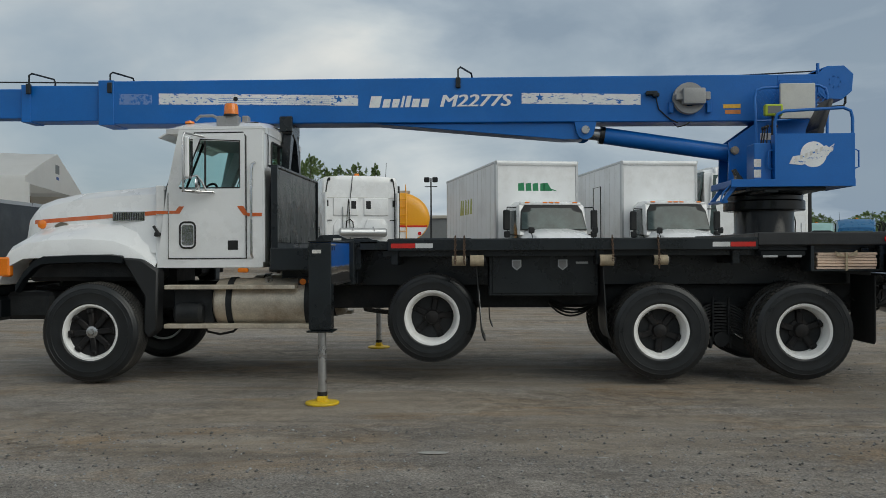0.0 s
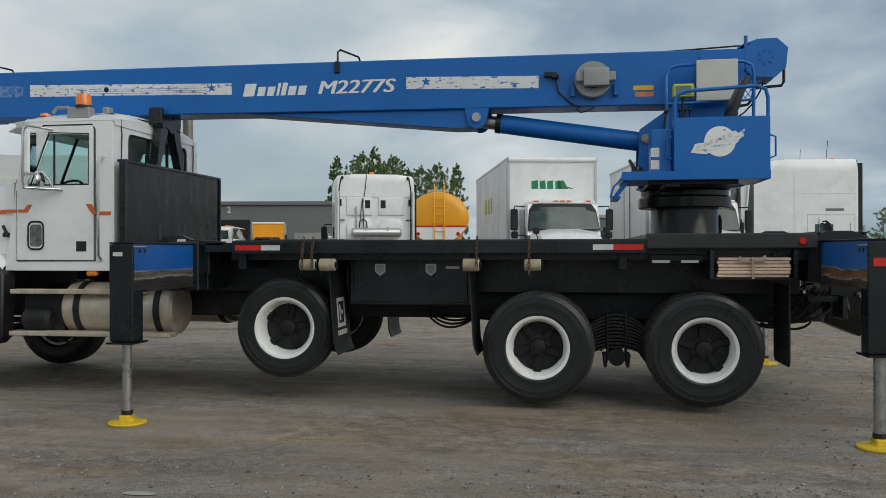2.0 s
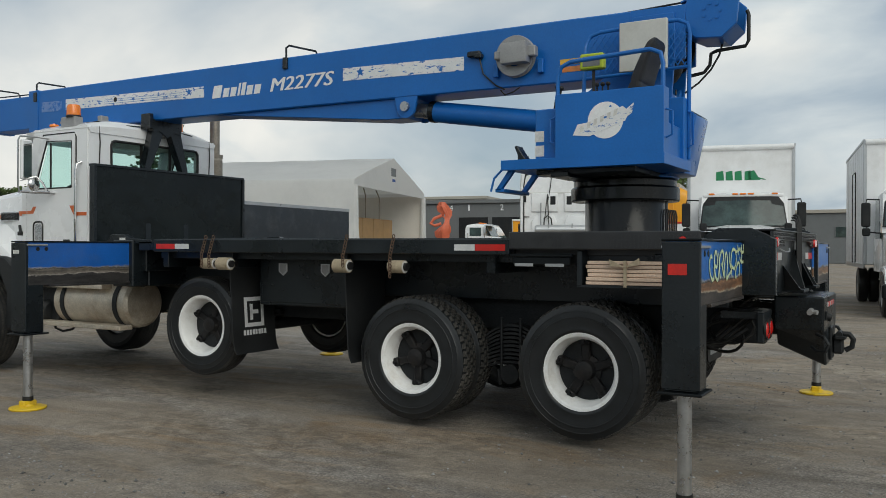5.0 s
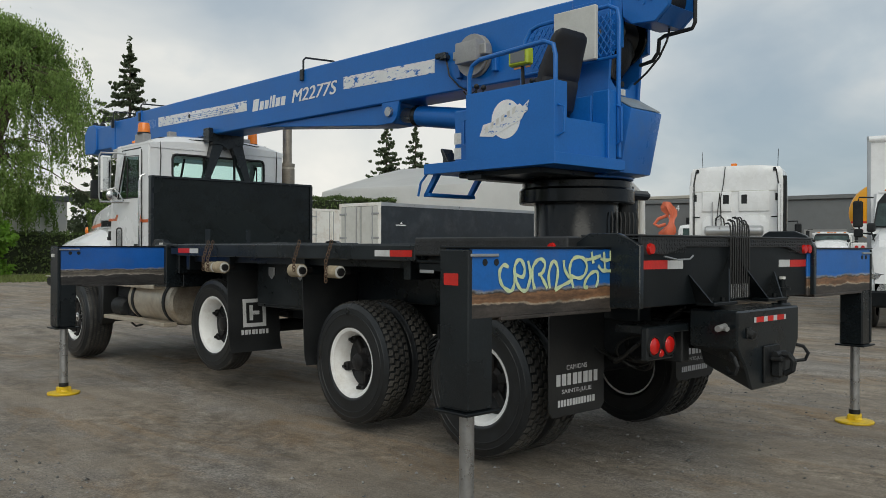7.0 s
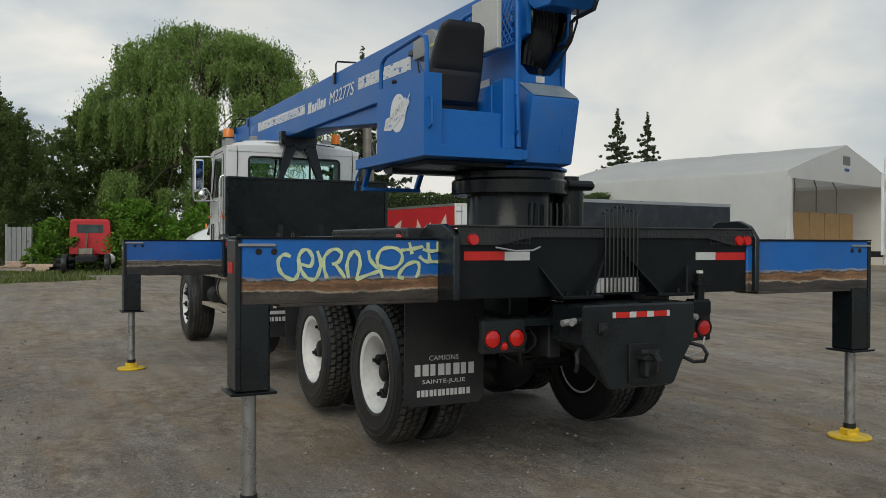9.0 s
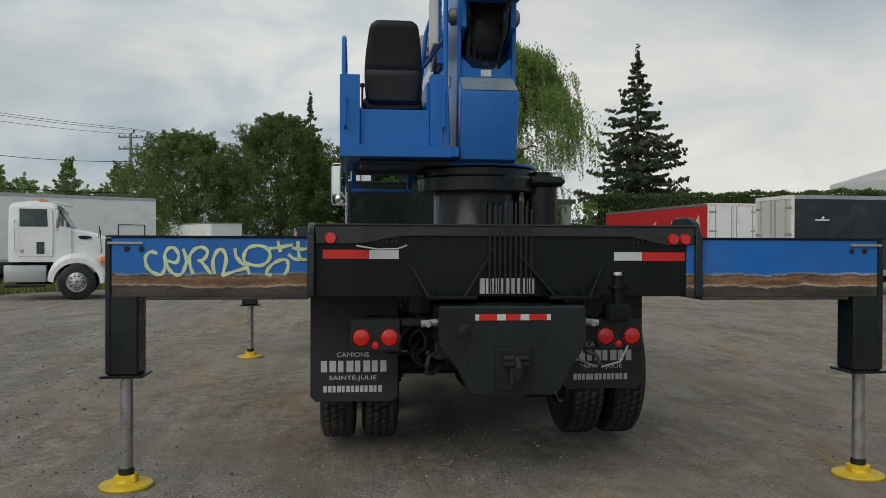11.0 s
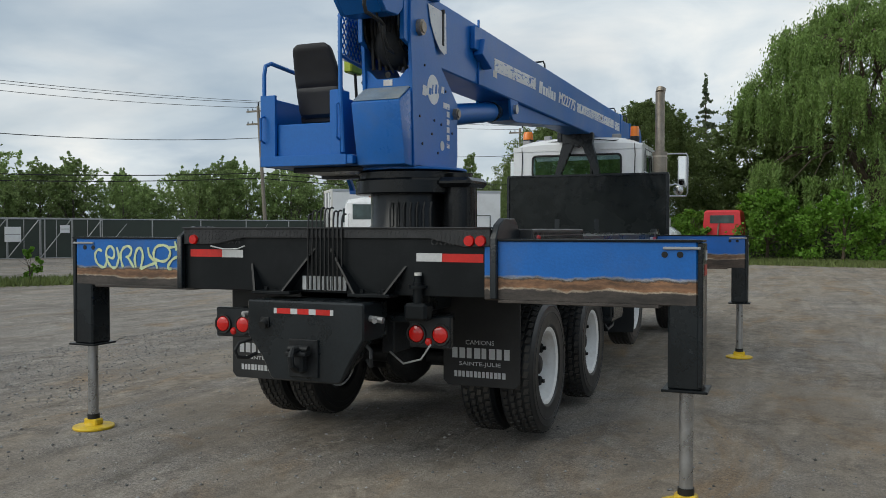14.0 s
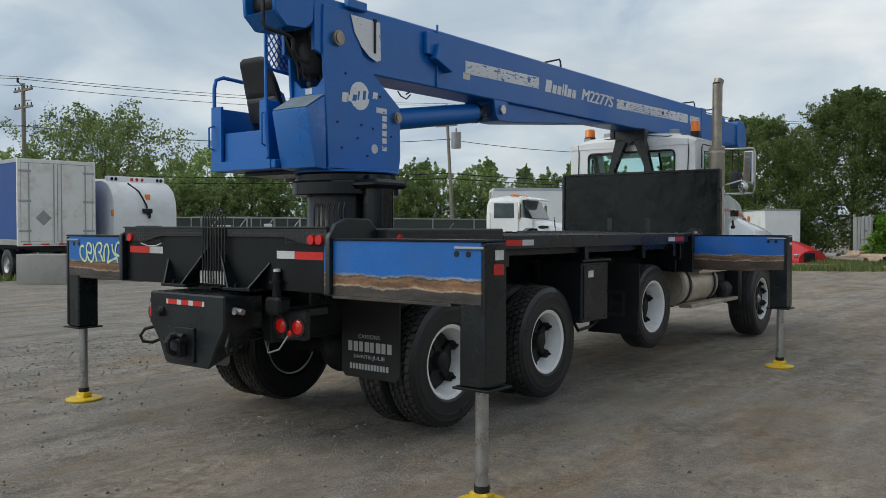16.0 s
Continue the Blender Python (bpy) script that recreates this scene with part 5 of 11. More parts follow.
SPRAY = (((0.08, 0.74), (0.044, 0.81), (0.015, 0.65), (0.012, 0.39), (0.031, 0.13), (0.074, -0.05), (0.105, -0.05), (0.123, 0.17), (0.134, 0.45), (0.188, 0.39), (0.203, 0.68), (0.177, 0.96), (0.144, 0.94), (0.123, 0.68), (0.134, 0.32), (0.156, 0.06), (0.188, -0.08), (0.221, -0.05), (0.243, 0.28), (0.248, 0.54), (0.229, 0.94)),
           ((0.286, -0.05), (0.27, 0.25), (0.265, 0.61), (0.292, 0.89), (0.335, 1.0), (0.37, 0.84), (0.352, 0.54), (0.314, 0.45)),
           ((0.325, 0.5), (0.357, 0.25), (0.391, -0.05)),
           ((0.412, -0.05), (0.401, 0.39), (0.418, 0.76), (0.445, 0.92), (0.472, 0.76), (0.478, 0.43), (0.456, -0.12)),
           ((0.456, -0.12), (0.522, 0.04), (0.589, 0.18), (0.594, 0.36)),
           ((0.531, 0.95), (0.539, 0.62), (0.583, 0.28)),
           ((0.617, -0.08), (0.594, 0.32), (0.582, 0.62), (0.605, 0.95), (0.655, 1.06), (0.71, 0.99), (0.738, 0.73), (0.721, 0.43), (0.677, 0.28), (0.621, 0.32), (0.594, 0.39)),
           ((0.749, -0.08), (0.716, -0.05), (0.732, 0.21), (0.777, 0.44), (0.827, 0.51), (0.844, 0.36), (0.839, 0.1), (0.822, -0.08)),
           ((0.732, 0.95), (0.788, 0.99), (0.871, 1.1)),
           ((0.782, 1.25), (0.799, 0.81)),
           ((0.9, 1.25), (0.906, 0.84), (0.917, 0.55), (0.967, 0.51)),
           ((0.844, 0.73), (0.878, 0.55), (0.917, 0.51)),
           ((0.866, 0.99), (0.917, 0.92), (0.967, 0.96)),
           ((0.964, 1.29), (0.967, 0.92)))
for si, st in enumerate(SPRAY):
    pts = [(gx + 0.0012 + 0.0004 * si, -2.33 + 1.08 * u, 1.395 + 0.165 * v) for u, v in stroke(st)]
    gg = G()
    prev = None
    for i, p in enumerate(pts):
        a, b = Vector(pts[max(i - 1, 0)]), Vector(pts[min(i + 1, len(pts) - 1)])
        d = (b - a).normalized()
        n = Vector((0, -d.z, d.y)) * 0.011
        lift = Vector((0.00003 * i, 0, 0))
        n = n * (0.8 + 0.35 * math.sin(i * 0.37 + si) ** 2)
        cur = (gg.bm.verts.new(Vector(p) + n + lift), gg.bm.verts.new(Vector(p) - n + lift))
        if prev:
            gg.bm.faces.new((prev[0], prev[1], cur[1], cur[0]))
        prev = cur
    part("spray_stroke", gg, M_GRAFFITI, out_rl, "pale yellow-green spray paint stroke")

# ---- cab ----
W = 1.05
cabg = G()
# floor, back wall, cowl and roof form one shell around the glass
cabg.box(-3.62, -2.44, -W + 0.056, W - 0.056, 1.33, 1.46, 0.01)
cab = part("cab", cabg, M_WHITE, truck, "white painted steel day cab", Matrix.Translation((0, -0.05, 0)) @ Matrix.Diagonal((1, 0.952, 1, 1)))
for s in (-1, 1):
    g = G().ring([(-3.68, 1.335), (-2.42, 1.335), (-2.42, 2.98), (-3.40, 2.98), (-3.55, 2.27)], [(-3.42, 2.25), (-2.66, 2.25), (-2.64, 2.83), (-3.20, 2.86), (-3.44, 2.28)], "y", s * (W - 0.05), s * W)
    part("cab_side", g, M_WHITE, cab, "white cab side")
g = G().ring([(-W + 0.01, 1.40), (W - 0.01, 1.40), (W - 0.01, 2.95), (-W + 0.01, 2.95)], [(-0.72, 2.50), (0.72, 2.50), (0.72, 2.83), (-0.72, 2.83)], "x", -2.46, -2.40)
part("back_wall", g, M_WHITE, cab, "white cab back wall with wide window opening")
part("firewall", G().box(-3.70, -3.60, -W + 0.03, W - 0.03, 1.40, 2.30, 0.01), M_WHITE, cab)
# roof with crown and rounded edges
secs = []
for x, k in ((-3.56, 0.0), (-3.50, 0.55), (-3.38, 0.9), (-3.05, 1.0), (-2.62, 1.0), (-2.46, 0.8), (-2.39, 0.3)):
    sec = []
    for i in range(15):
        u = -1 + 2 * i / 14
        sec.append((x, u * (W + 0.005), 2.955 + k * 0.155 * (1 - abs(u) ** 4.5)))
    sec += [(x, W - 0.02, 2.90), (x, -W + 0.02, 2.90)]
    secs.append(sec)
part("roof", G().loft(secs), M_WHITE, cab, "white rounded roof")
part("sun_visor", G().prism([(-3.66, 2.865), (-3.42, 2.99), (-3.40, 2.975), (-3.655, 2.85)], "y", -W + 0.02, W - 0.02, 0.003), M_WHITE, cab, "white sun visor over the windscreen")
for s in (-1, 1):
    d = part("door", G().ring([(-3.53, 1.45), (-2.63, 1.45), (-2.63, 2.90), (-3.24, 2.89), (-3.53, 2.22)], [(-3.40, 2.255), (-2.69, 2.255), (-2.69, 2.80), (-3.155, 2.82), (-3.41, 2.28)], "y", s * W, s * (W + 0.014)), M_WHITE, cab, "white cab door with side window")
    part("door_seam", G().tube([(-3.535, s * (W + 0.004), 1.44), (-2.615, s * (W + 0.004), 1.44), (-2.615, s * (W + 0.004), 2.86), (-2.65, s * (W + 0.004), 2.91), (-3.22, s * (W + 0.004), 2.91), (-3.50, s * (W + 0.004), 2.26), (-3.535, s * (W + 0.004), 2.2)], 0.008, 6, True), M_HOSE, d, "black rubber door seal")
    part("window", G().prism([(-3.36, 2.27), (-2.69, 2.27), (-2.69, 2.80), (-3.14, 2.82)], "y", s * (W - 0.02), s * (W - 0.014)), M_GLASS, d, "greenish side window glass")
    part("window_bar", G().cyl((-3.10, s * (W - 0.01), 2.27), (-3.10, s * (W - 0.01), 2.81), 0.012, seg=8), M_HOSE, d)
    part("window_rubber", G().tube([(-3.37, s * (W + 0.008), 2.265), (-2.685, s * (W + 0.008), 2.265), (-2.685, s * (W + 0.008), 2.81), (-3.15, s * (W + 0.008), 2.83)], 0.011, 6, True), M_HOSE, d, "black window rubber")
    part("peep_window", G().prism(arc(-3.34, 1.63, 0.035, 180, 270, 5) + arc(-3.27, 1.63, 0.035, 270, 360, 5) + arc(-3.27, 1.80, 0.035, 0, 90, 5) + arc(-3.34, 1.80, 0.035, 90, 180, 5), "y", s * (W + 0.012), s * (W + 0.017)), M_CHROME, d, "small framed vent")
    part("vent_rubber", G().tube([(x, s * (W + 0.016), z) for x, z in arc(-3.34, 1.62, 0.055, 180, 270, 5) + arc(-3.27, 1.62, 0.055, 270, 360, 5) + arc(-3.27, 1.81, 0.055, 0, 90, 5) + arc(-3.34, 1.81, 0.055, 90, 180, 5)], 0.011, 6, True), M_HOSE, d)
    part("door_latch", G().box(-2.83, -2.71, s * (W + 0.012), s * (W + 0.02), 1.54, 1.65, 0.01).box(-2.80, -2.74, s * (W + 0.02), s * (W + 0.026), 1.57, 1.62, 0.006), M_HOSE, d, "black door latch plate")
    g = G()
    yy = W + 0.014
    g.prism([(-3.47, 1.965), (-3.40, 1.965), (-3.345, 2.05), (-3.405, 2.05)], "y", s * yy, s * (yy + 0.003))
    g.prism([(-3.70, 1.965), (-3.53, 1.965), (-3.53, 2.0), (-3.70, 2.0)], "y", s * (W + 0.001), s * (W + 0.004)).prism([(-3.52, 1.965), (-3.47, 1.965), (-3.445, 2.0), (-3.52, 2.0)], "y", s * yy, s * (yy + 0.003))
    part("door_stripe", g, M_ORANGE, d, "orange stripe")
    g = G().prism([(-2.64, 1.94), (-2.58, 1.94), (-2.645, 2.05), (-2.72, 2.05)], "y", s * yy, s * (yy + 0.003)).box(-2.60, -2.43, s * (W + 0.001), s * (W + 0.004), 1.93, 1.97)
    part("rear_stripe", g, M_ORANGE, cab, "orange stripe")
    part("grab_rail", G().tube([(-2.54, s * (W + 0.01), 1.45), (-2.54, s * (W + 0.07), 1.49), (-2.54, s * (W + 0.075), 1.9), (-2.535, s * (W + 0.075), 2.45), (-2.53, s * (W + 0.06), 2.53), (-2.51, s * (W + 0.01), 2.555)], 0.016, 8), M_CHROME, cab, "long bright grab rail")
    part("marker_light", G().box(-2.72, -2.60, s * 1.0, s * 1.06, 1.275, 1.325, 0.012), M_AMBER, cab, "amber marker light")
    # mirrors on tube arms
    y0 = s * (W + 0.02)
    W_ = W + (0.25 if s > 0 else 0.0)                 # the driver's side stands closer in
    y1 = s * (W_ + 0.31)
    arm = part("mirror", G().tube([(-3.10, y0, 2.86), (-3.2, s * (W + 0.1), 2.875), (-3.24, y1, 2.87), (-3.25, y1 + s * 0.02, 2.82), (-3.25, y1 + s * 0.02, 2.28), (-3.25, y1, 2.215), (-3.20, s * (W + 0.12), 2.205), (-2.98, y0, 2.205)], 0.012, 8), M_SILVER, cab, "west coast mirror on bright tube arms")
    part("mirror_head", G().box(-3.245, -3.185, s * (W_ + 0.18), s * (W_ + 0.32), 2.36, 2.83, 0.015), M_WHITE, arm, "tall pale mirror back")
    part("mirror_glass", G().box(-3.183, -3.179, s * (W_ + 0.195), s * (W_ + 0.305), 2.38, 2.81), M_MIRROR, arm, "mirror glass")
    part("mirror_brace", G().tube([(-3.24, y1, 2.35), (-3.15, s * (W_ + 0.15), 2.40), (-3.10, s * (W + 0.1), 2.32), (-3.06, s * (W + 0.06), 2.21)], 0.012, 6).cyl((-3.27, y1, 2.215), (-2.97, s * (W + 0.1), 2.205), 0.014, seg=8), M_CHROME, arm)
    part("round_mirror", G().lathe([(0.0, -0.03), (0.05, -0.025), (0.075, -0.008), (0.08, 0.0)], 20, pose(-3.13, s * (W_ + 0.20), 2.30) @ Matrix.Rotation(radians(90), 4, "Z")), M_CHROME, arm, "round convex mirror")
    part("round_mirror_glass", G().lathe([(0.0, 0.012), (0.04, 0.009), (0.078, 0.0)], 20, pose(-3.128, s * (W_ + 0.20), 2.30) @ Matrix.Rotation(radians(-90), 4, "Z")), M_MIRROR, arm)


def screen_x(u, z):
    """Wrap-round windscreen: length at a share of the half width and a height."""
    return -3.69 + 0.40 * (z - 2.29) + 0.13 * abs(u) ** 4


secs = []
for i in range(17):
    u = -1 + i / 8
    y = u * 1.02
    secs.append([(screen_x(u, 2.29), y, 2.29), (screen_x(u, 2.60), y, 2.60), (screen_x(u, 2.90), y, 2.90), (screen_x(u, 2.90) + 0.006, y, 2.90), (screen_x(u, 2.60) + 0.006, y, 2.60), (screen_x(u, 2.29) + 0.006, y, 2.29)])
part("windscreen", G().loft(secs), M_GLASS, cab, "greenish sloped wrap-round windscreen")
part("windscreen_post", G().cyl((screen_x(0, 2.29) - 0.004, 0, 2.29), (screen_x(0, 2.9) - 0.004, 0, 2.90), 0.018, seg=8), M_HOSE, cab)
for s in (-1, 1):
    part("windscreen_rubber", G().tube([(screen_x(1, 2.28) + 0.01, s * 1.035, 2.28), (screen_x(1, 2.9) + 0.01, s * 1.035, 2.90)], 0.014, 6), M_HOSE, cab, "black windscreen rubber")
part("scuttle", G().loft([[(screen_x(-1 + i / 8, 2.29) - 0.03, (-1 + i / 8) * 1.03, 2.285), (-3.58, (-1 + i / 8) * 1.03, 2.285), (-3.58, (-1 + i / 8) * 1.03, 2.25), (screen_x(-1 + i / 8, 2.29) - 0.03, (-1 + i / 8) * 1.03, 2.25)] for i in range(17)]), M_WHITE, cab, "white scuttle under the windscreen")
part("rear_window", G().box(-2.436, -2.43, -0.72, 0.72, 2.50, 2.83), M_GLASS, cab, "wide greenish rear window")
part("rear_window_rubber", G().tube([(-2.396, y, z) for y, z in arc(-0.66, 2.56, 0.06, 180, 270, 4) + arc(0.66, 2.56, 0.06, 270, 360, 4) + arc(0.66, 2.77, 0.06, 0, 90, 4) + arc(-0.66, 2.77, 0.06, 90, 180, 4)], 0.016, 6, True), M_HOSE, cab, "black window rubber")
for y in (-0.24, 0.24):
    part("rear_window_bar", G().box(-2.43, -2.40, y - 0.012, y + 0.012, 2.50, 2.83), M_HOSE, cab)
# inside
for y in (-0.52, 0.52):
    g = G().box(-2.98, -2.55, y - 0.26, y + 0.26, 1.75, 1.90, 0.05, 2).box(-2.62, -2.50, y - 0.25, y + 0.25, 1.85, 2.55, 0.05, 2).box(-2.96, -2.56, y - 0.2, y + 0.2, 1.46, 1.75)
    part("seat", g, M_INTERIOR, cab, "dark cab seat")
part("dashboard", G().prism([(-3.60, 1.9), (-3.60, 2.30), (-3.42, 2.28), (-3.34, 2.12), (-3.36, 1.9)], "y", -0.95, 0.95, 0.02), M_INTERIOR, cab, "dark dashboard")
g = G().tube([(-3.22 + 0.07 * math.cos(a), -0.52 + 0.23 * math.sin(a), 2.26 + 0.20 * math.cos(a) * 0.45) for a in [k * math.pi / 10 for k in range(20)]], 0.014, 6, True)
g.cyl((-3.22, -0.52, 2.25), (-3.42, -0.52, 2.10), 0.02).cyl((-3.22, -0.75, 2.26), (-3.22, -0.29, 2.26), 0.01)
part("steering_wheel", g, M_INTERIOR, cab, "black steering wheel")
part("headliner", G().box(-3.40, -2.48, -0.98, 0.98, 2.89, 2.915), M_PALEBOX, cab)
# beacons
for y, x in ((-0.93, -2.85), (0.84, -2.90)):
    if y < 0:
        part("lamp_box", G().box(x - 0.13, x + 0.13, y - 0.06, y + 0.06, 2.99, 3.115, 0.008), M_GREYBOX, cab, "grey lamp box on the roof")
        part("beacon_base", G().cyl((x + 0.03, y, 3.11), (x + 0.03, y, 3.135), 0.09, seg=20), M_HOSE, cab)
        part("beacon", G().lathe([(0.085, 0), (0.082, 0.09), (0.07, 0.125), (0.0, 0.13)], 24, pose(x + 0.03, y, 3.135) @ Matrix.Rotation(radians(90), 4, "X")), M_AMBER, cab, "amber rotating beacon")
        part("light_bar", G().tube([(x - 0.1, y + 0.05, 3.08), (x - 0.22, y + 0.1, 3.14), (x - 0.40, y + 0.18, 3.15), (x - 0.46, y + 0.2, 3.1)], 0.018, 8), M_GALV, cab)
    else:
        part("beacon_base", G().cyl((x, y, 3.05), (x, y, 3.13), 0.075, seg=20), M_HOSE, cab)
        part("beacon", G().cyl((x, y, 3.13), (x, y, 3.28), 0.075, 0.068, seg=24), M_AMBER, cab, "amber strobe beacon")
part("work_lamp", G().box(-2.74, -2.66, 0.52, 0.66, 3.07, 3.16, 0.012), M_GREYBOX, cab, "small grey work lamp")
part("work_lamp", G().box(-2.78, -2.70, -0.62, -0.50, 3.09, 3.17, 0.012), M_GREYBOX, cab, "small grey work lamp")
for y in (-0.6, 0.0, 0.6):
    part("clearance_lamp", G().lathe([(0.06, 0), (0.055, 0.025), (0.0, 0.045)], 14, pose(-3.36, y - 0.2, 3.05) @ Matrix.Rotation(radians(90), 4, "X")), M_AMBER, cab, "amber roof lamp")
part("roof_cable", G().tube([(-2.78, -0.9, 3.03), (-2.55, -0.8, 3.06), (-2.45, -0.55, 3.04), (-2.40, -0.2, 3.05), (-2.398, -0.05, 3.02), (-2.42, 0.3, 3.06), (-2.40, 0.6, 3.03), (-2.55, 0.85, 3.06)], 0.007, 6), M_HOSE, cab, "thin black roof cable")
for y in (-0.90, 0.93):
    part("rear_cable", G().tube([(-2.395, y, 2.98), (-2.39, y + 0.01, 2.8), (-2.392, y, 2.52)], 0.007, 6), M_HOSE, cab)

# hood and fenders
secs = []
for x, zt, wt, wb, zb in ((-3.64, 2.30, 0.90, 1.02, 1.52), (-3.9, 2.29, 0.84, 0.98, 1.55), (-4.3, 2.265, 0.78, 0.93, 1.60), (-4.75, 2.23, 0.71, 0.86, 1.6), (-5.1, 2.17, 0.65, 0.80, 1.55), (-5.32, 2.10, 0.60, 0.76, 1.40), (-5.43, 2.0, 0.56, 0.73, 1.30), (-5.47, 1.86, 0.53, 0.71, 1.25)):
    sec = []
    for i in range(19):
        u = -1 + 2 * i / 18
        a = abs(u)
        if a < 0.62:
            y, z = wt * a / 0.62, zt + 0.035 * (1 - (a / 0.62) ** 2)
        else:
            t = (a - 0.62) / 0.38
            y, z = wt + (wb - wt) * (t ** 0.6), zt - 0.02 - (zt - zb) * t ** 1.15
        sec.append((x, math.copysign(y, u), z))
    secs.append(sec + [(x, wb - 0.05, zb), (x, -wb + 0.05, zb)])
HOOD = ((-3.64, 2.30, 0.90, 1.02, 1.52), (-3.9, 2.29, 0.84, 0.98, 1.55), (-4.3, 2.265, 0.78, 0.93, 1.60), (-4.75, 2.23, 0.71, 0.86, 1.6), (-5.1, 2.17, 0.65, 0.80, 1.55), (-5.32, 2.10, 0.60, 0.76, 1.40), (-5.43, 2.0, 0.56, 0.73, 1.30), (-5.47, 1.86, 0.53, 0.71, 1.25))


def hood_y(x, z):
    """Half width of the bonnet at a length and height."""
    for p, q in zip(HOOD, HOOD[1:]):
        if q[0] <= x <= p[0]:
            t = (x - p[0]) / (q[0] - p[0])
            zt, wt, wb, zb = [p[k] + (q[k] - p[k]) * t for k in range(1, 5)]
            u = min(1.0, max(0.0, (zt - 0.02 - z) / (zt - zb))) ** (1 / 1.15)
            return wt + (wb - wt) * u ** 0.6
    return HOOD[-1][3] if x < HOOD[-1][0] else HOOD[0][3]


hood = part("hood", G().loft(secs), M_WHITE, truck, "white sloped bonnet")
for s in (-1, 1):
    # fender: a swept arch over the steering wheel
    secs = []
    path = [(-5.50, 1.22), (-5.48, 1.42), (-5.38, 1.58), (-5.20, 1.67), (-4.9, 1.715), (-4.5, 1.725), (-4.15, 1.70), (-3.95, 1.62), (-3.80, 1.50), (-3.68, 1.42)]
    for i, (x, z) in enumerate(path):
        k = min(1, i / 2)
        out = 1.19 - 0.10 * max(0, (x + 4.2)) / 0.5
        zi = max(1.15, min(z - 0.22, 1.46)) if i < 8 else 1.36
        yb = hood_y(max(x, -5.46), z + 0.15)
        sec = [(x, s * 0.50, z + 0.10), (x, s * (yb - 0.01), z + 0.15), (x, s * (out - 0.10), z + 0.01), (x, s * (out - 0.02), z - 0.05), (x, s * out, z - 0.13), (x, s * out, zi), (x, s * (out - 0.04), zi), (x, s * 0.55, zi)]
        secs.append(sec)
    f = part("fender", G().loft(secs), M_WHITE, truck, "white flared front fender")
    # rubber lip around the arch
    lip = arc(-4.42, 0.72, 0.80, 148, 62, 14)
    pts_in = [(x, s * 1.20, max(z - 0.0, 1.10)) for x, z in lip]
    part("fender_lip", G().loft([[(x, s * 1.18, z + 0.03), (x, s * 1.22, z + 0.02), (x, s * 1.225, z - 0.06), (x, s * 1.10, z - 0.07)] for x, z in [(-5.28, 1.12), (-5.18, 1.28), (-5.06, 1.40), (-4.96, 1.45), (-4.5, 1.465), (-4.15, 1.465), (-4.02, 1.45)]]), M_BLACK_DULL, f, "grey-black rubber fender lip")
    part("splash_guard", G().prism([(-4.06, 1.46), (-3.82, 1.44), (-3.62, 1.30), (-3.64, 0.62), (-3.74, 0.52), (-3.80, 0.60), (-3.78, 1.0), (-3.90, 1.2)], "y", s * 0.95, s * 1.17, 0.02), M_FLAP, f, "black splash guard")
    part("turn_lamp", G().box(-5.50, -5.36, s * 1.10, s * 1.205, 1.24, 1.47, 0.02), M_AMBER, f, "amber corner lamp")
    part("side_marker", G().lathe([(0.055, 0), (0.05, 0.015), (0.03, 0.022), (0.0, 0.025)], 20, pose(-5.18, s * 0.80, 1.86, 0, 0, 0 if s > 0 else 180)), M_AMBER, hood, "round amber side marker")
    part("bonnet_stripe", G().loft([[(x, s * (hood_y(x, z + 0.024) + 0.003), z + 0.024), (x, s * (hood_y(x, z - 0.024) + 0.003), z - 0.024), (x, s * (hood_y(x, z - 0.024) - 0.02), z - 0.024), (x, s * (hood_y(x, z + 0.024) - 0.02), z + 0.024)] for x, z in [(-5.455 + 1.80 * k / 14, 1.885 + 0.10 * k / 14) for k in range(15)]]), M_ORANGE, hood, "orange stripe")
    lv = part("louvre", G().box(-4.25, -3.86, s * 0.86, s * 0.945, 1.885, 2.0, 0.004), M_CHROME, hood, "bright slotted vent")
    for i in range(18):
        part("slot", G().box(-4.235 + i * 0.021, -4.226 + i * 0.021, s * 0.945, s * 0.948, 1.90, 1.985), M_UNDER, lv)
    part("hood_latch", G().cyl((-3.72, s * 1.03, 1.82), (-3.64, s * 1.07, 1.72), 0.018, seg=8).box(-3.70, -3.63, s * 1.03, s * 1.08, 1.70, 1.75, 0.01), M_HOSE, hood, "black rubber bonnet latch")
    part("emblem", G().prism([(-5.02, 1.845), (-4.94, 1.89), (-4.86, 1.87), (-4.84, 1.83), (-4.95, 1.825), (-5.0, 1.81)], "y", s * 0.80, s * 0.825, 0.004), M_EXH, hood, "small gilt emblem")
part("grille", G().box(-5.52, -5.44, -0.50, 0.50, 1.22, 1.92, 0.03), M_CHROME, hood, "bright grille")
bp = part("front_bumper", G().box(-5.78, -5.55, -1.20, 1.20, 1.0, 1.14, 0.03).box(-5.74, -5.52, -1.15, 1.15, 0.72, 1.0, 0.04), M_BLACK_DULL, truck, "black front bumper")
part("bumper_top", G().box(-5.80, -5.50, -1.21, 1.21, 1.14, 1.155, 0.004), M_ALU, bp, "aluminium bumper step")
part("front_frame", G().box(-5.6, -5.0, -0.9, 0.9, 0.72, 1.05, 0.05), M_UNDER, truck)
part("engine", G().box(-5.2, -3.7, -0.42, 0.42, 0.85, 1.75, 0.08), M_UNDER, truck, "dark engine block")
for s in (-1, 1):
    part("wheel_well", G().box(-5.25, -3.7, s * 0.55, s * 1.02, 1.18, 1.44, 0.05), M_UNDER, truck)

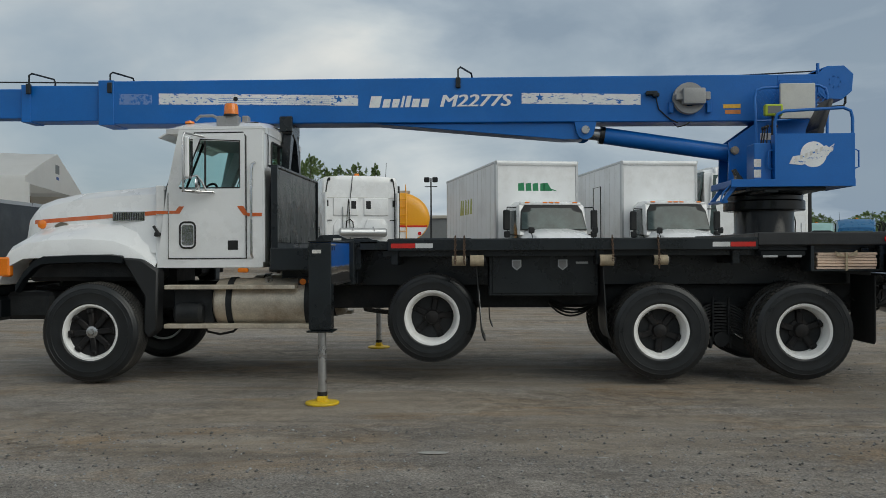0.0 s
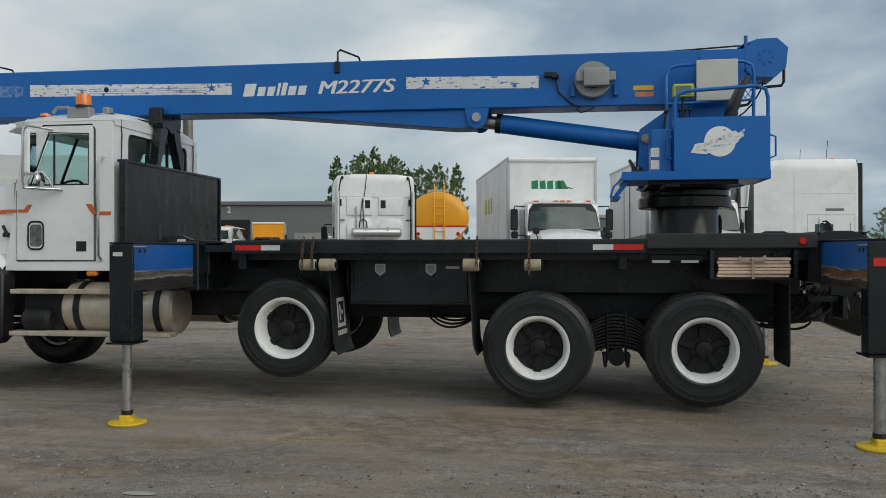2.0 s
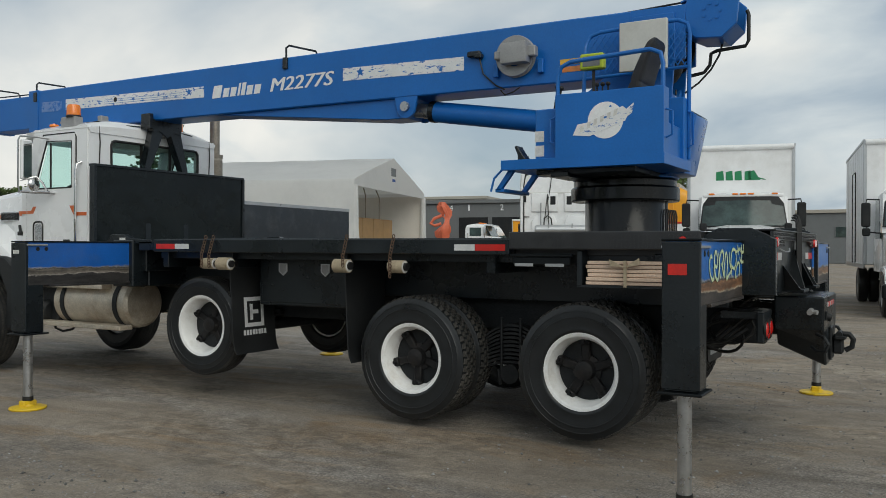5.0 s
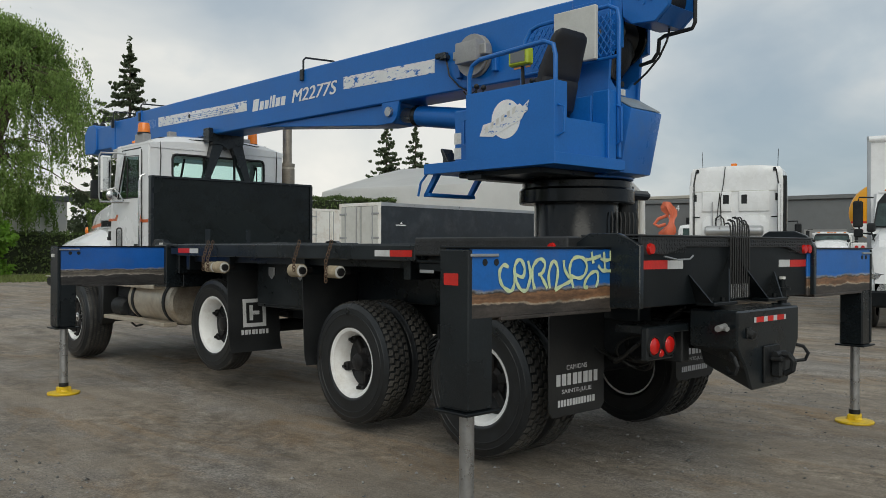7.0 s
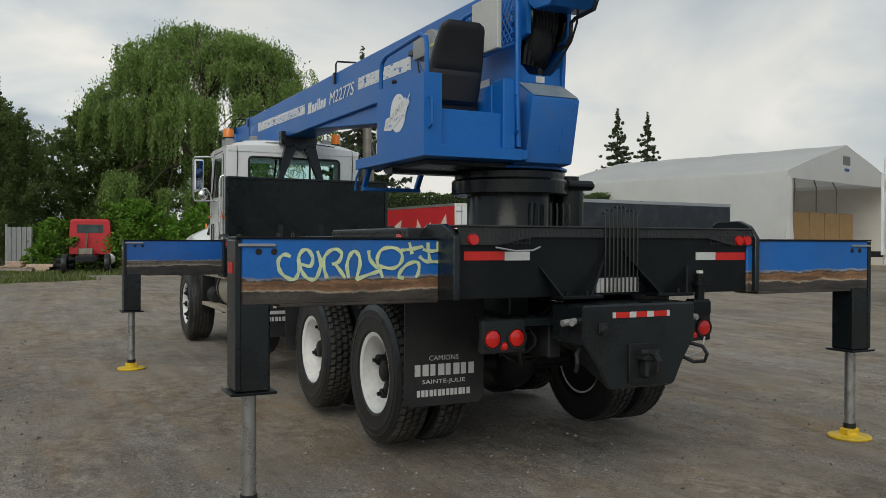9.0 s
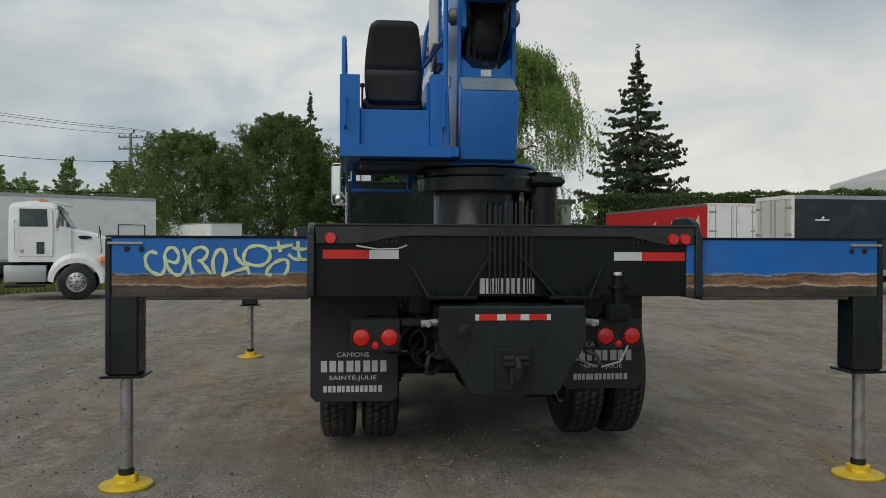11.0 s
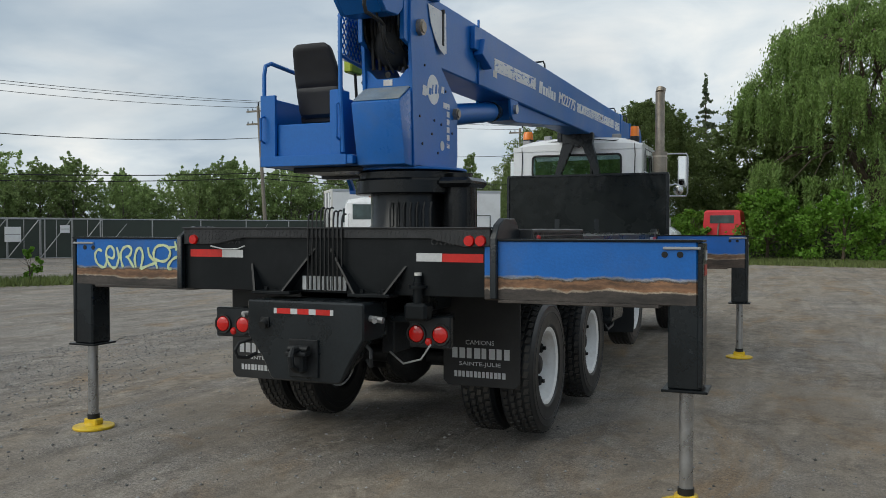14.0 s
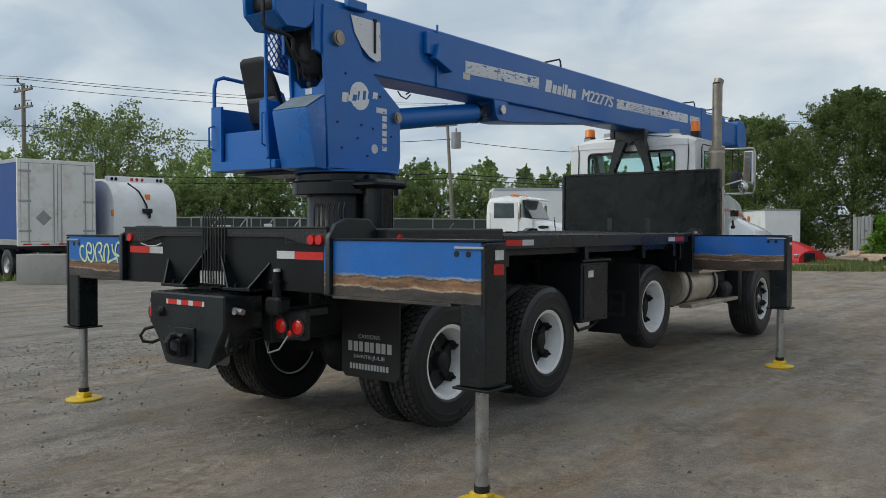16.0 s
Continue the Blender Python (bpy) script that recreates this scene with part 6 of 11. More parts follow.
# steps and fuel tanks
for s in (-1, 1):
    part("upper_step", G().box(-3.55, -2.02, s * 1.02, s * 1.16, 1.085, 1.135, 0.006), M_ALU, truck, "aluminium upper step")
    part("lower_step", G().box(-3.55, -1.70, s * 1.0, s * 1.18, 0.635, 0.685, 0.006), M_ALU, truck, "aluminium lower step")
    t = part("fuel_tank", G().lathe([(0.0, -0.64), (0.24, -0.64), (0.275, -0.61), (0.285, -0.56), (0.285, 0.56), (0.275, 0.61), (0.24, 0.64), (0.0, 0.64)], 36, pose(-2.38, s * 0.80, 0.92, 0, 0, 90)), M_ALU, truck, "stained aluminium fuel tank")
    for x in (-2.82, -1.90):
        part("tank_strap", G().lathe([(0.289, -0.035), (0.297, -0.035), (0.297, 0.035), (0.289, 0.035)], 36, pose(x, s * 0.80, 0.92, 0, 0, 90)), M_UNDER, t, "black tank strap")
    part("filler_cap", G().cyl((-2.38, s * 0.92, 1.17), (-2.38, s * 0.95, 1.215), 0.05, 0.045, 16), M_CHROME, t, "bright filler cap")
    part("battery_box", G().box(-3.50, -3.02, s * 0.62, s * 1.0, 0.66, 1.08, 0.02), M_UNDER, truck, "black battery box")
    part("air_tank", G().lathe([(0.0, -0.18), (0.09, -0.17), (0.13, -0.13), (0.13, 0.13), (0.09, 0.17), (0.0, 0.18)], 24, pose(-3.30, s * 1.0, 0.80, 0, 0, 90)), M_UNDER, truck, "black air tank")
    for x in (-1.96, -1.86):
        part("amber_lamp", G().cyl((x, s * 1.0, 1.165), (x, s * 1.02, 1.165), 0.036, seg=16), M_AMBER, truck, "round amber lamp")
    part("lamp_bracket", G().box(-2.02, -1.55, s * 0.95, s * 1.0, 1.12, 1.21, 0.005), M_UNDER, truck)
part("hose", G().tube([(-3.15, -0.95, 0.66), (-3.1, -0.97, 0.58), (-2.95, -0.98, 0.55), (-2.8, -0.96, 0.58), (-2.72, -0.94, 0.66)], 0.014, 6), M_HOSE, truck)

# headboard behind the cab
g = G().box(-2.30, -2.255, -1.08, 1.34, 1.62, 2.50, 0.004)
hb = part("headboard", g, M_HEADBOARD, truck, "dented dark steel headboard behind the cab")
part("top_lip", G().box(-2.34, -2.235, -1.09, 1.35, 2.495, 2.525, 0.004), M_BLACK, hb)
part("edge", G().box(-2.31, -2.235, -1.10, -1.06, 1.28, 2.5, 0.004), M_BLACK, hb)
part("edge", G().box(-2.31, -2.235, 1.32, 1.36, 1.62, 2.5, 0.004), M_BLACK, hb)
part("lower_panel", G().box(-2.30, -2.26, -1.06, 1.30, 1.28, 1.62, 0.004), M_BLACK, hb)
# boom rest on the cab's back
for s, y0, y1 in ((-1, -0.34, -0.20), (1, 0.34, 0.20)):
    part("rest_leg", G().loft([[(-2.37, y0 - s * 0.0, 1.62), (-2.25, y0, 1.62), (-2.25, y0 + s * -0.07, 1.62), (-2.37, y0 + s * -0.07, 1.62)], [(-2.37, y0, 2.55), (-2.27, y0, 2.55), (-2.27, y0 - s * 0.09, 2.55), (-2.37, y0 - s * 0.09, 2.55)], [(-2.37, y1 + s * 0.02, 3.02), (-2.27, y1 + s * 0.02, 3.02), (-2.27, y1 - s * 0.17, 3.05), (-2.37, y1 - s * 0.17, 3.05)]]), M_BLACK, truck, "black boom rest leg")
part("rest_head", G().prism([(-0.24, 3.15), (0.24, 3.15), (0.24, 3.06), (0.22, 2.98), (0.12, 3.0), (0.0, 2.93), (-0.12, 3.0), (-0.22, 2.98), (-0.24, 3.06)], "x", -2.38, -2.26, 0.006).box(-2.40, -2.24, -0.30, -0.235, 3.02, 3.21, 0.008), M_BLACK, truck, "black boom rest head")
# exhaust
ex = part("exhaust", G().cyl((-2.62, 1.17, 2.62), (-2.62, 1.17, 3.74), 0.068, seg=24).tube([(-2.62, 1.17, 3.76), (-2.62, 1.17, 3.72), (-2.655, 1.18, 3.80)], 0.070, 20), M_EXH, truck, "tall heat-stained exhaust stack")
part("muffler", G().cyl((-2.62, 1.17, 1.5), (-2.62, 1.17, 2.82), 0.104, seg=28), M_ALU, ex, "aluminium muffler shield")
part("clamp", G().cyl((-2.62, 1.17, 2.80), (-2.62, 1.17, 2.85), 0.112, seg=28), M_EXH, ex, "dark clamp ring")
part("heat_shield", G().lathe([(0.104, -0.5), (0.110, -0.5), (0.110, -0.02), (0.104, -0.02)], 12, pose(-2.62, 1.17, 2.79, 90)), M_EXH, ex)

# ---- crane ----
CX = 3.66
ped = part("pedestal", G().lathe([(0.36, 1.69), (0.36, 1.72), (0.355, 1.73), (0.355, 2.02), (0.0, 2.02)], 48, Matrix.Translation((CX, 0, 0)) @ Matrix.Rotation(radians(90), 4, "X")), M_GLOSSBLACK, truck, "black round crane pedestal")
part("turntable", G().lathe([(0.0, 1.99), (0.475, 1.99), (0.485, 2.0), (0.485, 2.10), (0.475, 2.115), (0.46, 2.12), (0.46, 2.17), (0.44, 2.185), (0.0, 2.185)], 56, Matrix.Translation((CX, 0, 0)) @ Matrix.Rotation(radians(90), 4, "X")), M_GLOSSBLACK, ped, "black turntable bearing ring")
part("slew_plate", G().lathe([(0.0, 2.186), (0.47, 2.186), (0.475, 2.190), (0.475, 2.204), (0.47, 2.208), (0.0, 2.208)], 56, Matrix.Translation((CX, 0, 0)) @ Matrix.Rotation(radians(90), 4, "X")), M_BLUE, ped, "blue slew plate on the bearing")
part("swing_motor", G().cyl((CX + 0.12, 0.50, 1.70), (CX + 0.12, 0.50, 2.04), 0.135, seg=28).box(CX - 0.10, CX + 0.32, 0.36, 0.66, 2.04, 2.12, 0.03).cyl((CX + 0.12, 0.50, 2.12), (CX + 0.12, 0.5, 2.16), 0.10, seg=20), M_GLOSSBLACK, ped, "black swing gearbox")
for k in range(7):
    y = -0.02 + 0.06 * k
    part("hose", G().tube([(CX + 0.38, y, 1.70), (CX + 0.385, y, 1.86), (CX + 0.37, y + 0.005, 1.92)], 0.008, 6), M_HOSE, ped, "thin upright hose")
# turret side plates
pl = [(4.10, 2.20), (3.19, 2.21), (3.16, 2.36), (3.17, 2.83), (3.66, 3.18), (3.74, 3.42), (3.80, 3.60), (4.16, 3.60), (4.17, 3.30), (4.14, 2.84)]
turret = part("turret", G().prism(pl, "y", 0.195, 0.225, 0.004), M_BLUE, truck, "blue slew turret plates")
part("left_plate", G().prism(pl, "y", -0.225, -0.195, 0.004), M_BLUE, turret, "blue side plate")
part("turret_base", G().box(3.16, 4.12, -0.225, 0.225, 2.209, 2.225, 0.004), M_BLUE, turret)
g = G().prism([(-0.195, 2.22), (0.195, 2.22), (0.195, 3.0), (0.16, 2.98), (0.1, 2.92), (-0.1, 2.92), (-0.16, 2.98), (-0.195, 3.0)], "x", 4.09, 4.12, 0.003)
part("back_plate", g, M_BLUE, turret, "blue back plate")
part("sticker", G().box(4.121, 4.124, -0.04, 0.04, 2.86, 2.91), M_LABEL, turret, "white sticker")
part("sticker_hole", G().cyl((4.118, 0, 2.95), (4.124, 0, 2.95), 0.025, seg=16), M_UNDER, turret)
g = G().sphere((4.02, 0, 3.24), 0.17, 1.0, 1.05, 1.4).cyl((3.9, -0.19, 3.3), (3.9, 0.19, 3.3), 0.16, seg=24)
part("winch", g, M_UNDER, turret, "dark oily winch motor")
for k in range(6):
    g = G().tube([(4.10 - 0.02 * k, -0.14 + 0.05 * k, 3.0), (4.14, -0.13 + 0.05 * k, 3.2), (4.10, -0.12 + 0.05 * k, 3.45), (4.0, -0.10 + 0.04 * k, 3.58)], 0.016, 6)
    part("winch_hose", g, M_HOSE, turret, "dark winch hose")
# counterweight-like cover behind the turret
cw = part("rear_cover", G().prism([(4.12, 2.20), (4.25, 2.215), (4.355, 2.705), (4.12, 2.84)], "y", -0.215, 0.215, 0.014, 2), M_BLUE_WORN, turret, "blue tapered rear cover with scuffed corners")
part("cover_lid", G().prism([(4.13, 2.842), (4.345, 2.714), (4.348, 2.720), (4.13, 2.849)], "y", -0.205, 0.205, 0.002), mat("sun_faded_lid_paint", (0.20, 0.26, 0.33), 0.6, var=0.2, scale=4, dirt=(0.34, 0.30, 0.20), dirt_amt=0.8, dirt_scale=3), cw, "sun-faded lid, rubbed to yellow grey")
for z, x, r in ((2.73, 3.235, 0.05), (3.335, 4.01, 0.065)):
    for s in (-1, 1):
        part("pivot_pin", G().cyl((x, s * 0.225, z), (x, s * 0.262, z), r, seg=24).cyl((x, s * 0.262, z), (x, s * 0.275, z), r * 0.7, seg=20), M_EXH, turret, "greasy steel pivot pin")
for x, z, in ((4.0, 2.62), (3.75, 2.5), (3.95, 2.4), (3.62, 2.35), (3.3, 2.55), (3.45, 2.9), (3.9, 3.05), (3.55, 2.6), (3.7, 2.62)):
    part("bolt", G().cyl((x, 0.225, z), (x, 0.232, z), 0.012, seg=6), M_UNDER, turret)
# emblem on the right plate: disc with slanted word bars, and a warning column
part("emblem_disc", G().cyl((3.72, 0.2255, 2.875), (3.72, 0.2275, 2.875), 0.125, seg=40), M_DECAL_OK, turret, "white emblem disc")
for i, (w, h, dz) in enumerate(((0.075, 0.085, 0), (0.05, 0.055, 0), (0.05, 0.055, 0), (0.02, 0.08, 0), (0.035, 0.08, 0), (0.05, 0.055, 0), (0.06, 0.06, 0))):
    x = 3.95 - i * 0.066
    z = 2.80 + i * 0.012
    part("emblem_bar", G().prism([(x, z), (x - w, z), (x - w - 0.012, z + h), (x - 0.012, z + h)], "y", 0.228, 0.2295), M_DECAL_OK if not 2 <= i <= 5 else M_BLUE, turret, "slanted bar of the emblem")
for i in range(6):
    x0 = 3.42 if i else 3.50
    part("warning_mark", G().box(x0, 3.36, 0.2255, 0.2275, 2.75 - i * 0.068, 2.80 - i * 0.068), M_DECAL, turret, "worn white warning marks")
part("round_hole", G().cyl((3.525, 0.2252, 2.42), (3.525, 0.229, 2.42), 0.042, seg=24), M_REFLWHITE, turret, "round pale opening")
part("angle_gauge", G().prism([(3.84, 3.57), (3.46, 3.57), (3.45, 3.23), (3.50, 3.21), (3.60, 3.24), (3.70, 3.31), (3.79, 3.42)], "y", 0.232, 0.236), M_DECAL_OK, turret, "white boom angle gauge")
part("gauge_pointer", G().box(3.52, 3.55, 0.236, 0.246, 3.28, 3.58, 0.003).cyl((3.535, 0.226, 3.57), (3.535, 0.25, 3.57), 0.02, seg=12), M_UNDER, turret)
# boom
part_y = 0.205
bg_ = G().prism([(-4.72, 3.15), (3.78, 3.089), (3.78, 3.664), (3.2, 3.67), (-4.72, 3.70)], "y", -part_y, part_y, 0.012)
boom = part("boom", bg_, M_BLUE, truck, "blue telescopic boom, retracted over the cab")
for s in (-1, 1):
    part("boom_cheek", G().prism([(3.77, 3.090), (4.25, 3.20), (4.25, 3.66), (3.77, 3.664)], "y", s * 0.165, s * 0.205, 0.004), M_BLUE, boom, "blue rear cheek of the boom")
    part("drum_flange", G().lathe([(0.05, -0.012), (0.215, -0.012), (0.225, 0.0), (0.215, 0.012), (0.05, 0.012)], 40, pose(4.03, s * 0.150, 3.34)), M_GLOSSBLACK, boom, "black winch drum flange")
part("winch_drum", G().cyl((4.03, -0.14, 3.34), (4.03, 0.14, 3.34), 0.15, seg=32), M_UNDER, boom, "rope-wound dark winch drum")
for k in range(9):
    part("rope_turn", G().lathe([(0.152, -0.013), (0.164, 0.0), (0.152, 0.013)], 28, pose(4.03, -0.124 + 0.031 * k, 3.34)), M_HOSE, boom, "turn of dark rope")
part("boom_stiffener", G().box(-4.75, -4.55, -part_y - 0.012, part_y + 0.012, 3.14, 3.71, 0.006), M_BLUE, boom)
part("second_section", G().prism([(-5.75, 3.205), (-4.7, 3.20), (-4.7, 3.655), (-5.75, 3.665)], "y", -0.165, 0.165, 0.010), M_BLUE, boom, "blue second boom section")
part("second_collar", G().box(-5.78, -5.66, -0.178, 0.178, 3.195, 3.675, 0.006), M_BLUE, boom)
part("third_section", G().prism([(-6.75, 3.26), (-5.7, 3.25), (-5.7, 3.63), (-6.75, 3.64)], "y", -0.13, 0.13, 0.010), M_BLUE, boom, "blue third boom section")
g = G().prism([(-7.0, 3.22), (-6.6, 3.20), (-6.5, 3.26), (-6.5, 3.63), (-6.62, 3.70), (-6.85, 3.70), (-7.02, 3.56)], "y", -0.16, 0.16, 0.012)
part("boom_nose", g, M_BLUE, boom, "blue boom nose with sheaves")
for y in (-0.06, 0.06):
    part("sheave", G().cyl((-6.78, y - 0.02, 3.66), (-6.78, y + 0.02, 3.66), 0.11, seg=28), M_UNDER, boom, "dark rope sheave")
    part("load_line", G().cyl((-6.9, y, 3.6), (-6.9, y, 2.75), 0.008, seg=6), M_HOSE, boom, "steel load line")
part("hook_block", G().box(-6.97, -6.83, -0.09, 0.09, 2.45, 2.78, 0.04, 2), M_UNDER, boom, "dark hook block")
# wedge below the boom and lift cylinder
part("boom_gusset", G().prism([(-1.25, 3.125), (1.15, 2.90), (1.40, 2.90), (1.48, 3.11)], "y", -0.16, 0.16, 0.006), M_BLUE, boom, "blue wedge below the boom")
for s in (-1, 1):
    part("cylinder_lug", G().prism(arc(1.42, 3.00, 0.11, 200, 340, 8) + [(1.56, 3.12), (1.28, 3.12)], "y", s * 0.165, s * 0.20, 0.004), M_BLUE, boom)
    part("cylinder_pin", G().cyl((1.42, s * 0.2, 3.01), (1.42, s * 0.235, 3.01), 0.05, seg=20), M_STEEL, boom, "steel pin")
d = Vector((3.24 - 1.42, 0, 2.72 - 3.0)).normalized()
p0 = Vector((1.42, 0, 3.0))
cyl = part("lift_cylinder", G().cyl(p0 + d * 0.22, Vector((3.28, 0, 2.715)), 0.105, seg=36), M_BLUE, truck, "blue hydraulic lift cylinder")
part("cylinder_rod", G().cyl(p0, p0 + d * 0.24, 0.075, seg=24), M_STEEL, cyl, "bright cylinder rod")
part("cylinder_gland", G().cyl(p0 + d * 0.20, p0 + d * 0.26, 0.11, seg=36), M_BLACK, cyl)
# boom decals, left and right
for s, face in ((-1, FACE_LEFT), (1, FACE_RIGHT)):
    y = s * (part_y + 0.001)
    y2 = s * (part_y + 0.003)
    part("long_decal", G().prism([(-3.97, 3.395), (-1.42, 3.345), (-1.42, 3.475), (-3.97, 3.535)], "y", y, y2), M_DECAL, boom, "flaking white striped decal")
    part("long_decal", G().prism([(0.63, 3.345), (2.10, 3.31), (2.10, 3.445), (0.63, 3.48)], "y", y, y2), M_DECAL, boom, "flaking white striped decal")
    part("small_decal", G().prism([(-4.48, 3.40), (-4.06, 3.39), (-4.06, 3.525), (-4.48, 3.535)], "y", y, y2), worn("faded_blue_decal" if s < 0 else "faded_blue_decal_b", (0.16, 0.27, 0.55), BLUE, 0.5, 12) if s < 0 else M_DECAL, boom, "faded pale blue decal")
    for i in range(4):
        z = 3.375 + i * 0.026
        part("decal_line", G().prism([(-3.2, z + 0.006), (-1.78, z - 0.022), (-1.78, z - 0.018), (-3.2, z + 0.010)], "y", y2, s * (part_y + 0.004)), M_BLUE, boom)
    for cx, cz in ((-1.665, 3.43), (0.855, 3.42)):
        star = [(cx + (0.055 if k % 2 == 0 else 0.023) * math.sin(k * math.pi / 5), cz + (0.055 if k % 2 == 0 else 0.023) * math.cos(k * math.pi / 5)) for k in range(10)]
        part("star", G().prism(star, "y", y2, s * (part_y + 0.0045)), M_BLUE, boom, "blue star")
    part("round_hole", G().cyl((-2.98, y, 3.45), (-2.98, s * (part_y + 0.006), 3.45), 0.03, seg=20), M_UNDER, boom, "dark round hole")
    # word mark as slanted blocks, then the model number
    x = -1.285 if s < 0 else 0.49
    for w, h, kind in ((0.15, 0.145, "M"), (0.10, 0.105, "o"), (0.095, 0.105, "n"), (0.035, 0.145, "l"), (0.065, 0.145, "l"), (0.10, 0.105, "o"), (0.10, 0.105, "x")):
        zz = 3.318 if s < 0 else 3.335
        sh = 0.22 * h
        xa = x if s < 0 else x
        gg = G()
        dirx = 1 if s < 0 else -1
        def pp(u, v, xa=xa, zz=zz, dirx=dirx):
            return (xa + dirx * (u + 0.22 * v), zz + v)
        gg.prism([pp(0, 0), pp(w * 0.9, 0), pp(w * 0.9, h), pp(0, h)], "y", y, y2)
        part("word_mark_block", gg, M_DECAL_OK, boom, "white slanted block of the word mark")
        x += (w + 0.018) * (1 if s < 0 else -1)
    me = fit_text("M2277S", 0.89, 0.150, shear=0.22)
    # heavier strokes: the same outline again, a little to the side and proud
    bm = bmesh.new()
    bm.from_mesh(me)
    for k, (dx, dn) in enumerate(((0.009, 0.0016), (0.018, 0.0032))):
        dup = bmesh.ops.duplicate(bm, geom=bm.verts[:len(me.vertices)] + bm.edges[:len(me.edges)] + bm.faces[:len(me.polygons)])
        bmesh.ops.translate(bm, verts=[v for v in dup["geom"] if isinstance(v, bmesh.types.BMVert)], vec=(dx, 0, dn))
        bm.verts.ensure_lookup_table(); bm.edges.ensure_lookup_table(); bm.faces.ensure_lookup_table()
    bm.to_mesh(me)
    bm.free()
    mx = 0.055 if s < 0 else -0.855
    part("model_number", me, M_DECAL_OK, boom, "white slanted model number", Matrix.Translation((mx, s * (part_y + 0.0025), 3.318 if s < 0 else 3.338)) @ face)
# reel, junction box, stickers
reel = part("cord_reel", G().lathe([(0.10, -0.03), (0.19, -0.035), (0.195, -0.02), (0.165, -0.01), (0.165, 0.02), (0.195, 0.03), (0.19, 0.045), (0.10, 0.05)], 40, pose(2.68, -part_y - 0.05, 3.375)), M_GREYBOX, boom, "grey cord reel")
part("reel_cord", G().lathe([(0.168, -0.012), (0.18, 0.0), (0.168, 0.022)], 36, pose(2.68, -part_y - 0.05, 3.375)), M_STRAP, reel)
part("reel_box", G().box(2.58, 2.85, -part_y - 0.20, -part_y - 0.07, 3.285, 3.48, 0.02, 2).box(2.50, 2.60, -part_y - 0.15, -part_y - 0.07, 3.34, 3.42, 0.01).box(2.84, 2.92, -part_y - 0.15, -part_y - 0.07, 3.34, 3.44, 0.01), M_GREYBOX, reel, "grey junction box")
for x in (2.44, 2.90):
    part("reel_bracket", G().box(x, x + 0.055, -part_y - 0.05, -part_y, 3.2, 3.33, 0.006), M_BLUE, reel)
part("sticker", G().box(3.11, 3.32, -part_y - 0.003, -part_y - 0.001, 3.255, 3.305), M_YSTICK, boom, "yellow warning sticker")
part("sticker", G().box(3.13, 3.32, -part_y - 0.003, -part_y - 0.001, 3.185, 3.235), M_OSTICK, boom, "orange warning sticker")
part("cable_guide", G().box(2.16, 2.30, -part_y - 0.06, -part_y, 3.42, 3.475, 0.01).box(2.24, 2.32, -part_y - 0.07, -part_y, 3.40, 3.45, 0.01), M_BLACK, boom, "small black cable guide")
part("cable", G().tube([(2.28, -part_y - 0.02, 3.41), (2.32, -part_y - 0.015, 3.25), (2.45, -part_y - 0.012, 3.13), (2.55, -part_y - 0.015, 3.08)], 0.008, 6), M_HOSE, boom)
part("cable", G().tube([(2.5, -part_y, 3.08), (2.55, -part_y - 0.01, 3.03), (2.64, -part_y - 0.01, 3.05), (2.70, -part_y, 3.09)], 0.007, 6), M_HOSE, boom)
# right-hand bracket and strap
part("jib_bracket", G().box(2.60, 2.80, part_y, part_y + 0.05, 3.40, 3.62, 0.006).prism([(2.72, 3.36), (2.66, 3.52), (2.40, 3.30), (2.45, 3.26)], "y", part_y + 0.002, part_y + 0.10, 0.006).box(2.58, 2.60, part_y, part_y + 0.02, 3.1, 3.72, 0.003), M_BLUE, boom, "blue jib stowing bracket")
part("sticker", G().box(2.02, 2.14, part_y + 0.001, part_y + 0.003, 3.25, 3.32), M_LABEL, boom, "white sticker")
part("gauge_bracket", G().box(3.66, 3.90, part_y, part_y + 0.06, 3.62, 3.70, 0.008), M_BLUE, boom)
# rope guides on top
for x in (-0.16, -4.6, -5.66):
    part("rope_guide", G().tube([(x, -0.20, 3.66), (x, -0.20, 3.79), (x + 0.03, -0.19, 3.815), (x + 0.16, 0.12, 3.80), (x + 0.17, 0.14, 3.76), (x + 0.16, 0.14, 3.66)], 0.012, 8).box(x - 0.03, x + 0.03, -0.235, -0.195, 3.55, 3.68, 0.006), M_BLACK, boom, "black rope guide loop")
part("hoist_rope", G().tube([(4.3, 0, 3.74), (3.4, 0.0, 3.70), (2.0, 0.0, 3.685), (-0.1, 0.0, 3.69), (-4.6, 0, 3.715), (-6.7, 0.0, 3.76)], 0.009, 6), M_HOSE, boom, "dark steel hoist rope")
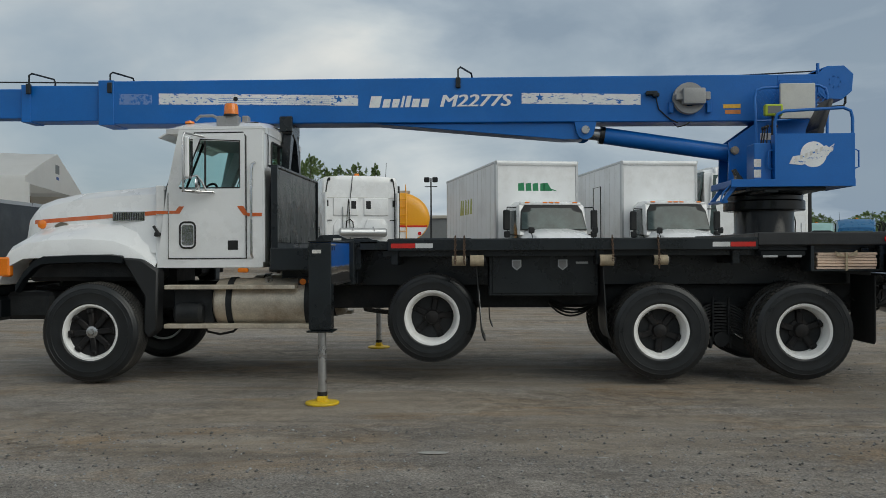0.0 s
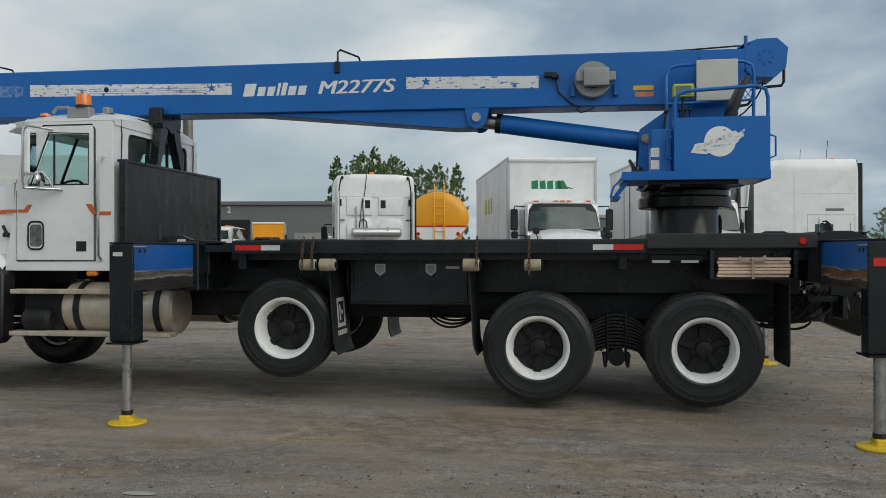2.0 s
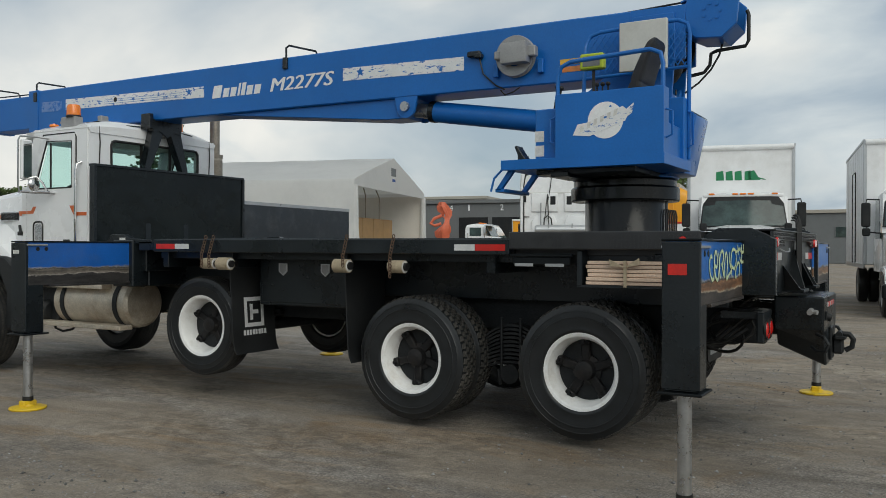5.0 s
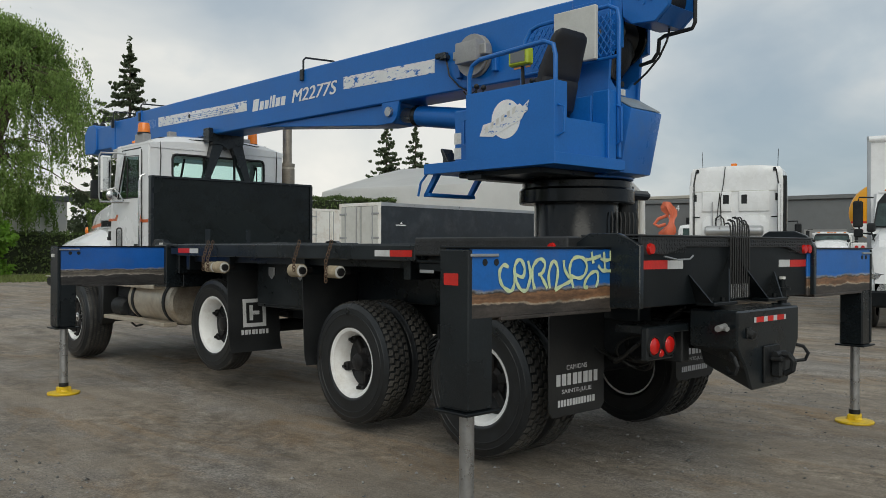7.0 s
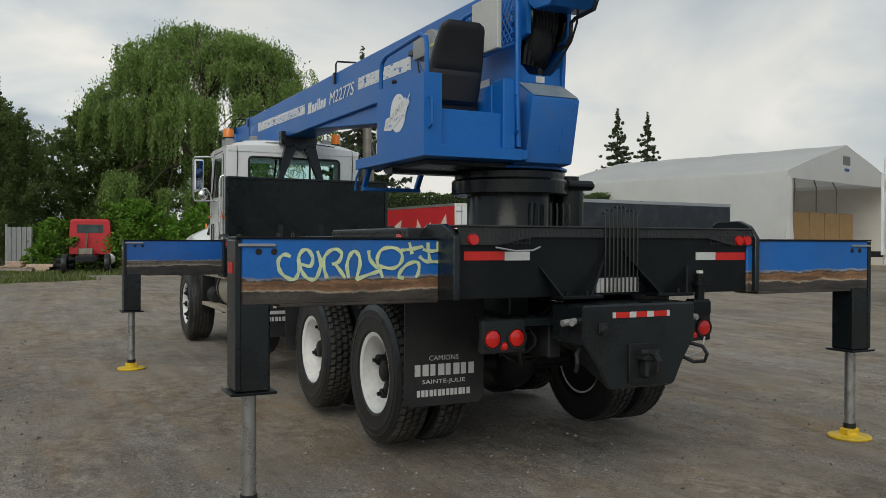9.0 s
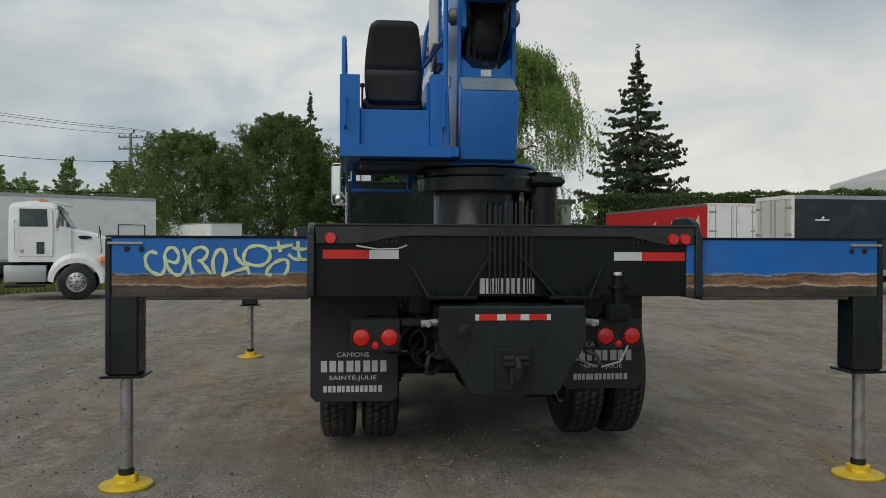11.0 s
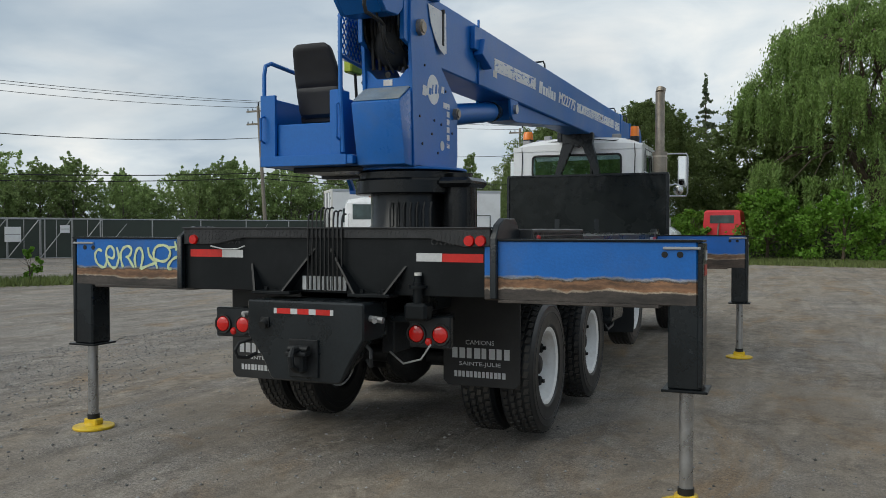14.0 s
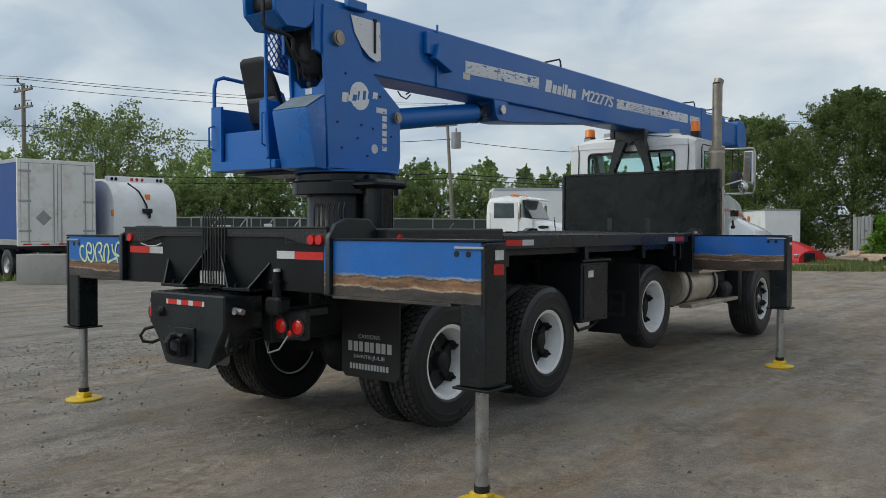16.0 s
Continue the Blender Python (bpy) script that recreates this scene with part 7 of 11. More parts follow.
# boom head at the rear
oc = [(4.26, 3.43), (4.34, 3.36), (4.55, 3.345), (4.67, 3.45), (4.69, 3.66), (4.58, 3.765), (4.37, 3.76), (4.24, 3.66)]
bh = part("rear_head", G().prism(oc, "y", -0.20, -0.16, 0.006), M_BLUE, boom, "blue octagonal rear head")
part("head_right", G().prism(oc, "y", 0.16, 0.20, 0.006), M_BLUE, bh)
part("head_floor", G().prism([(4.2, 3.43), (4.34, 3.36), (4.55, 3.345), (4.67, 3.45), (4.655, 3.46), (4.545, 3.365), (4.345, 3.38), (4.2, 3.45)], "y", -0.16, 0.16), M_BLUE, bh)
part("head_top", G().prism([(4.2, 3.70), (4.37, 3.76), (4.58, 3.765), (4.58, 3.75), (4.37, 3.745), (4.2, 3.685)], "y", -0.16, 0.16), M_BLUE, bh)
part("head_sheave", G().cyl((4.46, -0.15, 3.56), (4.46, 0.15, 3.56), 0.15, seg=28), M_UNDER, bh, "dark sheave in the head")
for k in range(7):
    a = 2 * math.pi * k / 7
    part("head_bolt", G().cyl((4.47 + 0.07 * math.cos(a), -0.20, 3.57 + 0.07 * math.sin(a)), (4.47 + 0.07 * math.cos(a), -0.209, 3.57 + 0.07 * math.sin(a)), 0.013, seg=8), M_BLUE, bh)
part("rope_post", G().cyl((4.27, -0.17, 3.6), (4.27, -0.17, 3.80), 0.02, seg=10), M_BLUE, bh)
part("hydraulic_pipe", G().tube([(4.70, 0.10, 3.62), (4.715, 0.10, 3.58), (4.715, 0.10, 3.36), (4.69, 0.10, 3.315), (4.45, 0.10, 3.30), (4.40, 0.10, 3.28), (4.39, 0.10, 3.18), (4.34, 0.10, 3.12), (4.22, 0.10, 3.10)], 0.016, 8), M_HOSE, bh, "dark bent hydraulic pipe")
part("hydraulic_pipe", G().tube([(4.50, 0.09, 3.36), (4.47, 0.10, 3.26), (4.40, 0.10, 3.14), (4.30, 0.08, 3.03), (4.18, 0.08, 2.95)], 0.009, 8), M_HOSE, bh)

# operator's platform and seat
bk = part("operator_platform", G().box(2.95, 4.31, -1.09, -0.225, 2.225, 2.30, 0.006), M_BLUE, truck, "blue operator platform slab")
part("platform_lip", G().box(2.94, 4.32, -1.10, -1.085, 2.22, 2.305, 0.003).box(4.305, 4.32, -1.09, -0.28, 2.22, 2.305, 0.003), M_BLUE, bk)
part("platform_arm", G().box(3.2, 4.05, -0.95, -0.2, 2.185, 2.225, 0.005).box(3.35, 3.5, -1.0, -0.2, 2.16, 2.2, 0.005), M_BLACK, bk)
part("side_panel", G().prism([(3.43, -1.10), (4.315, -1.10), (4.315, -0.955), (4.285, -0.955), (4.285, -1.085), (3.46, -1.085), (3.46, -0.97), (3.43, -0.97)], "z", 2.30, 2.815, 0.003), M_BLUE, bk, "blue side panel with white emblem")
part("emblem_disc", G().cyl((3.855, -1.1005, 2.58), (3.855, -1.103, 2.58), 0.145, seg=40), M_DECAL_OK, bk, "white emblem disc")
part("emblem_banner", G().prism([(3.66, 2.475), (3.70, 2.56), (3.78, 2.57), (4.07, 2.68), (4.10, 2.655), (4.16, 2.70), (4.145, 2.62), (4.11, 2.60), (4.09, 2.565), (3.80, 2.46)], "y", -1.1035, -1.1055), M_DECAL, bk, "worn white emblem banner", pose(-0.075, 0, 0))
for i in range(6):
    x = 3.645 + i * 0.055
    part("emblem_bar", G().prism([(x, 2.495 + i * 0.022), (x + 0.03, 2.507 + i * 0.022), (x + 0.036, 2.555 + i * 0.022), (x + 0.006, 2.545 + i * 0.022)], "y", -1.1055, -1.1065), M_LABEL, bk)
# seat base box and rear posts
part("seat_box", G().box(3.62, 4.275, -0.955, -0.44, 2.30, 2.57, 0.006), M_BLUE, bk, "blue seat box")
part("inner_panel", G().box(3.55, 4.15, -0.455, -0.435, 2.30, 2.80, 0.004), M_BLUE, bk, "blue inner side panel")
part("rear_post", G().box(4.15, 4.305, -0.44, -0.335, 2.30, 2.83, 0.008), M_BLUE, bk, "blue rear corner post")
part("control_box", G().box(3.22, 3.42, -1.02, -0.75, 2.30, 2.72, 0.01), M_BLUE, bk, "blue control box")
for y in (-0.93, -0.85):
    part("control_lever", G().cyl((3.35, y, 2.7), (3.38, y, 2.90), 0.009, seg=8).sphere((3.38, y, 2.91), 0.022), M_HOSE, bk, "black control lever")
for k in range(3):
    part("control_lever", G().cyl((3.55 + 0.05 * k, -0.45, 2.7), (3.56 + 0.05 * k, -0.47, 2.98), 0.008, seg=8).sphere((3.56 + 0.05 * k, -0.47, 2.99), 0.02), M_HOSE, bk, "black control lever")
seat = part("seat", G().box(3.48, 3.98, -0.93, -0.47, 2.60, 2.72, 0.05, 3), M_SEAT, bk, "black vinyl operator seat")
secs = []
for t in [i / 24 for i in range(25)]:
    z = 2.655 + 0.595 * t
    x = 3.97 + 0.19 * t - 0.025 * math.sin(math.pi * t)
    w = 0.205 + 0.022 * math.sin(math.pi * min(1, t * 1.15)) - 0.018 * t
    k = 1.0
    if t > 0.86:
        k = 0.72 + 0.28 * math.sqrt(max(0.0, 1 - ((t - 0.86) / 0.14) ** 2))
    if t < 0.1:
        k = 0.86 + 0.14 * math.sqrt(max(0.0, 1 - ((0.1 - t) / 0.1) ** 2))
    d = 0.062 * (1.0 - 0.45 * t) * (0.55 if t in (0.0, 1.0) else 0.85 if t > 0.95 or t < 0.04 else 1.0)
    d -= 0.012 * math.exp(-((t - 0.42) / 0.02) ** 2)
    sec = []
    for i in range(20):
        a = 2 * math.pi * i / 20
        cx_, sy_ = math.cos(a), math.sin(a)
        sec.append((x + d * math.copysign(abs(cx_) ** 0.55, cx_), -0.70 + w * k * math.copysign(abs(sy_) ** 0.35, sy_), z))
    secs.append(sec)
part("backrest", G().loft(secs), M_SEAT, seat, "tall black vinyl backrest with a cross seam")
part("seat_pedestal", G().box(3.62, 3.95, -0.80, -0.58, 2.56, 2.61, 0.01), M_UNDER, seat)
# rails
part("grab_loop", G().tube([(3.44, -1.07, 2.80), (3.44, -1.07, 2.96), (3.47, -1.07, 3.04), (3.55, -1.07, 3.075), (4.20, -1.07, 3.105), (4.28, -1.07, 3.07), (4.30, -1.07, 2.99), (4.30, -1.07, 2.80)], 0.018, 8), M_BLUE, bk, "blue tubular guard rail")
part("tall_rail", G().tube([(3.43, -0.50, 2.30), (3.43, -0.45, 2.9), (3.43, -0.40, 3.35), (3.46, -0.37, 3.44), (3.55, -0.36, 3.47), (4.22, -0.33, 3.50), (4.30, -0.33, 3.46), (4.32, -0.33, 3.38), (4.315, -0.33, 2.8), (4.31, -0.31, 2.32)], 0.018, 8), M_BLUE, bk, "tall blue tubular guard frame")
part("mid_rail", G().tube([(3.44, -0.42, 3.06), (4.315, -0.33, 3.10)], 0.015, 8), M_BLUE, bk)
mesh_g = G()
for i in range(26):
    for d in (1, -1):
        x0 = 3.47 + (i - 6) * 0.058
        z0, z1 = 3.11, 3.44
        xa, xb = (x0, x0 + 0.24) if d > 0 else (x0 + 0.24, x0)
        t0, t1 = 0.0, 1.0
        lo, hi = 3.46, 4.30
        dx = xb - xa
        ts = sorted(((lo - xa) / dx, (hi - xa) / dx))
        t0, t1 = max(0.0, ts[0]), min(1.0, ts[1])
        if t1 - t0 > 0.05:
            mesh_g.cyl((xa + dx * t0, -0.36, z0 + (z1 - z0) * t0), (xa + dx * t1, -0.36, z0 + (z1 - z0) * t1), 0.006, seg=4)
part("mesh_guard", mesh_g, M_BLUE, bk, "blue expanded metal guard")
part("chart_panel", G().box(3.735, 4.15, -0.405, -0.365, 3.09, 3.515, 0.006), M_PALEBOX, bk, "pale grey load chart panel")
part("display", G().box(3.47, 3.68, -0.66, -0.58, 3.09, 3.225, 0.012, m=Matrix.Identity(4)), M_LIME, bk, "lime green load indicator")
part("display_screen", G().box(3.50, 3.65, -0.664, -0.659, 3.115, 3.20), M_GREYWALL, bk)
part("display_arm", G().cyl((3.575, -0.60, 3.09), (3.575, -0.55, 2.3), 0.014, seg=8), M_HOSE, bk)
for x in (3.42, 4.32):
    part("hand_hold", G().tube([(x, -1.06, 2.42), (x + (0.05 if x > 4 else -0.05), -1.06, 2.44), (x + (0.05 if x > 4 else -0.05), -1.06, 2.62), (x, -1.06, 2.64)], 0.009, 8), M_BLUE, bk, "blue hand hold")
part("hand_hold", G().tube([(4.31, -0.345, 2.42), (4.355, -0.345, 2.44), (4.355, -0.345, 2.70), (4.31, -0.345, 2.72)], 0.009, 8), M_BLUE, bk, "blue hand hold")
part("pedal", G().prism([(3.04, 2.30), (3.13, 2.30), (3.08, 2.36), (3.03, 2.44), (3.01, 2.43), (3.04, 2.36)], "y", -0.98, -0.86, 0.004), M_BLACK, bk, "black foot pedal")
part("pedal", G().prism([(3.12, 2.30), (3.2, 2.30), (3.16, 2.36), (3.12, 2.40)], "y", -0.78, -0.68, 0.004), M_BLACK, bk, "black foot pedal")
part("notice", G().box(3.22, 3.30, -1.022, -1.02, 2.33, 2.42).box(3.22, 3.30, -1.022, -1.02, 2.45, 2.54), M_LABEL, bk, "white notices on the control box")
part("notice", G().box(3.55, 3.72, -0.232, -0.228, 2.86, 2.94), M_LABEL, bk, "white notice")
# folding step below the platform
for y in (-1.0, -0.5):
    part("step_arm", G().prism([(3.04, 2.24), (2.98, 2.24), (2.85, 2.06), (2.90, 2.06)], "y", y - 0.02, y + 0.02, 0.003), M_BLUE, bk, "blue step arm")
part("step_tread", G().box(2.85, 2.93, -1.02, -0.48, 2.045, 2.075, 0.004), M_BLUE, bk, "blue folding step")
part("step_rail", G().tube([(2.95, -1.05, 2.25), (2.86, -1.06, 2.16), (2.83, -1.06, 2.05)], 0.010, 8), M_BLUE, bk)

# ---- parked vehicles; each one's own x runs forwards ----


def simple_wheel(parent, x, y, z, r, w, rim_mat):
    s = -1 if y < 0 else 1
    g = G().lathe([(r * 0.55, -w / 2), (r * 0.85, -w / 2), (r * 0.97, -w * 0.42), (r, -w * 0.25), (r, w * 0.25), (r * 0.97, w * 0.42), (r * 0.85, w / 2), (r * 0.55, w / 2)], 32, pose(x, y, z))
    bmesh.ops.recalc_face_normals(g.bm, faces=g.bm.faces[:])
    t = part("wheel", g, M_TYRE, parent, "black tyre")
    g = G().lathe([(r * 0.56, -w * 0.46 * -s), (r * 0.50, w * 0.36 * s), (r * 0.40, w * 0.2 * s), (r * 0.16, w * 0.25 * s), (r * 0.14, w * 0.45 * s), (0.0, w * 0.45 * s)], 28, pose(x, y, z))
    bmesh.ops.recalc_face_normals(g.bm, faces=g.bm.faces[:])
    part("rim", g, rim_mat, t, "dull metal rim")
    return t


def truck_mirror(parent, x, y, z, s):
    a = part("mirror", G().box(x, x + 0.10, y + s * 0.20, y + s * 0.40, z - 0.30, z + 0.28, 0.03), M_UNDER, parent, "tall black mirror head")
    part("upper_arm", G().tube([(x, y, z + 0.35), (x + 0.05, y + s * 0.28, z + 0.36), (x + 0.05, y + s * 0.30, z + 0.25)], 0.018, 6), M_UNDER, a)
    part("lower_arm", G().tube([(x, y, z - 0.45), (x + 0.05, y + s * 0.26, z - 0.42), (x + 0.05, y + s * 0.28, z - 0.3)], 0.018, 6), M_UNDER, a)
    part("convex_head", G().box(x, x + 0.10, y + s * 0.20, y + s * 0.38, z - 0.52, z - 0.33, 0.03), M_UNDER, a)
    return a


def box_truck(name, label, m, box, cab_z, print_kind="", scale=1.0, box_mat=None, cab_mat=None, group="parked box trucks"):
    """A box truck: body behind a rounded day cab. box = (length, width, floor, top)."""
    bl, bw, z0, z1 = box
    cm = cab_mat or M_WHITE
    t = thing(name, label, "truck", m, group)
    b = part("body", G().box(-bl, 0, -bw / 2, bw / 2, z0, z1, 0.02), box_mat or M_WHITE_DULL, t, "tall box body")
    part("roof_rail", G().box(-bl, 0.03, -bw / 2 - 0.02, -bw / 2 + 0.05, z1 - 0.06, z1 + 0.02, 0.01).box(-bl, 0.03, bw / 2 - 0.05, bw / 2 + 0.02, z1 - 0.06, z1 + 0.02, 0.01), M_SILVER, b, "silver roof rail")
    part("front_cap", G().cyl((0.0, -bw / 2 + 0.03, z1 - 0.05), (0.0, bw / 2 - 0.03, z1 - 0.05), 0.075, seg=16), M_WHITE, b, "rounded white front cap")
    for s in (-1, 1):
        part("corner_post", G().box(-0.14, 0.02, s * (bw / 2 - 0.07), s * (bw / 2 + 0.012), z0, z1 - 0.04, 0.01), M_SILVER, b, "silver corner post")
        part("bottom_rail", G().box(-bl, 0, s * (bw / 2 - 0.03), s * (bw / 2 + 0.012), z0 - 0.10, z0 + 0.02, 0.008), M_SILVER, b)
    for i in range(int(bl / 0.6)):
        for s in (-1, 1):
            part("rivet_seam", G().box(-0.7 - i * 0.6, -0.685 - i * 0.6, s * (bw / 2 + 0.001), s * (bw / 2 + 0.004), z0, z1 - 0.1), M_PALEBOX, b)
    if print_kind == "logo":
        zc = z1 - 0.78
        for i, w in enumerate((0.30, 0.16, 0.18, 0.18, 0.20)):
            y = 0.48 - i * 0.22
            part("sign_block", G().prism([(y, zc - 0.11), (y - w, zc - 0.11), (y - w, zc + 0.11), (y - w * (0.5 if i == 0 else 0.1), zc + 0.14)], "x", 0.002, 0.006), M_GREEN, b, "green block of a painted sign")
        part("sign_swoosh", G().prism([(0.62, zc - 0.12), (0.30, zc - 0.04), (0.30, zc + 0.0), (0.60, zc - 0.09)], "x", 0.006, 0.009), M_GREEN, b)
        for i, w in enumerate((0.42, 0.26, 0.30, 0.30, 0.34)):
            x = -5.4 + i * 0.42
            part("side_sign_block", G().prism([(x, z1 - 1.45), (x + w, z1 - 1.45), (x + w, z1 - 0.95 + 0.05 * (i == 0)), (x + w * 0.4, z1 - 0.92)], "y", -bw / 2 - 0.004, -bw / 2 - 0.001), M_OLIVE, b, "olive block of a side sign")
        for i in range(3):
            z = z0 + 0.55 - i * 0.10
            part("side_stripe", G().prism([(-bl + 0.2, z), (-0.2, z + 0.12), (-0.2, z + 0.16), (-bl + 0.2, z + 0.03)], "y", -bw / 2 - 0.004, -bw / 2 - 0.001), M_GREEN if i < 2 else M_UNDER, b, "green side stripe")
    if print_kind == "door":
        part("side_door", G().box(-3.2, -2.3, -bw / 2 - 0.008, -bw / 2 - 0.002, z0 + 0.05, z1 - 0.65, 0.003), M_WHITE_DULL, b, "side door")
        part("door_frame", G().tube([(-3.2, -bw / 2 - 0.01, z0), (-3.2, -bw / 2 - 0.01, z1 - 0.64), (-2.3, -bw / 2 - 0.01, z1 - 0.64), (-2.3, -bw / 2 - 0.01, z0)], 0.02, 6), M_UNDER, b, "dark door frame")
    # cab
    secs = []
    cw = 1.02
    for x, zr, k in ((0.05, cab_z - 0.10, 1.0), (0.3, cab_z, 1.0), (0.9, cab_z, 1.0), (1.25, cab_z - 0.06, 0.97), (1.35, cab_z - 0.12, 0.95)):
        secs.append([(x, -cw * k, 1.0), (x, -cw * k, 1.85), (x, -cw * k * 0.93, zr - 0.14), (x, -cw * k * 0.80, zr), (x, cw * k * 0.80, zr), (x, cw * k * 0.93, zr - 0.14), (x, cw * k, 1.85), (x, cw * k, 1.0)])
    c = part("cab", G().loft(secs), cm, t, "white day cab")
    for nm, grow, out_, mt, lb in (("screen_rubber", 0.03, 0.012, M_UNDER, "black windscreen rubber"), ("windscreen", 0.0, 0.022, M_DARKGLASS, "dark curved windscreen")):
        ws = G().loft([[(1.33 + 0.30 * u - 0.05, -wk, z), (1.33 + 0.30 * u + 0.05 + out_ - 0.04, -wk, z), (1.33 + 0.30 * u + 0.055 + out_, -wk * 0.7, z), (1.33 + 0.30 * u + 0.07 + out_, 0, z), (1.33 + 0.30 * u + 0.055 + out_, wk * 0.7, z), (1.33 + 0.30 * u + 0.05 + out_ - 0.04, wk, z), (1.33 + 0.30 * u - 0.05, wk, z)] for u, wk, z in ((0.0, cw * 0.86 + grow, cab_z - 0.15 + grow), (1.0, cw * 0.94 + grow, 2.10 - grow))])
        part(nm, ws, mt, c, lb)
    part("pillar", G().loft([[(1.3, -cw, cab_z - 0.14), (1.3, cw, cab_z - 0.14), (1.34, cw, 1.95), (1.34, -cw, 1.95)], [(1.37, -cw * 0.93, cab_z - 0.12), (1.37, cw * 0.93, cab_z - 0.12), (1.64, cw * 0.98, 1.93), (1.64, -cw * 0.98, 1.93)]]), cm, c)
    part("visor_band", G().box(1.24, 1.40, -cw * 0.90, cw * 0.90, cab_z - 0.13, cab_z - 0.05, 0.03, 2), cm, c, "white brow over the windscreen")
    for y in (-0.72, -0.18, 0.0, 0.18, 0.72):
        part("roof_lamp", G().box(1.32, 1.42, y - 0.07, y + 0.07, cab_z - 0.075, cab_z - 0.035, 0.012), M_AMBER, c, "small amber roof lamp")
    for s in (-1, 1):
        part("side_window", G().prism([(0.45, 1.80), (1.42, 1.80), (1.22, cab_z - 0.28), (0.45, cab_z - 0.26)], "y", s * cw * 0.97, s * (cw * 0.97 + 0.035)), M_DARKGLASS, c, "dark side window")
        truck_mirror(c, 1.30, s * cw, 2.38, s)
        simple_wheel(t, 2.35, s * 0.95, 0.50, 0.50, 0.27, M_GALV)
        simple_wheel(t, -bl + 1.9, s * 0.95, 0.50, 0.50, 0.27, M_GALV)
        simple_wheel(t, -bl + 1.9, s * 0.65, 0.50, 0.50, 0.27, M_GALV)
    secs = []
    for x, zr, w in ((1.56, 2.11, 0.97), (2.0, 2.05, 0.95), (2.5, 1.93, 0.91), (2.85, 1.70, 0.85), (3.0, 1.36, 0.80), (3.05, 1.0, 0.78)):
        secs.append([(x, -w, 0.92), (x, -w, zr - 0.25), (x, -w * 0.86, zr - 0.05), (x, -w * 0.4, zr + 0.02), (x, w * 0.4, zr + 0.02), (x, w * 0.86, zr - 0.05), (x, w, zr - 0.25), (x, w, 0.92)])
    h = part("hood", G().loft(secs), cm, t, "white sloped hood")
    gr = part("grille", G().prism([(-0.42, 0.80), (0.42, 0.80), (0.50, 1.32), (-0.50, 1.32)], "x", 3.0, 3.075, 0.01), M_UNDER, h, "dark grille")
    for i in range(14):
        y = -0.40 + i * 0.0615
        part("grille_bar", G().box(3.07, 3.09, y - 0.012, y + 0.012, 0.82, 1.30, 0.004), M_CHROME, gr, "bright grille bar")
    for s in (-1, 1):
        part("headlamp", G().box(2.88, 3.03, s * 0.60, s * 0.84, 0.98, 1.14, 0.03), M_CHROME, h, "bright headlamp")
        part("hood_mirror", G().cyl((2.45, s * 0.82, 1.62), (2.50, s * 0.92, 1.98), 0.014, seg=6).box(2.44, 2.56, s * 0.84, s * 1.0, 1.96, 2.14, 0.03), M_UNDER, h, "small black hood mirror")
        part("fender", G().loft([[(x, s * 0.7, z), (x, s * 1.06, z - 0.02), (x, s * 1.08, z - 0.12), (x, s * 0.7, z - 0.12)] for x, z in ((1.75, 0.95), (1.95, 1.12), (2.35, 1.18), (2.75, 1.12), (2.98, 0.9))]), cm, h)
    part("bumper", G().box(2.98, 3.16, -1.15, 1.15, 0.45, 0.78, 0.04), M_BLACK_DULL, t, "dark bumper")
    part("frame", G().box(-bl, 2.9, -0.45, 0.45, 0.62, z0 - 0.05, 0.02), M_UNDER, t, "dark chassis frame")
    return t


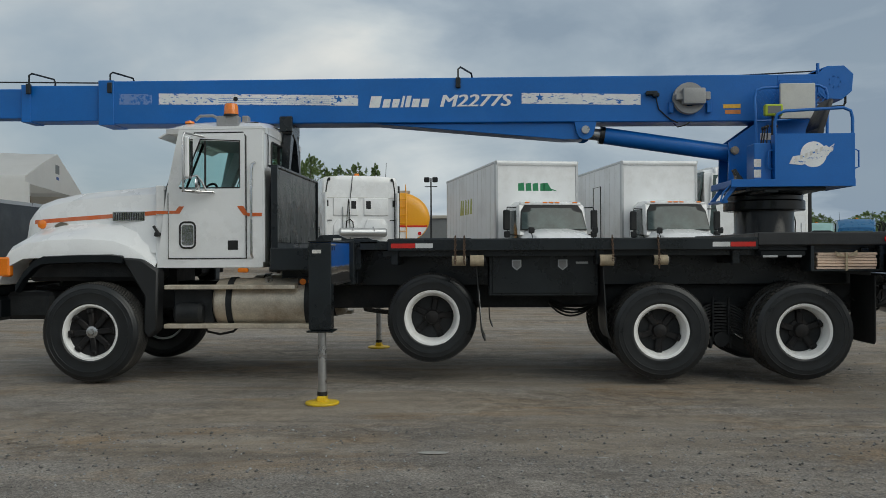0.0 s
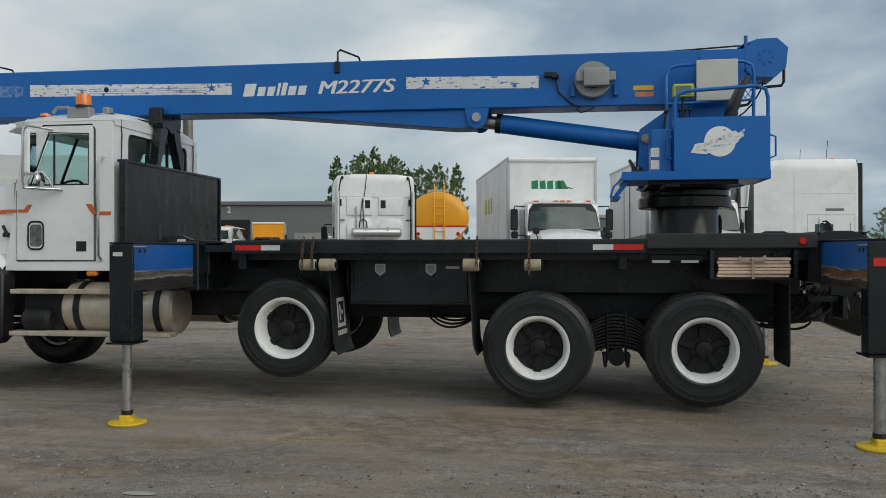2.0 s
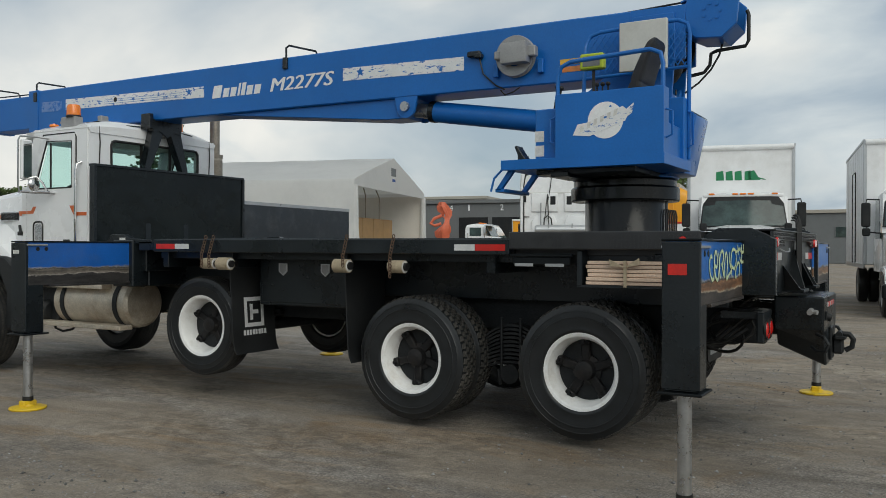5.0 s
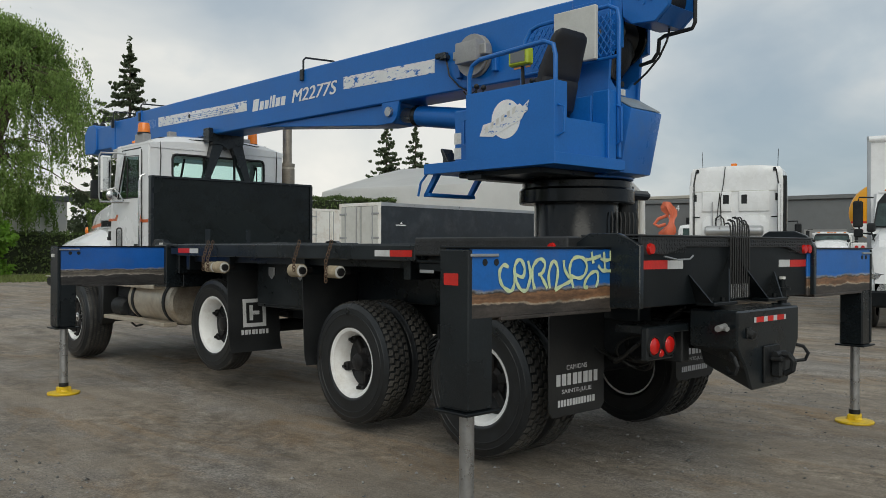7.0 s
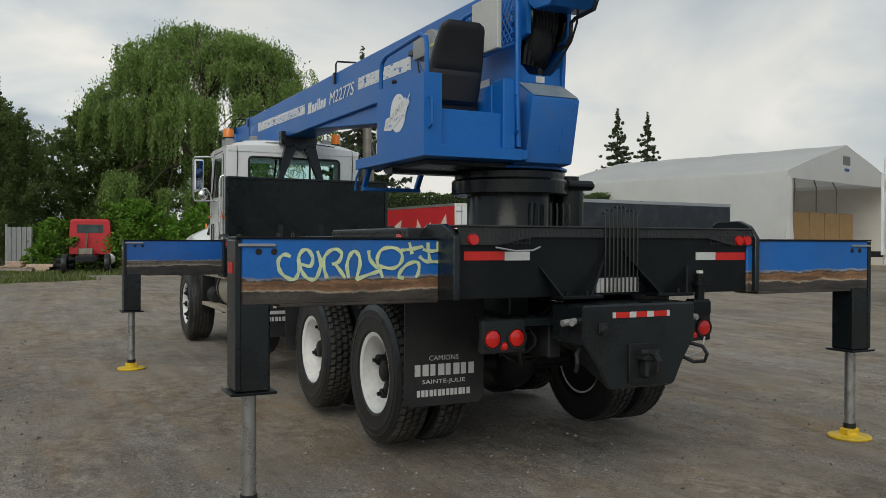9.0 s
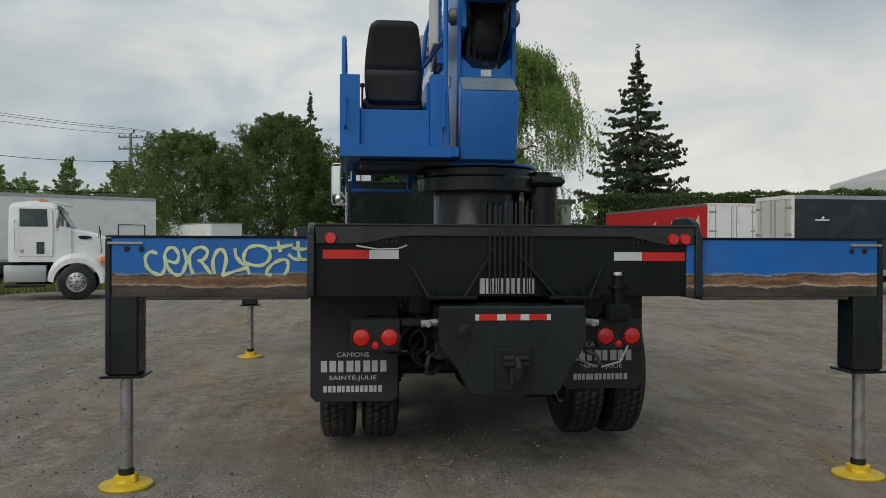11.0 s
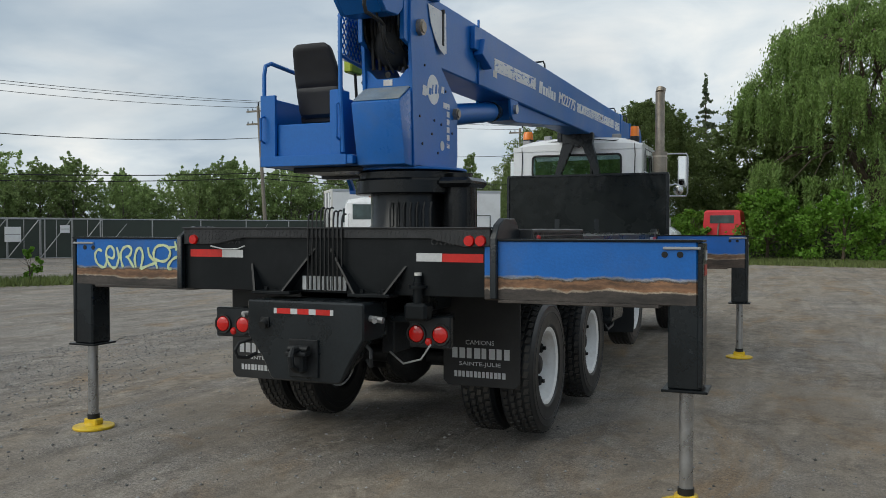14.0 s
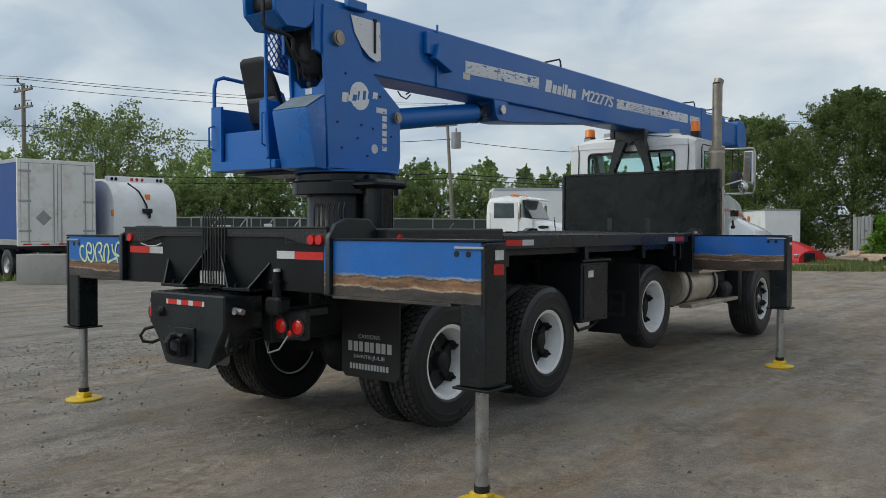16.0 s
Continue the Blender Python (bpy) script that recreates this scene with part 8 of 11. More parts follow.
def tractor(name, label, m, sleeper, hood, top, cab_mat=None, rims=None, sloped=True, frame=4.5, group="parked highway tractors"):
    """A highway tractor: sleeper's back at x = 0, then cab and hood ahead, and a bare frame behind."""
    cm = cab_mat or M_WHITE
    t = thing(name, label, "truck", m, group)
    w = 1.28
    s1, c1 = sleeper, sleeper + 1.45
    secs = []
    for x, zr, k in ((0.0, top - 0.10, 0.97), (0.06, top, 1.0), (s1, top, 1.0), (s1 + 0.5, top - (0.25 if sloped else 0.05), 0.97), (s1 + 0.95, top - (0.62 if sloped else 0.10), 0.94)):
        secs.append([(x, -w * k, 1.05), (x, -w * k, zr - 0.42), (x, -w * k * 0.985, zr - 0.14), (x, -w * k * 0.93, zr - 0.035), (x, -w * k * 0.5, zr + 0.02), (x, w * k * 0.5, zr + 0.02), (x, w * k * 0.93, zr - 0.035), (x, w * k * 0.985, zr - 0.14), (x, w * k, zr - 0.42), (x, w * k, 1.05)])
    b = part("sleeper", G().loft(secs), cm, t, "white sleeper body")
    # back wall details: pressed panels, two small windows, grab handles
    for s in (-1, 1):
        part("pressed_panel", G().box(-0.05, 0.0, s * 0.10, s * 0.92, top - 1.30, top - 0.72, 0.045, 3), cm, b, "pressed wall panel")
        part("lower_panel", G().prism([(s * 0.12, top - 2.3), (s * 0.12, top - 1.62), (s * 0.22, top - 1.42), (s * 0.78, top - 1.42), (s * 0.92, top - 1.62), (s * 0.92, top - 2.3)], "x", -0.05, 0.0, 0.03, 2), cm, b)
        part("corner_tab", G().box(-0.05, 0.0, s * 1.02, s * 1.09, top - 0.16, top - 0.06, 0.01), M_UNDER, b, "black corner tab")
        part("side_handle", G().cyl((-0.05, s * 0.98, top - 1.46), (-0.05, s * 1.20, top - 1.46), 0.016, seg=8), M_UNDER, b, "black handle")
        part("rear_window", G().box(-0.062, -0.045, s * 0.17, s * 0.33, top - 1.08, top - 0.82, 0.02), M_UNDER, b, "small black rear window")
        part("hinge", G().box(-0.03, 0.0, s * 1.08, s * 1.18, top - 1.0, top - 0.79, 0.01), M_UNDER, b, "black bracket")
        part("fairing", G().box(-0.30 if sloped else -0.14, 0.02, s * 1.17, s * 1.235, 1.3, top - (0.55 if sloped else 0.16), 0.01), M_WHITE if sloped else M_UNDER, b, "side fairing")
        part("edge_strip", G().tube([(-0.01, s * 1.15, 1.4), (-0.015, s * 1.16, top - 0.5), (-0.01, s * 1.10, top - 0.12), (0.1, s * 1.02, top - 0.03)], 0.02, 6), M_UNDER, b, "black rubber edge strip")
    part("seam", G().box(-0.012, 0.0, -1.17, 1.17, top - 0.73, top - 0.70), M_PALEBOX, b)
    part("drain_line", G().tube([(-0.02, 0.28, top), (-0.03, 0.32, top - 0.45), (-0.05, 0.40, top - 0.95), (-0.06, 0.36, 1.6)], 0.012, 6), M_UNDER, b, "thin black line")
    part("hose_strap", G().tube([(-0.06, 0.42, top - 0.75), (-0.10, 0.50, top - 1.55), (-0.10, 0.38, top - 1.50), (-0.06, 0.42, top - 0.75)], 0.012, 6), M_HOSE, b, "black hose strap")
    part("air_line", G().tube([(-0.12, 0.52, top - 1.75), (-0.16, 0.51, top - 1.50), (-0.16, 0.40, top - 1.42), (-0.16, 0.30, top - 1.52), (-0.12, 0.27, top - 1.75)], 0.020, 8), M_HOSE, b, "black looped air line")
    part("hose_pole", G().cyl((-0.10, 0.62, top - 1.8), (-0.10, 0.62, top - 1.02), 0.018, seg=8), M_GALV, b, "steel hose pole")
    if sloped:
        tk_ = part("cross_tank", G().lathe([(0.0, -0.80), (0.12, -0.79), (0.155, -0.74), (0.155, 0.74), (0.12, 0.79), (0.0, 0.80)], 24, pose(-0.32, 0.0, top - 1.87)), M_SILVER, t, "pale cross tank behind the sleeper")
        for y in (-0.35, 0.36):
            part("tank_strap", G().tube([(-0.16, y, top - 1.98), (-0.155, y, top - 1.74), (-0.32, y, top - 1.69), (-0.49, y, top - 1.80)], 0.018, 6), M_GALV, tk_, "tank strap")
    part("roof_beacon", G().box(0.25, 0.37, 0.0, 0.16, top + 0.01, top + 0.11, 0.015), M_AMBER, b, "small amber beacon")
    for s in (-1, 1):
        part("aerial", G().cyl((0.9, s * 1.05, top - 0.2), (0.85, s * 1.08, top + 0.55), 0.009, seg=5), M_UNDER, b)
    ct = top - (0.72 if sloped else 0.12)
    secs = []
    for x, zr, k in ((s1, ct, 0.93), (s1 + 0.8, ct - 0.02, 0.92), (c1 - 0.15, ct - 0.10, 0.90)):
        secs.append([(x, -w * k, 1.0), (x, -w * k, 1.95), (x, -w * k * 0.93, zr - 0.12), (x, -w * k * 0.8, zr), (x, w * k * 0.8, zr), (x, w * k * 0.93, zr - 0.12), (x, w * k, 1.95), (x, w * k, 1.0)])
    c = part("cab", G().loft(secs), cm, t, "white cab")
    part("windscreen", G().prism([(c1 - 0.18, ct - 0.16), (c1 - 0.14, ct - 0.14), (c1 + 0.25, 1.95), (c1 + 0.20, 1.93)], "y", -w * 0.80, w * 0.80), M_DARKGLASS, c, "dark windscreen")
    part("cowl", G().loft([[(c1 - 0.16, -w * 0.9, 1.0), (c1 - 0.16, w * 0.9, 1.0), (c1 - 0.16, w * 0.9, 1.95), (c1 - 0.16, -w * 0.9, 1.95)], [(c1 + 0.30, -w * 0.85, 1.0), (c1 + 0.30, w * 0.85, 1.0), (c1 + 0.30, w * 0.85, 1.93), (c1 + 0.30, -w * 0.85, 1.93)]]), cm, c)
    for s in (-1, 1):
        d = part("door", G().prism([(s1 + 0.35, 1.1), (c1 - 0.2, 1.1), (c1 - 0.2, 1.95), (c1 - 0.38, ct - 0.22), (s1 + 0.35, ct - 0.18)], "y", s * w * 0.92, s * (w * 0.92 + 0.02), 0.004), cm, c, "white cab door")
        part("side_window", G().prism([(s1 + 0.42, 1.98), (c1 - 0.26, 1.98), (c1 - 0.42, ct - 0.27), (s1 + 0.42, ct - 0.25)], "y", s * (w * 0.92 + 0.021), s * (w * 0.92 + 0.026)), M_DARKGLASS, d, "dark side window")
        part("door_handle", G().box(s1 + 0.42, s1 + 0.56, s * (w * 0.92 + 0.02), s * (w * 0.92 + 0.04), 1.60, 1.65, 0.006), M_UNDER, d, "black handle")
        if sleeper > 1.0:
            part("sleeper_window", G().box(s1 * 0.35, s1 * 0.35 + 0.55, s * (w + 0.001), s * (w + 0.012), 1.95, 2.32, 0.03), M_DARKGLASS, b, "dark sleeper window")
        truck_mirror(c, c1 - 0.1, s * w * 0.92, 2.1, s)
        part("side_tank", G().lathe([(0.0, -0.7), (0.26, -0.69), (0.30, -0.62), (0.30, 0.62), (0.26, 0.69), (0.0, 0.7)], 24, pose(s1 + 0.35, s * 0.95, 0.82, 0, 0, 90)), M_CHROME, t, "bright fuel tank")
        part("step", G().box(s1 + 0.6, c1 + 0.1, s * 0.95, s * 1.22, 0.45, 0.52, 0.01), M_CHROME, t, "bright step")
        simple_wheel(t, c1 + hood * 0.55, s * 1.02, 0.52, 0.52, 0.28, rims or M_GALV)
        for x in (-frame + 0.7, -frame + 2.0):
            if frame > 1.5:
                simple_wheel(t, x, s * 1.05, 0.52, 0.52, 0.26, rims or M_GALV)
                simple_wheel(t, x, s * 0.74, 0.52, 0.52, 0.26, rims or M_GALV)
    hx = c1 + 0.3
    secs = []
    for i, (u, zr, ww) in enumerate(((0, 1.92, 0.86), (0.4, 1.86, 0.82), (0.75, 1.74, 0.76), (0.95, 1.55, 0.70), (1.0, 1.25, 0.66), (1.0, 0.8, 0.64))):
        x = hx - 0.1 + hood * u
        secs.append([(x, -ww, 0.85), (x, -ww, zr - 0.28), (x, -ww * 0.85, zr - 0.06), (x, -ww * 0.4, zr + 0.02), (x, ww * 0.4, zr + 0.02), (x, ww * 0.85, zr - 0.06), (x, ww, zr - 0.28), (x, ww, 0.85)])
    h = part("hood", G().loft(secs), cm, t, "white hood")
    for s in (-1, 1):
        x0 = c1 + hood * 0.55
        part("fender", G().loft([[(x0 + 0.72 * math.cos(radians(a)), s * 0.6, 0.56 + 0.66 * math.sin(radians(a))), (x0 + 0.72 * math.cos(radians(a)), s * 1.12, 0.54 + 0.64 * math.sin(radians(a))), (x0 + 0.66 * math.cos(radians(a)), s * 1.15, 0.50 + 0.60 * math.sin(radians(a))), (x0 + 0.6 * math.cos(radians(a)), s * 0.6, 0.48 + 0.56 * math.sin(radians(a)))] for a in range(170, -1, -17)]), cm, h, "white fender")
        part("headlamp", G().box(hx + hood * 0.82, hx + hood * 0.95, s * 0.72, s * 0.98, 1.02, 1.16, 0.03), M_AMBER if s < 0 else M_CHROME, h, "headlamp with amber corner")
    part("grille", G().box(hx + hood - 0.12, hx + hood - 0.03, -0.5, 0.5, 0.75, 1.55, 0.02), M_CHROME, h, "bright grille")
    part("bumper", G().box(hx + hood - 0.15, hx + hood + 0.05, -1.15, 1.15, 0.35, 0.70, 0.04), M_CHROME, t, "bright bumper")
    part("frame", G().box(-frame, hx, -0.45, 0.45, 0.62, 0.95, 0.02).box(-frame * 0.6, -frame * 0.2, -0.45, 0.45, 0.95, 1.12, 0.03), M_UNDER, t, "dark bare frame and fifth wheel")
    part("exhaust_pipe", G().cyl((0.15, -1.30, 1.0), (0.15, -1.30, top - 0.3), 0.07, seg=14), M_UNDER if sloped else M_EXH, t, "exhaust stack")
    return t


def trailer(name, label, m, size, side_mat, end_mat, wheels=True, category="trailer", group="parked trailers"):
    """A box trailer: its rear doors at x = 0, its length towards +x. size = (length, width, floor, top)."""
    L_, w, z0, z1 = size
    t = thing(name, label, category, m, group)
    b = part("body", G().box(0.03, L_, -w / 2, w / 2, z0, z1, 0.015), side_mat, t)
    fr = part("rear_frame", G().box(-0.02, 0.06, -w / 2, -w / 2 + 0.10, z0 - 0.15, z1 + 0.02, 0.01).box(-0.02, 0.06, w / 2 - 0.10, w / 2, z0 - 0.15, z1 + 0.02, 0.01).box(-0.02, 0.06, -w / 2 + 0.1, w / 2 - 0.1, z1 - 0.10, z1 + 0.02, 0.01).box(-0.02, 0.06, -w / 2 + 0.1, w / 2 - 0.1, z0 - 0.15, z0, 0.01), M_RUSTWHITE, t, "rust-streaked rear frame")
    for s in (-1, 1):
        d = part("rear_door", G().box(-0.015, 0.03, s * 0.01, s * (w / 2 - 0.11), z0 + 0.01, z1 - 0.11, 0.006), end_mat, t, "white rear door")
        for yy in (0.12, w / 2 - 0.35):
            part("lock_bar", G().cyl((-0.035, s * yy, z0 - 0.05), (-0.035, s * yy, z1 - 0.1), 0.018, seg=8), M_GALV, d, "steel lock bar")
        for k in range(3):
            z = z0 + 0.3 + k * (z1 - z0 - 0.7) / 2
            part("hinge", G().box(-0.035, -0.012, s * (w / 2 - 0.42), s * (w / 2 - 0.04), z, z + 0.07, 0.006), M_GALV, d, "steel hinge")
    part("top_rail", G().box(0.05, L_, -w / 2 - 0.012, -w / 2 + 0.02, z1 - 0.10, z1 + 0.02, 0.005).box(0.05, L_, w / 2 - 0.02, w / 2 + 0.012, z1 - 0.10, z1 + 0.02, 0.005), M_SILVER, b, "silver top rail")
    part("bottom_rail", G().box(0.05, L_, -w / 2 - 0.012, -w / 2 + 0.02, z0 - 0.12, z0 + 0.06, 0.005).box(0.05, L_, w / 2 - 0.02, w / 2 + 0.012, z0 - 0.12, z0 + 0.06, 0.005), M_SILVER, b, "silver bottom rail")
    part("chassis", G().box(0.1, L_, -0.5, 0.5, z0 - 0.35, z0 - 0.1, 0.02), M_UNDER, t)
    if wheels:
        for x in (1.0, 2.2):
            for s in (-1, 1):
                simple_wheel(t, x, s * (w / 2 - 0.15), 0.5, 0.5, 0.26, M_GALV)
                simple_wheel(t, x, s * (w / 2 - 0.46), 0.5, 0.5, 0.26, M_GALV)
        for s in (-1, 1):
            part("landing_leg", G().box(L_ - 2.2, L_ - 2.08, s * 0.7, s * 0.82, 0.05, z0 - 0.1, 0.01).box(L_ - 2.3, L_ - 1.98, s * 0.62, s * 0.9, 0.0, 0.05, 0.01), M_GALV, t, "landing leg")
    return t


ROT = 13.0                                         # the parked rows stand at this slant
rad = radians(ROT)
tx, ty = math.cos(rad), math.sin(rad)


def facing_us(px, py):
    """Pose of a truck whose box front is centred at px, py and that faces the crane."""
    return pose(px, py, 0, 0, 0, -90 + ROT)


box_truck("box_truck", "white box truck with green sign blocks, parked", facing_us(1.83, 26.2), (8.07, 2.6, 1.15, 4.2), 2.93, "logo")
box_truck("box_truck", "plain white box truck with a bright grille, parked", pose(5.84, 27.67, 0, 0, 0, -81.6), (5.8, 2.5, 1.15, 4.32), 3.0, "door")
box_truck("box_truck", "small yellow box truck parked far off", pose(-20.0, 61.5, 0, 0, 0, -72), (5.0, 2.4, 1.0, 3.6), 2.6, "", 1, M_TANKYEL, M_TANKYEL)
box_truck("box_truck", "white work truck parked far off", pose(-13.2, 58, 0, 0, 0, -70), (4.0, 2.3, 1.0, 2.5), 2.6, "")
tractor("highway_tractor", "white sleeper tractor with two small rear windows", pose(-3.87, 28.1, 0, 0, 0, 110), 1.5, 2.0, 3.97, frame=1.2)
tractor("highway_tractor", "tall white sleeper tractor with black rear fairing", pose(10.9, 30.3, 0, 0, 0, 180 + ROT - 6), 2.2, 1.5, 4.35, sloped=False, frame=3.5)
part("unit_number_bar", G().box(0.45, 1.0, 1.281, 1.284, 2.72, 2.80), M_GREYWALL, bpy.data.objects["highway_tractor.001"], "grey number bar")
for pts_ in ([(0.12, 1.282, 1.15), (0.12, 1.282, 2.62), (1.55, 1.282, 2.62), (1.55, 1.282, 1.15)], [(0.05, 1.282, 3.25), (2.15, 1.282, 3.25)], [(1.95, 1.282, 1.15), (1.95, 1.282, 3.9)]):
    part("panel_seam", G().tube(pts_, 0.008, 4), M_PALEBOX, bpy.data.objects["highway_tractor.001"], "panel seam")
for q in (((0.25, 2.35), (0.25, 1.7)), ((1.2, 2.5), (1.2, 1.7))):
    part("grab_rail", G().tube([(q[0][0], 1.27, q[0][1]), (q[0][0], 1.29, q[0][1] - 0.02), (q[1][0], 1.29, q[1][1] + 0.02), (q[1][0], 1.23, q[1][1])], 0.015, 6), M_CHROME, bpy.data.objects["highway_tractor.001"], "bright grab rail")


def day_cab(m):
    """A short day cab on a long bare frame; its front wheels stand at x = 0."""
    t = thing("day_cab_truck", "white day cab tractor with bright front wheels and long bare frame", "truck", m, "parked highway tractors")
    w = 1.06
    secs = []
    for x, zr, k in ((-1.72, 2.60, 0.96), (-1.64, 2.70, 0.99), (-1.2, 2.76, 1.0), (-0.75, 2.73, 0.99), (-0.52, 2.64, 0.97)):
        secs.append([(x, -w * k, 1.05), (x, -w * k, 2.05), (x, -w * k * 0.95, zr - 0.16), (x, -w * k * 0.86, zr - 0.04), (x, -w * k * 0.4, zr), (x, w * k * 0.4, zr), (x, w * k * 0.86, zr - 0.04), (x, w * k * 0.95, zr - 0.16), (x, w * k, 2.05), (x, w * k, 1.05)])
    c = part("cab", G().loft(secs), M_WHITE, t, "white cab")
    part("cowl", G().loft([[(x, -w * 0.98, 1.0), (x, w * 0.98, 1.0), (x, w * 0.96, z), (x, -w * 0.96, z)] for x, z in ((-0.60, 2.06), (-0.15, 1.99))]), M_WHITE, c)
    part("windscreen", G().prism([(-0.545, 2.60), (-0.515, 2.61), (-0.165, 2.02), (-0.195, 2.00)], "y", -w * 0.84, w * 0.84), M_DARKGLASS, c, "raked windscreen")
    part("visor", G().prism([(-0.60, 2.70), (-0.18, 2.60), (-0.18, 2.635), (-0.60, 2.74)], "y", -w * 0.93, w * 0.93, 0.006), M_WHITE, c, "white sun visor")
    for y in (-0.6, -0.3, 0.0, 0.3, 0.6):
        part("roof_lamp", G().box(-1.02, -0.88, y - 0.06, y + 0.06, 2.74, 2.81, 0.015), M_AMBER, c, "amber roof lamp")
    for s in (-1, 1):
        part("pillar", G().prism([(-0.60, 2.0), (-0.52, 2.0), (-0.50, 2.60), (-0.60, 2.62)], "y", s * w * 0.90, s * (w * 0.99), 0.006), M_WHITE, c, "white pillar")
        d = part("door", G().prism([(-1.49, 1.20), (-0.62, 1.20), (-0.60, 2.02), (-0.63, 2.54), (-1.49, 2.56)], "y", s * w * 0.985, s * (w * 1.0 + 0.012), 0.012), M_WHITE, c, "white cab door")
        part("door_window", G().prism([(-1.44, 2.02), (-0.74, 2.02), (-0.74, 2.10), (-0.76, 2.50), (-1.44, 2.51)], "y", s * (w + 0.012), s * (w + 0.020), 0.02), M_DARKGLASS, d, "teal door window")
        part("vent_window", G().box(-1.02, -0.82, s * (w + 0.012), s * (w + 0.020), 1.27, 1.60, 0.03), M_DARKGLASS, d, "small lower door window")
        part("door_handle", G().box(-1.42, -1.34, s * (w + 0.012), s * (w + 0.035), 1.30, 1.42, 0.01), M_CHROME, d, "bright door handle")
        part("grab_rail", G().tube([(-1.55, s * w, 2.2), (-1.55, s * (w + 0.07), 2.18), (-1.55, s * (w + 0.07), 1.35), (-1.55, s * w, 1.33)], 0.015, 6), M_CHROME, c, "bright grab rail")
        mr_ = part("mirror", G().box(-0.50, -0.42, s * (w + 0.20), s * (w + 0.38), 1.98, 2.48, 0.03, 2), M_CHROME, c, "bright mirror head")
        part("mirror_arm", G().tube([(-0.55, s * w, 2.52), (-0.46, s * (w + 0.29), 2.54), (-0.46, s * (w + 0.29), 1.92), (-0.55, s * w, 1.90)], 0.014, 6), M_CHROME, mr_)
        bx = part("tool_box", G().box(-1.82, -0.78, s * 0.70, s * 1.14, 0.50, 0.96, 0.02, 2), M_SILVER, t, "silver step box")
        part("step", G().box(-1.80, -0.80, s * 0.78, s * 1.17, 0.36, 0.42, 0.01), M_UNDER, bx, "dark step")
        wh = simple_wheel(t, 0.0, s * 1.0, 0.49, 0.49, 0.29, M_CHROME)
        for k in range(10):
            a = 2 * math.pi * k / 10
            part("hand_hole", G().cyl((0.165 * math.cos(a), s * 1.045, 0.49 + 0.165 * math.sin(a)), (0.165 * math.cos(a), s * 1.075, 0.49 + 0.165 * math.sin(a)), 0.022, seg=8), M_UNDER, wh)
        part("hub_cap", G().lathe([(0.0, 0.0), (0.055, -0.02 * s), (0.075, -0.09 * s)], 18, pose(0.0, s * 1.14, 0.49)), M_UNDER, wh, "black hub cap")
        for x in (-6.65, -7.95):
            for y in (1.02, 0.72):
                simple_wheel(t, x, s * y, 0.49, 0.49, 0.26, M_RUSTRIM)
    secs = []
    for x, zr, ww in ((-0.18, 1.99, 0.98), (0.2, 1.93, 0.94), (0.55, 1.84, 0.88), (0.80, 1.70, 0.82), (0.92, 1.45, 0.78), (0.96, 1.05, 0.76), (0.95, 0.75, 0.75)):
        secs.append([(x, -ww, 0.75), (x, -ww, zr - 0.30), (x, -ww * 0.88, zr - 0.07), (x, -ww * 0.4, zr), (x, ww * 0.4, zr), (x, ww * 0.88, zr - 0.07), (x, ww, zr - 0.30), (x, ww, 0.75)])
    h = part("hood", G().loft(secs), M_WHITE, t, "white sloping hood")
    for s in (-1, 1):
        secs = []
        for a in range(178, -3, -15):
            ca, sa = math.cos(radians(a)), math.sin(radians(a))
            secs.append([(0.78 * ca, s * 0.62, 0.56 + 0.82 * sa), (0.76 * ca, s * 1.06, 0.53 + 0.76 * sa), (0.70 * ca, s * 1.15, 0.49 + 0.68 * sa), (0.60 * ca, s * 1.15, 0.47 + 0.56 * sa), (0.58 * ca, s * 0.62, 0.47 + 0.54 * sa)])
        part("fender", G().loft(secs), M_WHITE, h, "white flared fender")
        part("headlamp", G().box(0.60, 0.80, s * 0.86, s * 1.13, 1.03, 1.20, 0.04, 2), M_AMBER if s < 0 else M_CHROME, h, "headlamp with amber corner")
        part("air_intake", G().loft([[(x, s * (0.935 - 0.03 * abs(u)), 1.735 + r), (x, s * (0.96 - 0.03 * abs(u)), 1.735 + r), (x, s * (0.96 - 0.03 * abs(u)), 1.735 - r), (x, s * (0.935 - 0.03 * abs(u)), 1.735 - r)] for x, u, r in ((0.02, -1, 0.012), (0.08, -0.5, 0.045), (0.20, 0, 0.05), (0.32, 0.8, 0.035), (0.38, 1.4, 0.01))]), M_UNDER, h, "dark hood air intake")
    part("hood_mirror", G().cyl((0.55, -0.85, 1.72), (0.58, -1.02, 2.05), 0.012, seg=6).cyl((0.62, -0.9, 1.3), (0.60, -1.02, 1.95), 0.012, seg=6), M_UNDER, h, "thin mirror stalks")
    part("grille", G().box(0.93, 0.985, -0.52, 0.52, 0.75, 1.5, 0.02), M_CHROME, h, "bright grille")
    part("bumper", G().box(0.72, 1.08, -1.16, 1.16, 0.36, 0.72, 0.05, 2), M_GALV, t, "grey bumper")
    part("frame", G().box(-8.75, 0.9, -0.46, -0.34, 0.72, 1.02, 0.01).box(-8.75, 0.9, 0.34, 0.46, 0.72, 1.02, 0.01).box(-7.0, -5.6, -0.46, 0.46, 1.02, 1.10, 0.02), M_UNDER, t, "long dark bare frame")
    for x in (-8.6, -5.4, -3.6, -2.0):
        part("cross_member", G().box(x - 0.06, x + 0.06, -0.34, 0.34, 0.76, 0.98, 0.01), M_UNDER, t)
